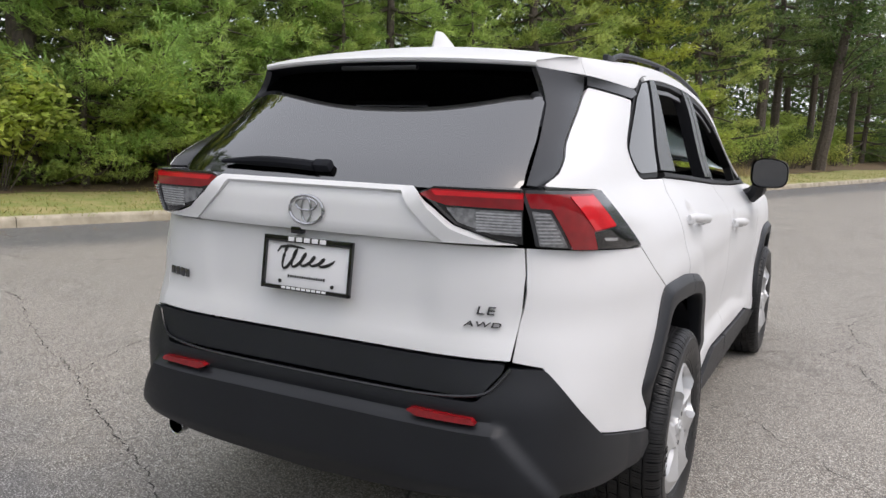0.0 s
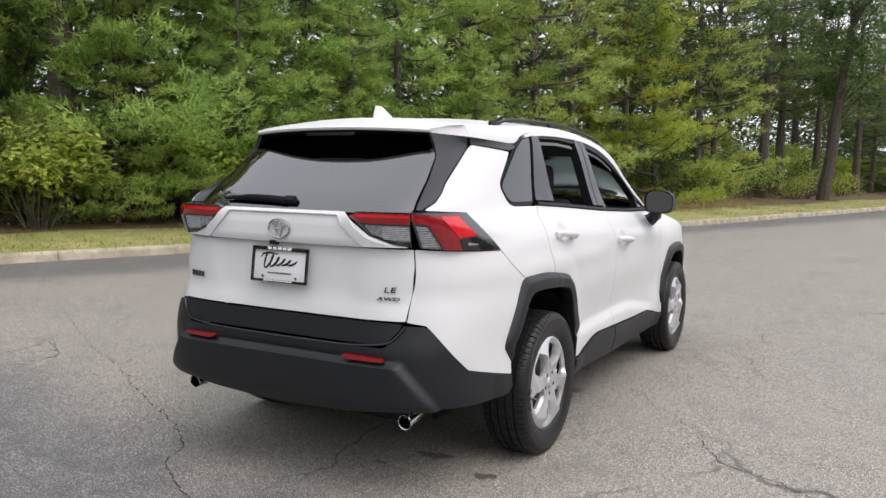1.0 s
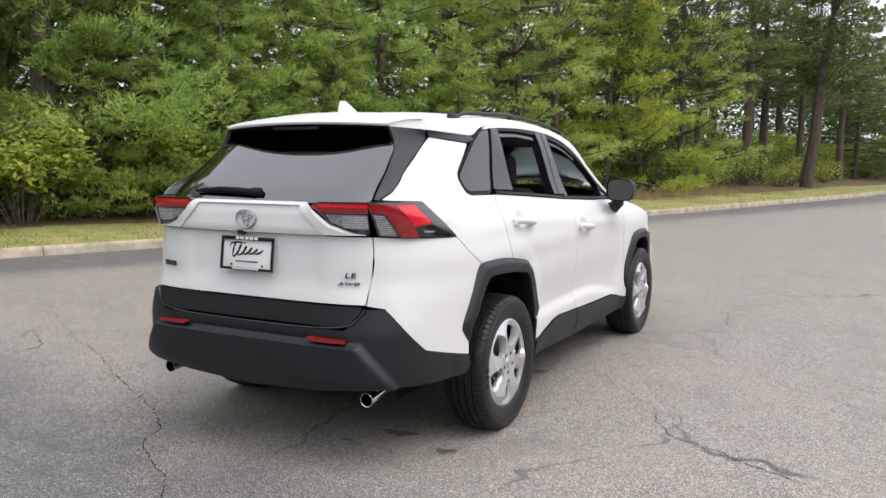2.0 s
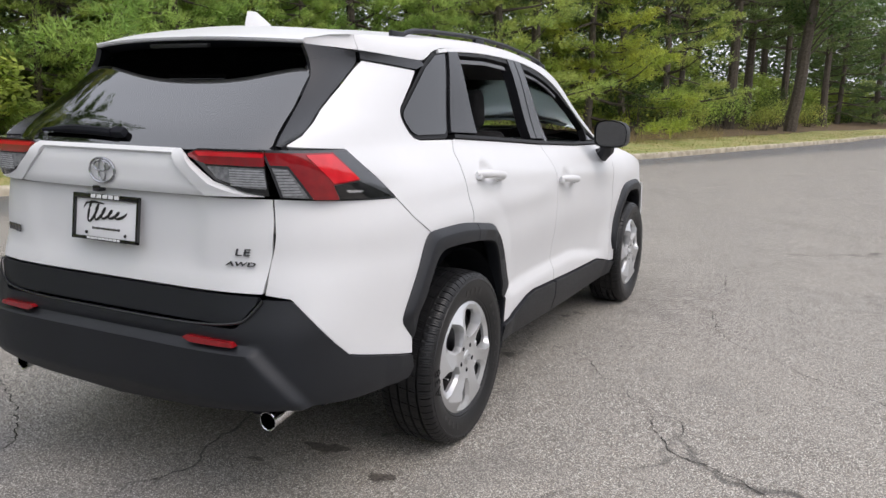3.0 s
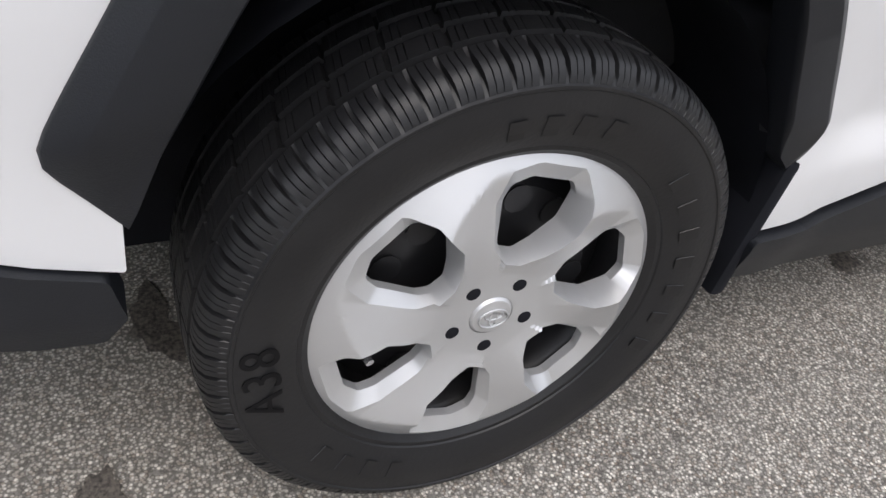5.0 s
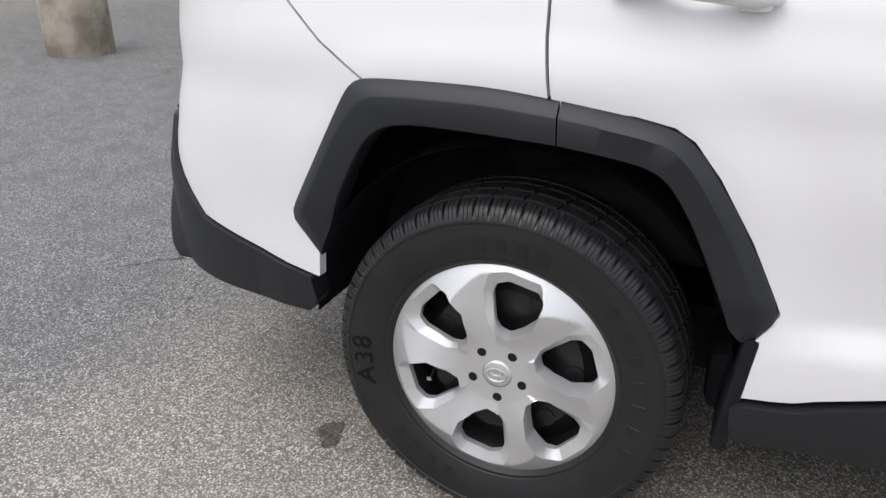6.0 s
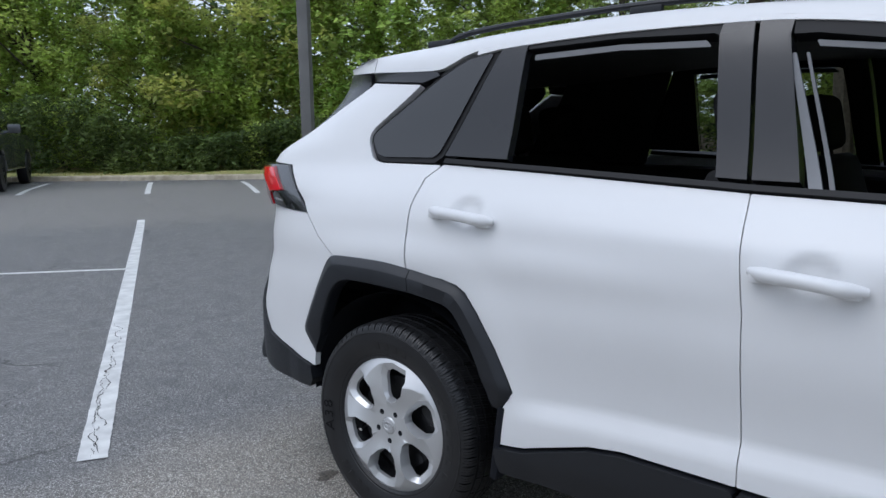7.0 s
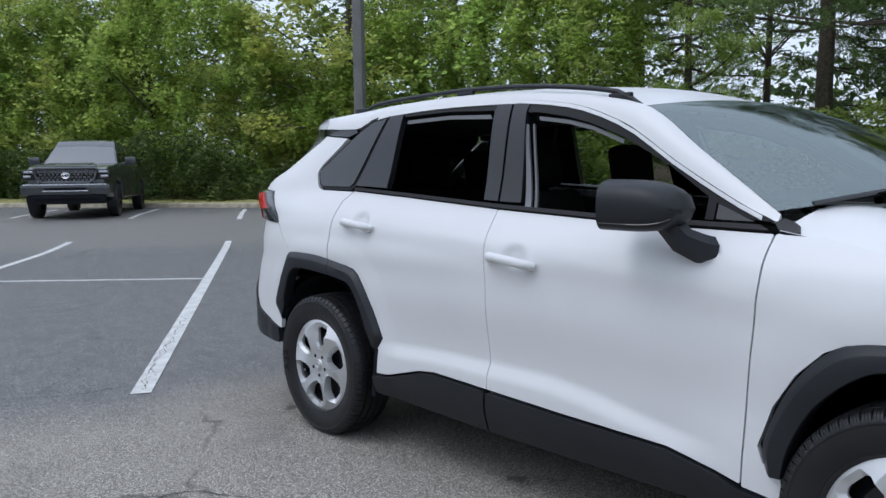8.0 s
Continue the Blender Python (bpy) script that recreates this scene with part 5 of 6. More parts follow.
kerb = tagged(new("kerb"), "weathered concrete kerb round the car park", "kerb", kind="structure")
prof = [(-.012, -.02), (.0, .10), (.012, .128), (.035, .138), (.15, .140), (.165, .12), (.165, -.02)]
for c in range(0, len(LINE) - 1, 4):
    e = min(len(LINE) - 1, c + 4)
    if (LINE[c] - Vector((0, 0))).length > 62:
        continue
    bm = bmesh.new()
    ring = []
    for i in range(c, e + 1):
        d = (LINE[min(len(LINE) - 1, i + 1)] - LINE[max(0, i - 1)]).normalized()
        p = LINE[i] + d * (0.006 if i == c else -0.006 if i == e else 0)
        z0 = ground_z(*LINE[i])
        ring.append([bm.verts.new((p.x + OUT[i].x * a, p.y + OUT[i].y * a, z0 + h)) for a, h in prof])
    for a, b in zip(ring, ring[1:]):
        for j in range(len(prof) - 1):
            bm.faces.new((a[j], b[j], b[j + 1], a[j + 1]))
    bm.faces.new(ring[0])
    bm.faces.new(ring[-1][::-1])
    bmesh.ops.recalc_face_normals(bm, faces=bm.faces)
    part("kerb_stone", bm, KERBMAT, kerb, smooth=False)

# ---------------------------------------------------------------- cracks


def crack(pts, w, z=0.0035):
    rnd = random.Random(len(pts) * 7 + int(w * 1e4))
    coarse = smooth_line(pts, 0.03)
    line = []
    for a, b in zip(coarse, coarse[1:]):
        k = max(1, round((b - a).length / 0.022))
        line += [a.lerp(b, j / k) for j in range(k)]
    line.append(coarse[-1])
    bm = bmesh.new()
    prev = None
    off = 0.0
    for i, p in enumerate(line):
        d = (line[min(len(line) - 1, i + 1)] - line[max(0, i - 1)])
        if d.length < 1e-6:
            continue
        d.normalize()
        n = Vector((-d.y, d.x))
        off = off * 0.80 + rnd.uniform(-.0105, .0105)
        ww = 0.42 * w * rnd.uniform(0.2, 1.8) * min(1, (i + 2) / 8, (len(line) - i + 2) / 8)
        c = p + n * off
        q = [bm.verts.new((*(c + n * ww), z)), bm.verts.new((*(c - n * ww), z))]
        if prev and rnd.random() > 0.10:
            bm.faces.new((prev[0], prev[1], q[1], q[0]))
        prev = q
    for f in bm.faces:
        f.normal_update()
        if f.normal.z < 0:
            f.normal_flip()
    o = part("crack", bm, CRACK, ground, smooth=False)
    return o


crack([(.20, 1.75), (.515, 1.639), (.600, 1.590), (.669, 1.423), (.755, 1.408), (.935, 1.336), (1.039, 1.241), (1.178, 1.058), (1.241, .938), (1.368, .898), (1.385, .820), (1.508, .687), (1.624, .626), (1.676, .56), (1.66, .44)], 0.0042)
crack([(1.508, .687), (1.545, .515), (1.640, .334), (1.694, .26), (1.872, .19), (2.144, .033), (2.40, -.10)], 0.0060)
crack([(.80, 2.60), (.976, 2.702), (1.266, 2.819), (1.498, 2.618), (1.665, 2.031), (1.922, 1.819), (2.10, 1.572), (2.352, 1.388), (2.9, .9)], 0.0042)
crack([(-4.2, .95), (-2.894, .241), (-2.315, .005), (-1.642, -.373), (-.972, -.696), (-.687, -.911), (-.543, -1.149), (-.161, -1.34), (.2, -1.7)], 0.0060)
crack([(-.6, 10.2), (.063, 9.352), (.999, 8.071), (1.778, 7.269), (2.796, 6.378), (4.2, 5.0)], 0.012)
crack([(1.266, 2.819), (1.50, 3.30), (1.42, 3.9), (1.8, 4.8)], 0.006)
crack([(1.105, 1.455), (1.173, 1.544), (1.182, 1.633), (1.244, 1.682), (1.300, 1.729)], 0.0045)
crack([(1.245, 1.761), (1.253, 1.875), (1.305, 1.959), (1.374, 2.001), (1.438, 1.995), (1.490, 2.010), (1.549, 2.072), (1.598, 2.110)], 0.0040)
crack([(1.435, 2.663), (1.503, 2.565), (1.561, 2.411), (1.579, 2.205), (1.605, 2.074)], 0.0045)
crack([(1.012, 2.537), (1.111, 2.481), (1.199, 2.418)], 0.0045)
crack([(.3, -2.2), (1.0, -2.6), (2.0, -1.6), (3.0, -1.9)], 0.004)
crack([(-2.315, .005), (-2.6, .9), (-2.3, 1.7), (-3.2, 2.8)], 0.006)



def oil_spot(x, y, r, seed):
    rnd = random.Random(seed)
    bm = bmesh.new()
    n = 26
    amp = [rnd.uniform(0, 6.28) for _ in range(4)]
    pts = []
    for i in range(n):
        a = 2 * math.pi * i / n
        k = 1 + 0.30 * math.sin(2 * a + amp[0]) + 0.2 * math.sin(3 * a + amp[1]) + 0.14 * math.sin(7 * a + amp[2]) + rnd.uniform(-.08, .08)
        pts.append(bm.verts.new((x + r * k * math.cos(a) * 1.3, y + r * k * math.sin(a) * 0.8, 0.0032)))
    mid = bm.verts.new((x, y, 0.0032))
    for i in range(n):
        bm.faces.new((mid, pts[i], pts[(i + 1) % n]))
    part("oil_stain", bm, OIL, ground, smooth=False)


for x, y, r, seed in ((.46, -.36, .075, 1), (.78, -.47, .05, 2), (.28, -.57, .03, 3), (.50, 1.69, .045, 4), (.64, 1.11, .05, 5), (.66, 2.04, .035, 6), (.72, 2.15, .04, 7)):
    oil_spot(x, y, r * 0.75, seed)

# ---------------------------------------------------------------- stall lines


def stripe(a, b, w):
    a, b = Vector(a), Vector(b)
    rnd = random.Random(int(a.x * 100))
    d = (b - a).normalized()
    n = Vector((-d.y, d.x))
    bm = bmesh.new()
    k = max(2, int((b - a).length / 0.035))
    prev = None
    for i in range(k + 1):
        p = a.lerp(b, i / k)
        q = []
        for s in (-1, 1):
            c = p + n * s * (w / 2 + rnd.uniform(-.004, .001))
            q.append(bm.verts.new((c.x, c.y, ground_z(c.x, c.y) + 0.005)))
        if prev:
            bm.faces.new((prev[0], prev[1], q[1], q[0]))
        prev = q
    for f in bm.faces:
        f.normal_update()
        if f.normal.z < 0:
            f.normal_flip()
    o = part("parking_line", bm, PAINT, None, smooth=False)
    tagged(o, "worn white painted parking stall line on asphalt", "parking line", "parking lines")
    return o


stripe((1.29, -1.36), (-4.00, -10.55), 0.125)
rw = random.Random(3)
near = [Vector((1.29, -1.36)).lerp(Vector((-4.0, -10.55)), t) for t in [0.002 + 0.012 * i for i in range(22)]]
crack([(p.x + rw.uniform(-.035, .035), p.y + rw.uniform(-.02, .02)) for p in near], 0.0045, 0.0075)
crack([(p.x + rw.uniform(-.045, .025) + .02, p.y + rw.uniform(-.02, .02)) for p in near[:14]], 0.004, 0.0075)
stripe((-1.33, -6.03), (.62, -7.75), 0.10)
stripe((.62, -7.75), (2.6, -9.5), 0.10)
stripe((.20, -9.38), (-1.72, -12.49), 0.125)
stripe((1.9, -6.5), (.20, -9.38), 0.125)
for a, b in (((-1.97, -17.63), (-4.09, -21.41)), ((-3.97, -15.42), (-6.12, -18.95)), ((-5.85, -13.62), (-7.62, -16.6)), ((-7.50, -12.05), (-8.95, -14.62)), ((-8.80, -10.45), (-9.9, -12.6)), ((.1, -19.9), (-2.0, -23.6))):
    stripe(a, b, 0.12)

# ---------------------------------------------------------------- lamp post on a concrete foot
post = tagged(new("lamp_post"), "tall dark bronze lamp post on a stained concrete foot", "lamp post")
post.location = (-3.62, -5.72, 0)
bm = bmesh.new()
prof = [(.300, -.02), (.305, .02), (.308, .30), (.305, .585), (.290, .615), (.0005, .618)]
sheet(bm, 28, 5, lambda u, v: Vector((prof[round(v * 5)][0] * math.cos(2 * math.pi * u) * (1 + 0.012 * noise.noise((math.cos(2 * math.pi * u) * 2, math.sin(2 * math.pi * u) * 2, v * 6))), prof[round(v * 5)][0] * math.sin(2 * math.pi * u), prof[round(v * 5)][1])))
bmesh.ops.remove_doubles(bm, verts=bm.verts, dist=1e-4)
part("concrete_foot", bm, CONCRETE, post, "stained round concrete foot")
bm = bmesh.new()
box(bm, 0, 0, .67, .30, .30, .10, 0.015, pose(0, 0, 0, 0, 0, 30))
part("base_cover", bm, STEELPOLE, post)
bm = bmesh.new()
box(bm, 0, 0, 4.4, .135, .135, 7.5, 0.015, pose(0, 0, 0, 0, 0, 30))
part("pole", bm, STEELPOLE, post)

# ---------------------------------------------------------------- the pick-up truck
TRUCKPAINT = mat("dark_grey_truck_paint", (0.066, 0.070, 0.074), 0.25, metal=0.3, coat=0.7, vary=0.1)
TRUCKGLASS = glass("truck_windscreen", (0.10, 0.12, 0.12), 0.05, 2.9)
truck = tagged(new("pickup_truck"), "dark grey full-size pickup truck parked in a stall by the kerb", "truck")
HEAD = math.degrees(math.atan2(-.495, .869))
truck.matrix_basis = pose(-3.28, -16.98, 0.325, 0, 0, HEAD)
# here +y is the truck's front, and its front axle is at y = 0
TW = 1.0


def tpart(name, bm, m, label="", parent=None):
    return part(name, bm, m, parent or truck, label)


bm = bmesh.new()
side = [(-5.05, .75), (-5.05, 1.22), (-2.55, 1.26), (-.75, 1.30), (-.25, 1.29), (.62, 1.20), (.86, 1.08), (.90, .62), (.80, .50), (.50, .45), (.47, .62), (.36, .80), (.20, .88), (-.20, .88), (-.36, .80), (-.47, .62), (-.50, .42), (-3.20, .42), (-3.23, .62), (-3.34, .80), (-3.50, .88), (-3.90, .88), (-4.06, .80), (-4.17, .62), (-4.20, .55), (-5.05, .60)]
for s in (-1, 1):
    q = [bm.verts.new((s * (TW - 0.03 * (z > 1.15) - 0.16 * step(0.3, 0.9, y)), y, z)) for y, z in side]
    f = bm.faces.new(q if s > 0 else q[::-1])
    if s < 0:
        left = q
    else:
        right = q
n = len(side)
for i in range(n):
    bm.faces.new((left[i], left[(i + 1) % n], right[(i + 1) % n], right[i]))
bmesh.ops.recalc_face_normals(bm, faces=bm.faces)
bmesh.ops.bevel(bm, geom=[e for e in bm.edges if e.calc_face_angle(0) > 0.5], offset=0.04, segments=3, affect="EDGES", profile=0.6)
body = tpart("body", bm, TRUCKPAINT)
bm = bmesh.new()
cab = [(-.62, 1.26, .88), (-1.15, 1.62, .76), (-1.45, 1.86, .68), (-1.8, 1.92, .66), (-2.3, 1.90, .66), (-2.55, 1.82, .68), (-2.62, 1.26, .88)]
ring = []
for y, z, w in cab:
    ring.append([bm.verts.new((x, y, zz)) for x, zz in ((-w, z), (-w * .5, z + .02), (w * .5, z + .02), (w, z))])
for a, b in zip(ring, ring[1:]):
    for j in range(3):
        bm.faces.new((a[j], a[j + 1], b[j + 1], b[j]))
for k in (0, 3):
    bm.faces.new([r[k] for r in ring])
bmesh.ops.recalc_face_normals(bm, faces=bm.faces)
tpart("cab", bm, TRUCKPAINT)
bm = bmesh.new()
sheet(bm, 8, 4, lambda u, v: Vector(((2 * u - 1) * (.82 - .14 * v), -.66 - .80 * v + .04 * (1 - (2 * u - 1) ** 2), 1.285 + .54 * v + 0.035 * math.sin(math.pi * v))), flip=True)
tpart("windscreen", bm, TRUCKGLASS, "pale reflecting windscreen")
for s in (-1, 1):
    for y0, y1 in ((-1.72, -1.05), (-2.45, -1.80)):
        bm = bmesh.new()
        sheet(bm, 3, 3, lambda u, v: Vector((s * (.895 - .20 * v), y0 + (y1 - y0) * u - (0.30 * v * u if y1 > -1.5 else 0), 1.30 + .46 * v)), flip=(s < 0))
        tpart("side_window", bm, PRIVACY)
    bm = bmesh.new()
    box(bm, s * 1.14, -.98, 1.37, .28, .14, .22, .05)
    box(bm, s * .97, -.98, 1.30, .16, .06, .06, .01)
    tpart("door_mirror", bm, TRUCKPAINT)
    bm = bmesh.new()
    box(bm, s * .79, .80, 1.02, .34, .18, .26, .05)
    hl = tpart("headlamp", bm, GLOSSBLACK, "dark headlamp")
    bm = bmesh.new()
    box(bm, s * .78, .890, 1.09, .26, .02, .05, .01)
    box(bm, s * .84, .890, .985, .16, .02, .06, .015)
    part("lamp_lens", bm, SATIN, hl)
    bm = bmesh.new()
    box(bm, s * .82, .90, .62, .10, .03, .08, .012)
    tpart("fog_lamp", bm, SATIN)
    for y in (0, -3.72):
        bm = bmesh.new()
        pr = [(.20, .10), (.24, .13), (.34, .135), (.385, .115), (.395, .08), (.395, -.08), (.385, -.115), (.24, -.13), (.2, -.1)]
        sheet(bm, 32, 8, lambda u, v: Vector((s * .88 + pr[round(v * 8)][1], y + pr[round(v * 8)][0] * math.cos(2 * math.pi * u), .395 + pr[round(v * 8)][0] * math.sin(2 * math.pi * u))))
        bmesh.ops.recalc_face_normals(bm, faces=bm.faces)
        wh = tpart("wheel", bm, RUBBER, "black truck tyre")
        bm = bmesh.new()
        for k in range(6):
            a = 2 * math.pi * k / 6
            box(bm, s * .97, y + .13 * math.cos(a), .395 + .13 * math.sin(a), .03, .20, .06, .012, pose(0, 0, 0, math.degrees(a)))
        tube(bm, [(s * .90, y, .395), (s * .955, y, .395)], .235, 24)
        part("rim", bm, DARKMETAL, wh)
bm = bmesh.new()
box(bm, 0, .86, 1.00, 1.28, .10, .30, .05)
grille = tpart("grille", bm, GLOSSBLACK, "black mesh grille")
bm = bmesh.new()
for i in range(13):
    for j in range(4):
        box(bm, -.54 + .09 * i + (.045 if j % 2 else 0), .915, .90 + .065 * j, .06, .012, .014, 0, pose(0, 0, 0, 0, 40, 0))
        box(bm, -.54 + .09 * i + (.045 if j % 2 else 0), .915, .90 + .065 * j, .06, .012, .014, 0, pose(0, 0, 0, 0, -40, 0))
for cx, cz, sx, sz in ((0, 1.145, 1.26, .025), (0, .862, 1.26, .025)):
    box(bm, cx, .915, cz, sx, .02, sz, .005)
part("grille_mesh", bm, GUIDE, grille, "grey diamond grille mesh")
bm = bmesh.new()
loop = fillet([(-.70, 1.17), (.70, 1.17), (.62, .92), (.50, .83), (-.50, .83), (-.62, .92)], .06, 4)
tube(bm, [(x, .915, z) for x, z in loop + loop[:1]], .034, 8, cap=False)
part("grille_surround", bm, TRUCKPAINT, grille, "dark grey painted grille surround")
bm = bmesh.new()
box(bm, 0, .78, 1.225, 1.30, .22, .05, .02, pose(0, 0, 0, -12))
tpart("bonnet_edge", bm, TRUCKPAINT)
bm = bmesh.new()
box(bm, 0, .90, 1.195, .95, .03, .022, .008)
part("bonnet_slot", bm, GLOSSBLACK, grille)
bm = bmesh.new()
tube(bm, [(.085 * math.cos(2 * math.pi * i / 24), .935, 1.0 + .058 * math.sin(2 * math.pi * i / 24)) for i in range(25)], .012, 6, cap=False)
tube(bm, [(.045 * math.cos(2 * math.pi * i / 24), .935, 1.0 + .035 * math.sin(2 * math.pi * i / 24)) for i in range(25)], .010, 6, cap=False)
part("emblem", bm, CHROME, grille)
bm = bmesh.new()
box(bm, 0, .94, .68, 1.94, .20, .26, .06)
bumper = tpart("bumper", bm, TRUCKPAINT)
bm = bmesh.new()
box(bm, 0, 1.045, .645, 1.0, .03, .028, .01)
box(bm, 0, 1.035, .79, 1.80, .04, .035, .012)
part("bumper_bar", bm, SATIN, bumper, "satin silver bumper bar")
bm = bmesh.new()
box(bm, 0, 1.035, .70, .90, .03, .06, .01)
box(bm, 0, .98, .50, 1.4, .12, .10, .03)
box(bm, 0, .90, .44, 1.72, .22, .20, .05)
part("lower_grille", bm, UNDER, bumper)
bm = bmesh.new()
box(bm, 0, .35, 1.285, .95, .45, .035, .015, pose(0, 0, 0, -5))
tpart("bonnet_scoop", bm, TRUCKPAINT)
bm = bmesh.new()
box(bm, 0, -2.0, .55, 1.5, 5.2, .30, .02)
tpart("chassis", bm, UNDER)

# ---------------------------------------------------------------- trees


def leaf_mat(name, color, other, trans=0.35, rnd=0.35, scale=0.9):
    m = bpy.data.materials.new(name)
    m.use_nodes = True
    nt = m.node_tree
    N, L = nt.nodes, nt.links
    N.remove(N["Principled BSDF"])
    tc = N.new("ShaderNodeTexCoord")
    n = N.new("ShaderNodeTexNoise")
    n.inputs["Scale"].default_value, n.inputs["Detail"].default_value = scale, 4
    L.new(tc.outputs["Object"], n.inputs["Vector"])
    r = N.new("ShaderNodeMapRange")
    r.inputs[1].default_value, r.inputs[2].default_value = 0.38, 0.62
    L.new(n.outputs[0], r.inputs[0])
    x = N.new("ShaderNodeMix")
    x.data_type = "RGBA"
    x.inputs[6].default_value, x.inputs[7].default_value = (*color, 1), (*other, 1)
    L.new(r.outputs[0], x.inputs[0])
    g = N.new("ShaderNodeNewGeometry")
    h = N.new("ShaderNodeHueSaturation")
    q = N.new("ShaderNodeMapRange")
    q.inputs[3].default_value, q.inputs[4].default_value = 1 - rnd, 1 + rnd
    L.new(g.outputs["Random Per Island"], q.inputs[0])
    o = N.new("ShaderNodeObjectInfo")
    q2 = N.new("ShaderNodeMapRange")
    q2.inputs[3].default_value, q2.inputs[4].default_value = 0.485, 0.515
    L.new(o.outputs["Random"], q2.inputs[0])
    L.new(q2.outputs[0], h.inputs["Hue"])
    L.new(q.outputs[0], h.inputs["Value"])
    L.new(x.outputs[2], h.inputs["Color"])
    d, t = N.new("ShaderNodeBsdfPrincipled"), N.new("ShaderNodeBsdfTranslucent")
    d.inputs["Roughness"].default_value = 0.55
    d.inputs["Specular IOR Level"].default_value = 0.3
    L.new(h.outputs[0], d.inputs["Base Color"])
    L.new(h.outputs[0], t.inputs[0])
    ms = N.new("ShaderNodeMixShader")
    ms.inputs[0].default_value = trans
    L.new(d.outputs[0], ms.inputs[1])
    L.new(t.outputs[0], ms.inputs[2])
    L.new(ms.outputs[0], N["Material Output"].inputs[0])
    return m


BARK = mat("grey_brown_bark", (0.130, 0.108, 0.086), 0.95, second=(0.066, 0.054, 0.044), scale=14, bump=1.0, bscale=25)
PINE = leaf_mat("pine_needles", (0.30, 0.42, 0.12), (0.48, 0.58, 0.17), 0.55, 0.35, 0.8)
# Darker copy of the pine colour, with the wood's inner shade in it.
PINE_SHADE = leaf_mat("shaded_pine_needles", (0.13, 0.20, 0.07), (0.20, 0.28, 0.09), 0.45, 0.35, 0.8)
PINE_Y = leaf_mat("yellowing_pine_needles", (0.50, 0.54, 0.10), (0.36, 0.47, 0.10), 0.55, 0.35, 0.8)
LEAF = leaf_mat("broad_leaves", (0.40, 0.52, 0.135), (0.59, 0.68, 0.18), 0.58, 0.40, 0.9)
LEAF_Y = leaf_mat("yellow_green_leaves", (0.52, 0.55, 0.15), (0.38, 0.47, 0.13), 0.64, 0.40, 0.9)
# Dark-leaved shrubs, and shade put into the colour low and deep in the wood.
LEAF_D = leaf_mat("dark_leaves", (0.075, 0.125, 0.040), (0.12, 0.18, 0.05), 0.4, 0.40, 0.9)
BLADE = leaf_mat("grass_blades", (0.22, 0.27, 0.065), (0.38, 0.33, 0.13), 0.3, 0.35, 1.6)
STRAW = leaf_mat("dry_straw", (0.40, 0.31, 0.15), (0.30, 0.27, 0.12), 0.3, 0.35, 1.6)
DRYLEAF = leaf_mat("fallen_leaves", (0.26, 0.15, 0.055), (0.17, 0.085, 0.035), 0.1, 0.4, 2.0)


def unit(rng, n):
    v = rng.normal(size=(n, 3))
    return v / np.linalg.norm(v, axis=1, keepdims=True)


def cloud_mesh(name, verts, corners):
    """A mesh from an array of points, of which each run of `corners` is one face."""
    me = bpy.data.meshes.new(name)
    n = len(verts)
    k = n // corners
    me.vertices.add(n)
    me.vertices.foreach_set("co", verts.astype(np.float32).ravel())
    me.loops.add(n)
    me.loops.foreach_set("vertex_index", np.arange(n, dtype=np.int32))
    me.polygons.add(k)
    me.polygons.foreach_set("loop_start", np.arange(0, n, corners, dtype=np.int32))
    me.update(calc_edges=True)
    return me


def needles(centres, outward, rng, per, length, wide):
    """Tufts of needles round their centres, combed outward."""
    n = len(centres) * per
    c = np.repeat(centres, per, axis=0)
    o = np.repeat(outward, per, axis=0)
    d = unit(rng, n) * 0.8 + o * 0.85 + np.array([0, 0, 0.22])
    d /= np.linalg.norm(d, axis=1, keepdims=True)
    s = np.cross(d, unit(rng, n) * 0.7 + np.array([0, 0, 1.0]))
    s /= np.linalg.norm(s, axis=1, keepdims=True) + 1e-9
    ln = length * rng.uniform(0.6, 1.25, (n, 1))
    w = wide * rng.uniform(0.7, 1.3, (n, 1))
    c = c + unit(rng, n) * 0.05
    v = np.stack([c - s * w, c + s * w, c + d * ln], axis=1)
    return v.reshape(-1, 3)


def leaves(centres, rng, size, droop=0.25):
    n = len(centres)
    d = unit(rng, n)
    d[:, 2] = d[:, 2] * 0.45 - droop * 0.7
    d /= np.linalg.norm(d, axis=1, keepdims=True)
    s = np.cross(d, unit(rng, n) * 0.6 + np.array([0, 0, 1.0]))
    s /= np.linalg.norm(s, axis=1, keepdims=True) + 1e-9
    ln = size * rng.uniform(0.6, 1.3, (n, 1))
    a = centres
    b = a + d * ln * 0.5 + s * ln * 0.32
    e = a + d * ln * 0.5 - s * ln * 0.32
    t = a + d * ln
    return np.stack([a, b, t, e], axis=1).reshape(-1, 3)


def slips(centres, rng, size):
    """Small pointed leaves, three corners each, for foliage seen from afar."""
    n = len(centres)
    d = unit(rng, n)
    d[:, 2] = d[:, 2] * 0.45 - 0.2
    d /= np.linalg.norm(d, axis=1, keepdims=True)
    s = np.cross(d, unit(rng, n) * 0.6 + np.array([0, 0, 1.0]))
    s /= np.linalg.norm(s, axis=1, keepdims=True) + 1e-9
    ln = size * rng.uniform(0.6, 1.3, (n, 1))
    return np.stack([centres - s * ln * 0.36, centres + s * ln * 0.36, centres + d * ln], axis=1).reshape(-1, 3)


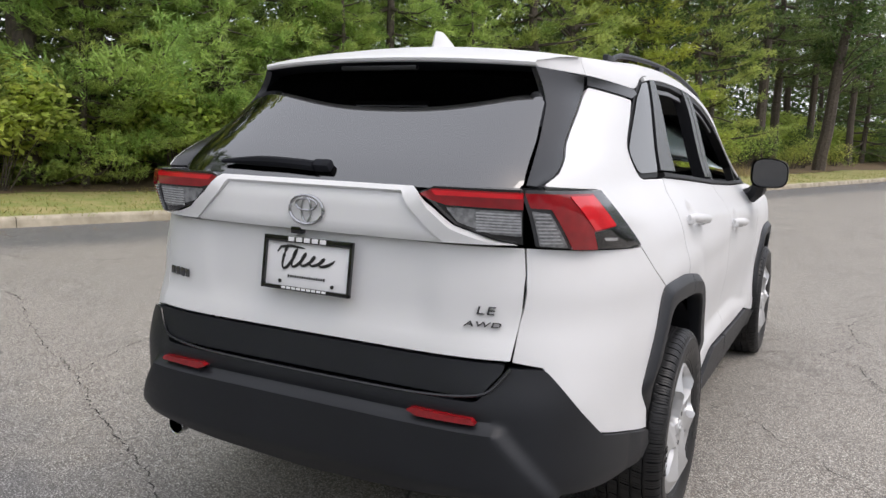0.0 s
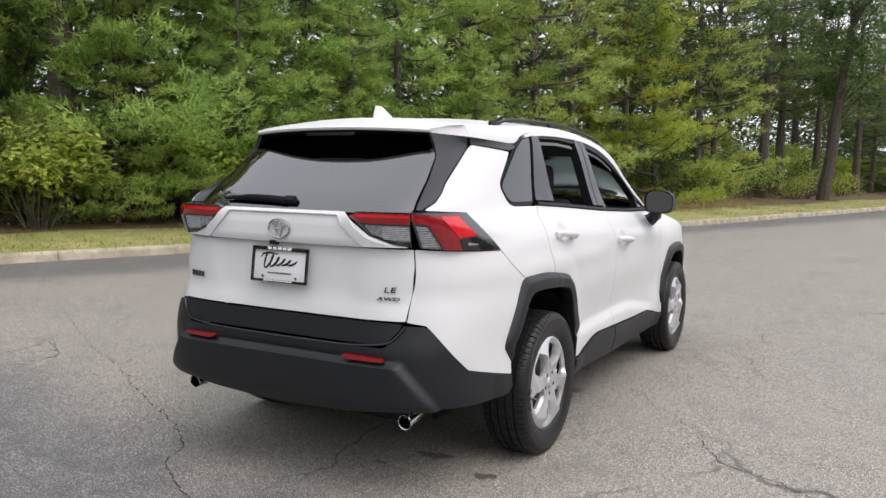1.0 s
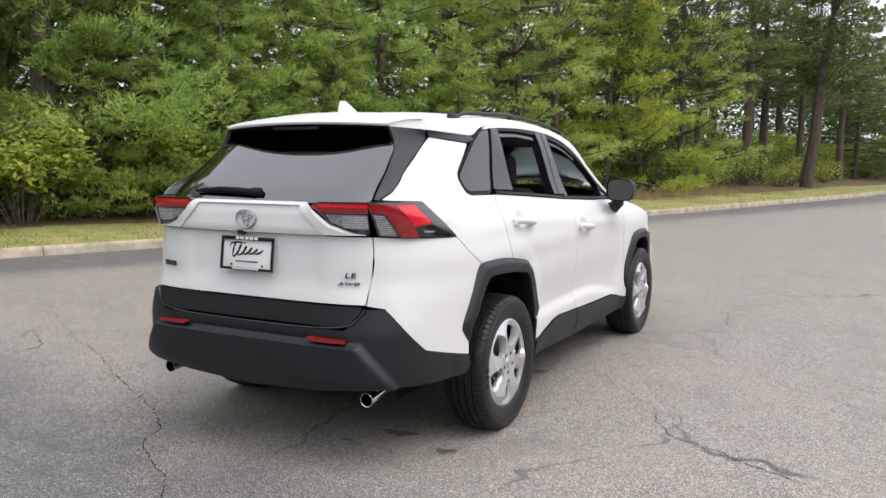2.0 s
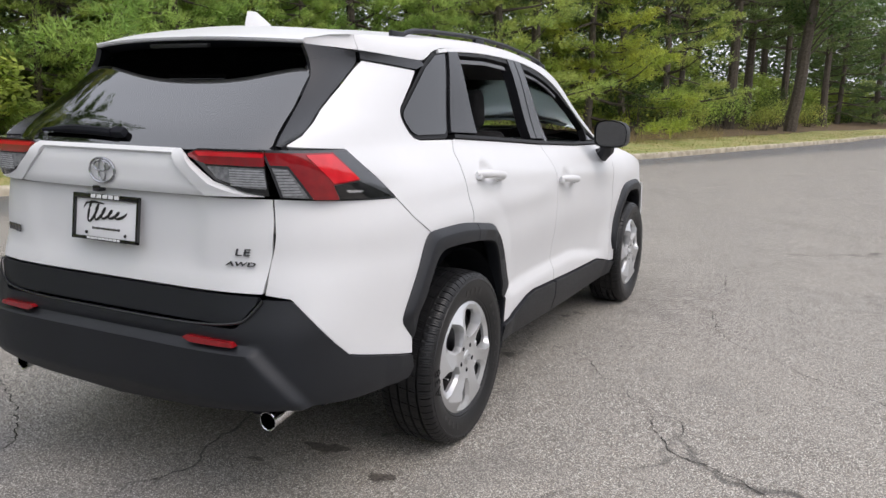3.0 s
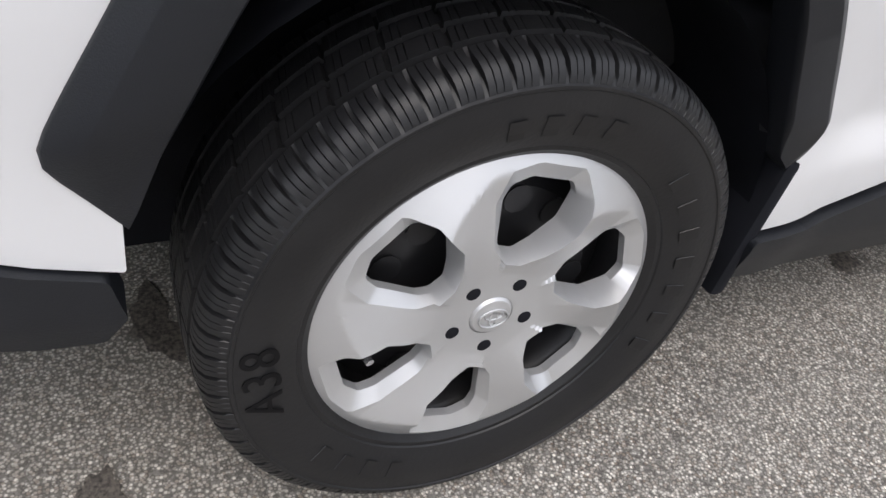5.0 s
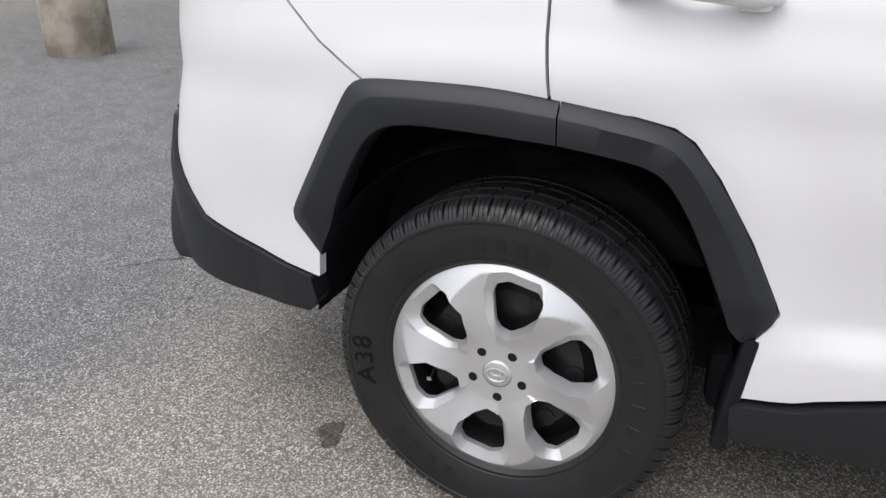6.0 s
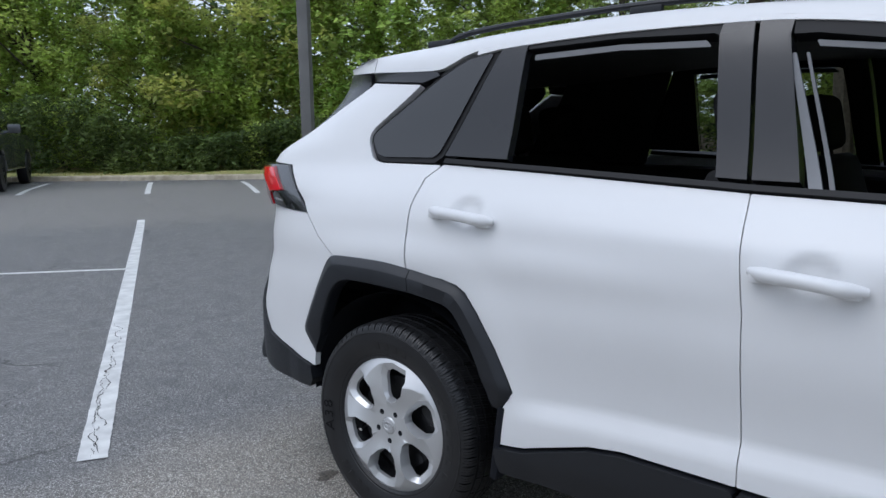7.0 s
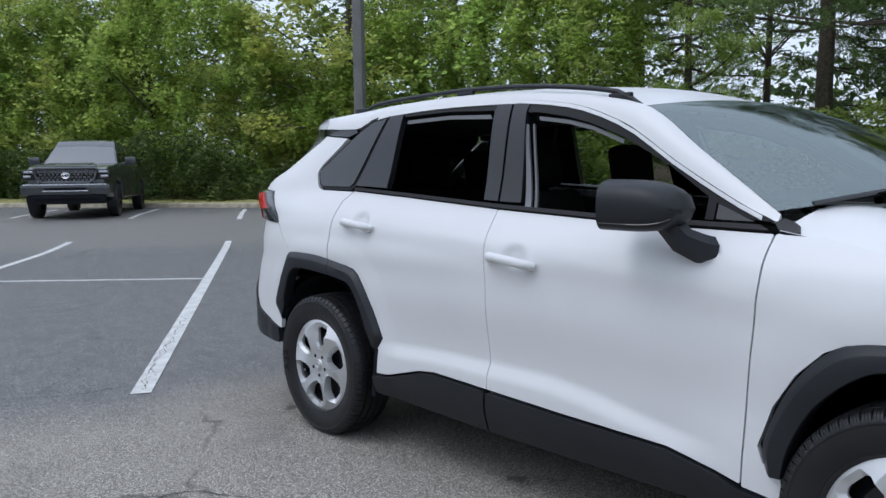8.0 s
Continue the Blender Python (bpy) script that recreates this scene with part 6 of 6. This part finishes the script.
def limb(bm, p0, p1, r0, r1, bend, rng, n=5, sides=6):
    pts, rad = [], []
    for i in range(n + 1):
        t = i / n
        p = p0 + (p1 - p0) * t
        p = p + Vector((0, 0, bend * math.sin(math.pi * t))) + Vector(rng.normal(size=3)) * 0.03 * (0 < t < 1)
        pts.append(p)
        rad.append(r0 + (r1 - r0) * t)
    tube(bm, pts, rad, sides)
    return pts


def pine_tree(seed, height, reach, base, label, material=PINE, dens=1.0):
    rng = np.random.default_rng(seed)
    tree = tagged(new("pine_tree"), label, "tree", "trees round the car park")
    bm = bmesh.new()
    top = Vector((rng.normal() * .25, rng.normal() * .25, height))
    limb(bm, Vector((0, 0, -.3)), top, 0.19 * height / 11, 0.03, 0, rng, 10, 9)
    cs, os = [], []
    z = base
    while z < height - 0.3:
        f = 1 - (z - base * 0.5) / (height - base * 0.5)
        k = 4 + int(rng.integers(0, 3))
        a0 = rng.uniform(0, 6.28)
        for j in range(k):
            ang = a0 + 6.283 * j / k + rng.normal() * .25
            L = reach * (0.25 + 0.75 * f ** 0.75) * rng.uniform(0.5, 1.2)
            root = top * (z / height)
            root.z = z
            rise = rng.uniform(-.22, .34) * L
            tip = root + Vector((math.cos(ang) * L, math.sin(ang) * L, rise))
            pts = limb(bm, root, tip, 0.025 + 0.012 * L, 0.008, -0.06 * L, rng, 4, 5)
            # soft plumes along the bough, thick at its end, with gaps between them
            side = np.array([-math.sin(ang), math.cos(ang), 0])
            ahead = np.array([math.cos(ang), math.sin(ang), 0.10])
            for q in range(max(3, int(round((2.1 * L + 1.3) * dens * (1 if z < 7.5 else 0.55))))):
                t = 1 - 0.74 * rng.uniform(0, 1) ** 1.2 if q else 1.0
                lat = rng.normal() * 0.20 * L * (1.25 - t) * 1.6
                c0 = np.array(root) + (np.array(tip) - np.array(root)) * t + side * lat
                c0[2] += 0.05 - 0.06 * L * math.sin(math.pi * t) + rng.normal() * 0.05
                fan = ahead + side * np.clip(lat * 1.1 + rng.normal() * .25, -.8, .8)
                fan /= np.linalg.norm(fan)
                m = int(rng.uniform(24, 40))
                along_, across_ = rng.uniform(-.5, 1, m), rng.normal(size=m)
                size = rng.uniform(.36, .72) * (0.75 + 0.12 * L)
                c = c0[None] + fan[None] * (along_ * size)[:, None] + np.cross(fan, [0, 0, 1])[None] * (across_ * size * .30 * (1.15 - along_ * .6))[:, None]
                c[:, 2] += rng.normal(size=m) * size * 0.13 + 0.10 * size * (along_ - across_ ** 2 * .3)
                o = np.tile(fan, (m, 1)) + np.cross(fan, [0, 0, 1])[None] * (np.sign(across_) * 0.5)[:, None]
                cs.append(c)
                os.append(o)
        z += rng.uniform(0.50, 0.80) * (1 + 0.2 * (height > 12))
    part("trunk", bm, BARK, tree, "grey-brown bark")
    v = needles(np.concatenate(cs), np.concatenate(os), rng, 5, 0.17, 0.017)
    mesh_part("crown", cloud_mesh("crown", v, 3), material, tree, "soft green needles in flat layers", False)
    return tree


def leafy_tree(seed, height, reach, base, label, material=LEAF, clumps=64, per=120, size=0.20, thick=0.16):
    rng = np.random.default_rng(seed)
    tree = tagged(new("leafy_tree"), label, "tree", "trees round the car park")
    bm = bmesh.new()
    fork = Vector((rng.normal() * .3, rng.normal() * .3, height * 0.62))
    limb(bm, Vector((0, 0, -.3)), fork, thick, thick * 0.55, 0, rng, 8, 9)
    cs = []
    for k in range(clumps):
        t = rng.uniform(0, 1)
        z = base + (height - base) * t
        prof = math.sin(math.pi * min(1, 0.18 + 0.80 * t)) ** 0.6
        ang, rr = rng.uniform(0, 6.283), reach * prof * rng.uniform(0.35, 1.08)
        c = Vector((math.cos(ang) * rr, math.sin(ang) * rr, z))
        if k % 3 == 0:
            root = fork * min(1, max(0.25, (z - 0.8) / height / 0.62 * 0.8))
            limb(bm, root, c, 0.045, 0.010, 0.15, rng, 4, 5)
        m = int(per * rng.uniform(0.6, 1.4))
        u = unit(rng, m) * (rng.uniform(0.25, 1, (m, 1)) ** 0.5)
        s = rng.uniform(0.45, 0.95) * (0.55 + 0.15 * reach)
        u *= np.array([s, s, s * 0.62])
        cs.append(u + np.array(c))
    part("trunk", bm, BARK, tree, "grey-brown bark")
    v = leaves(np.concatenate(cs), rng, size)
    mesh_part("crown", cloud_mesh("crown", v, 4), material, tree, "uneven crown of green leaves", False)
    return tree


def shrub(seed, height, reach, label, material=LEAF, per=1500, size=0.10):
    rng = np.random.default_rng(seed)
    bush = tagged(new("shrub"), label, "shrub", "shrubs at the wood's edge")
    bm = bmesh.new()
    cs = []
    for k in range(14):
        ang, rr = rng.uniform(0, 6.283), reach * rng.uniform(.2, 1)
        c = Vector((math.cos(ang) * rr, math.sin(ang) * rr, height * rng.uniform(.35, .9)))
        limb(bm, Vector((c.x * .2, c.y * .2, -.1)), c, 0.018, 0.005, 0.1, rng, 4, 5)
        m = per // 14
        u = unit(rng, m) * rng.uniform(0.2, 1, (m, 1)) ** 0.5 * np.array([.45, .45, .38]) * (0.6 + 0.5 * reach)
        cs.append(u + np.array(c))
    part("stem", bm, BARK, bush)
    pts = np.concatenate(cs)
    pts[:, 2] = np.maximum(pts[:, 2], 0.05)
    mesh_part("foliage", cloud_mesh("foliage", leaves(pts, rng, size), 4), material, bush, "", False)
    return bush


P1 = pine_tree(11, 10.5, 3.3, 0.5, "full green pine with boughs down to the ground")
P2 = pine_tree(12, 12.5, 3.6, 1.6, "tall green pine with layered soft boughs", PINE, 0.75)
P3 = pine_tree(13, 9.0, 3.0, 0.6, "yellowing pine with drooping layered boughs", PINE_Y)
P4 = pine_tree(14, 15.0, 3.6, 4.5, "tall pine with a bare lower trunk and gaps", PINE_SHADE, 0.7)
P5 = pine_tree(15, 12.0, 3.6, 1.0, "pine deeper in the wood with shade coloured into its needles", PINE_SHADE, 0.7)
D1 = leafy_tree(21, 10.0, 2.9, 0.8, "leafy green tree at the wood's edge", LEAF, 100, 120)
D2 = leafy_tree(22, 11.5, 3.0, 1.2, "yellow-green leafy tree with a loose crown", LEAF_Y, 100, 120)
D3 = leafy_tree(23, 13.5, 3.2, 4.0, "tall thin-crowned tree with sky showing through", LEAF_D, 90, 120, 0.13)
D4 = leafy_tree(24, 9.0, 2.8, 0.3, "tree hung with green vines down to the ground", LEAF, 110, 130, 0.18)
S1 = shrub(31, 1.5, 1.0, "low green shrub under the trees", LEAF)
S2 = shrub(32, 2.0, 1.2, "bushy dark green shrub under the trees", LEAF_D)
S3 = shrub(33, 1.2, 0.9, "yellow-green shrub by the verge", LEAF_Y)
S4 = shrub(34, 3.0, 1.3, "tall bright broad-leaved shrub at the wood's edge", LEAF, 2600, 0.18)
USED = set()
rnd = random.Random(5)


def plant(ob, x, y, z, s=1.0, turn=None):
    """The first planting moves the tree itself; later ones are copies."""
    m = pose(x, y, z, 0, 0, rnd.uniform(0, 360) if turn is None else turn)
    if ob.name in USED:
        o = copy_thing(ob, m)
    else:
        USED.add(ob.name)
        ob.matrix_basis = m
        o = ob
    o.scale = (s, s, s * rnd.uniform(0.94, 1.08))
    return o


def stature(x, y):
    """The tree line stands lower along one old clearing behind the far stalls."""
    off = (x + 8.9) * -.838 + (y + 17.3) * .545
    return 1 - 0.45 * math.exp(-(off / 1.7) ** 2) * (y < -12)


def near_index(y_from, y_to):
    return [i for i, p in enumerate(LINE) if y_from <= p.y <= y_to]


def row(y0, y1, d, spacing, kinds, jitter=0.9, s0=0.85, s1=1.15):
    acc = 1e9
    idx = near_index(y0, y1)
    for a, i in zip([idx[0]] + idx, idx):
        acc += (LINE[i] - LINE[a]).length
        if acc >= spacing:
            acc = rnd.uniform(-.8, .8)
            q = beside(i, d + rnd.uniform(-jitter, jitter))
            if (q.xy - Vector((-11.0, 5.2))).length < 2.9 and S1 not in kinds:
                continue                # a broken tree left a gap before the thick trunk
            plant(rnd.choice(kinds), q.x + rnd.uniform(-.5, .5), q.y + rnd.uniform(-.5, .5), q.z - 0.05, rnd.uniform(s0, s1) * stature(q.x, q.y))


# two trunks that stand out
BIG = leafy_tree(25, 12.0, 3.4, 5.0, "tall tree with a thick bare trunk at the wood's edge", LEAF_Y, 70, 120, 0.20, 0.29)
plant(BIG, -12.0, 6.36, 0.35, 1.0, 40)
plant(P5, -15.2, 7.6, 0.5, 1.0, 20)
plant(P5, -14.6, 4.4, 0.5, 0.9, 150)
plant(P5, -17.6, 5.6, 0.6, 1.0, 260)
LEAN = leafy_tree(26, 13.0, 3.4, 5.0, "tall vine-hung tree with a leaning trunk", LEAF_D, 70, 120, 0.20, 0.32)
plant(LEAN, -.3, 39.5, 0.3, 1.0, 10)
LEAN.matrix_basis = pose(-.3, 39.5, 0.25, 0, 10, 0)
# along the near kerb: pines with shrubs at their feet
row(-1, 13, 6.2, 2.5, [P1, P1, D1, P1])
row(13, 30, 6.0, 2.7, [P1, P3, P2, D3])
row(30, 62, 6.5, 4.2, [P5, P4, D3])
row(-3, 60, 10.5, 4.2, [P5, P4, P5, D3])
row(-1, 45, 4.8, 2.0, [S1, S2, S3], 0.5)
plant(S4, -11.2, 5.3, 0.25, 0.82, 30)
plant(S4, -10.6, 8.6, 0.25, 0.8, 110)
for x, y, k in ((-11.2, 7.0, .5), (-10.2, 9.6, .55), (-9.0, 12.2, .5), (-12.6, 2.6, .5), (-7.4, 15.6, .45)):
    plant(P1, x, y, 0.22, k)
# behind the far stalls: leafy trees, vines, a few tall thin ones
row(-42, -10, 4.8, 3.4, [D4, D2, D1, D4], 0.6)
row(-10, -1.5, 5.5, 3.0, [P4, P1, D3])
row(-12, -1, 9, 2.6, [P4, P5, D3, P5])
row(-12, 0, 13, 3.0, [P5, D3])
row(-40, -12, 2.8, 2.4, [S2, S1, S3], 0.4)


def thicket(y0, y1, d0, top, count, material, size, label, seed):
    """A tangle of leaves and vines that hangs over the wood's edge."""
    rng = np.random.default_rng(seed)
    idx = near_index(y0, y1)
    pts = []
    while len(pts) < count:
        i = idx[int(rng.integers(0, len(idx)))]
        p = LINE[i]
        h = top * (0.72 + 0.45 * noise.noise((p.x * .22, p.y * .22, 3.1))) * stature(p.x, p.y)
        z = h * rng.uniform(0, 1) ** 0.9
        lump = noise.noise((p.x * .55, p.y * .55, z * .6)) + 0.6 * noise.noise((p.x * 1.5, p.y * 1.5, z * 1.3))
        if lump < -0.55:
            continue
        b = beside(i, d0 + 0.5 - 1.0 * lump - 0.10 * z + abs(rng.normal()) * 0.45)
        pts.append((b.x + rng.uniform(-.4, .4), b.y + rng.uniform(-.4, .4), b.z + z))
    o = mesh_part("undergrowth", cloud_mesh("undergrowth", slips(np.array(pts), rng, size), 3), material, None, "", False)
    tagged(o, label, "undergrowth", kind="stuff")


thicket(-42, -9, 3.2, 9.5, 190000, LEAF, 0.145, "vines and leafy undergrowth hanging over the wood's edge", 1)
thicket(-42, -9, 3.4, 11.5, 90000, LEAF_Y, 0.15, "yellow-green vines trailing from the trees", 2)
thicket(-9, 60, 7.4, 3.6, 80000, LEAF, 0.15, "green undergrowth between the trunks", 3)
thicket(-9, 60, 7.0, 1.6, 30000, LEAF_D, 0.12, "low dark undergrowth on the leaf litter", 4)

# Darker leaves put the shade at the wood's foot into the colour.
thicket(-42, -9, 1.2, 2.4, 55000, LEAF_D, 0.13, "low undergrowth close behind the kerb, coloured dark as in shade", 5)

# the woods beyond, too far to tell tree from tree
rng = np.random.default_rng(77)
pts = []
for i in range(0, len(LINE), 1):
    for k in range(560):
        d = rng.uniform(14, 28)
        b = beside(i, d)
        pts.append((b.x + rng.normal() * .8, b.y + rng.normal() * .8, b.z + (4.5 if -11 < LINE[i].y < 4 else 11.5) * stature(b.x, b.y) * rng.uniform(0, 1) ** 1.1))
# The shade inside these woods is carried by the dark leaf colour.
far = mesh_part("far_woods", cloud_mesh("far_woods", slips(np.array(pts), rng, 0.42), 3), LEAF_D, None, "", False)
tagged(far, "woods beyond the first trees, coloured dark for the shade in them", "woods", kind="stuff")
# Unseen tree line, added so that mirrors and glass reflect dark woods.
pts = []
for k in range(30000):
    a = rng.uniform(-1.66, 1.20)
    r = rng.uniform(70, 84)
    pts.append((r * math.cos(a), r * math.sin(a), 15 * rng.uniform(0, 1) ** 1.2))
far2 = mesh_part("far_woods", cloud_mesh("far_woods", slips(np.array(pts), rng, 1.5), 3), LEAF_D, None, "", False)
tagged(far2, "unseen tree line added across the car park for reflections", "woods", kind="stuff")

# grass blades on the verge
cs = []
for i in range(len(LINE)):
    p = LINE[i]
    if p.length > 45:
        continue
    dens = int(620 * min(1.0, (14 / max(10, p.length)) ** 1.0))
    for k in range(dens):
        d = 0.18 + 3.1 * rng.uniform(0, 1) ** 1.1
        b = beside(i, d)
        cs.append((b.x + rng.uniform(-.4, .4), b.y + rng.uniform(-.4, .4), b.z - 0.01))
cs = np.array(cs)
n = len(cs)
lean = rng.normal(size=(n, 3)) * np.array([.035, .035, 0])
hgt = rng.uniform(.025, .075, (n, 1))
sd = unit(rng, n) * np.array([1, 1, 0])
v = np.stack([cs - sd * .008, cs + sd * .008, cs + lean + hgt * np.array([0, 0, 1])], axis=1).reshape(-1, 3)
gr = mesh_part("grass", cloud_mesh("grass", v, 3), BLADE, None, "", False)
tagged(gr, "short green and straw-coloured grass on the verge", "grass", kind="stuff")

# tall dry grass at the foot of the pines
cs = []
for i in near_index(11, 30):
    for k in range(300):
        b = beside(i, 2.3 + 2.4 * rng.uniform(0, 1))
        if noise.noise((b.x * .8, b.y * .8, 5)) > -0.05:
            cs.append((b.x + rng.uniform(-.4, .4), b.y + rng.uniform(-.4, .4), b.z - 0.01))
cs = np.array(cs)
n = len(cs)
lean = rng.normal(size=(n, 3)) * np.array([.14, .14, 0])
hgt = rng.uniform(.15, .55, (n, 1))
sd = unit(rng, n) * np.array([1, 1, 0])
v = np.stack([cs - sd * .007, cs + sd * .007, cs + lean + hgt * np.array([0, 0, 1])], axis=1).reshape(-1, 3)
dry = mesh_part("dry_grass", cloud_mesh("dry_grass", v, 3), STRAW, None, "", False)
tagged(dry, "tall straw-coloured dry grass below the pines", "grass", kind="stuff")

# fallen leaves along the kerbs
cs = []
for i in range(len(LINE)):
    p = LINE[i]
    if p.length > 45:
        continue
    for k in range(90 if 12 < p.y < 40 else 22):
        b = LINE[i] - OUT[i] * (abs(rng.normal()) * (1.1 if p.y > 10 else 0.5) + 0.05) + Vector((rng.uniform(-.4, .4), rng.uniform(-.4, .4)))
        cs.append((b.x, b.y, ground_z(b.x, b.y) + 0.012))
    for k in range(34):
        b = beside(i, rng.uniform(.2, 4.8))
        cs.append((b.x + rng.uniform(-.4, .4), b.y + rng.uniform(-.4, .4), b.z + 0.02))
cs = np.array(cs)
n = len(cs)
d = unit(rng, n) * np.array([1, 1, .15])
s = np.cross(d, np.array([0, 0, 1.0]))
ln = rng.uniform(.03, .075, (n, 1))
v = np.stack([cs, cs + d * ln * .5 + s * ln * .35, cs + d * ln, cs + d * ln * .5 - s * ln * .35], axis=1).reshape(-1, 3)
fl = mesh_part("fallen_leaves", cloud_mesh("fallen_leaves", v, 4), DRYLEAF, None, "", False)
tagged(fl, "brown and orange fallen leaves along the kerb", "leaves", kind="stuff")
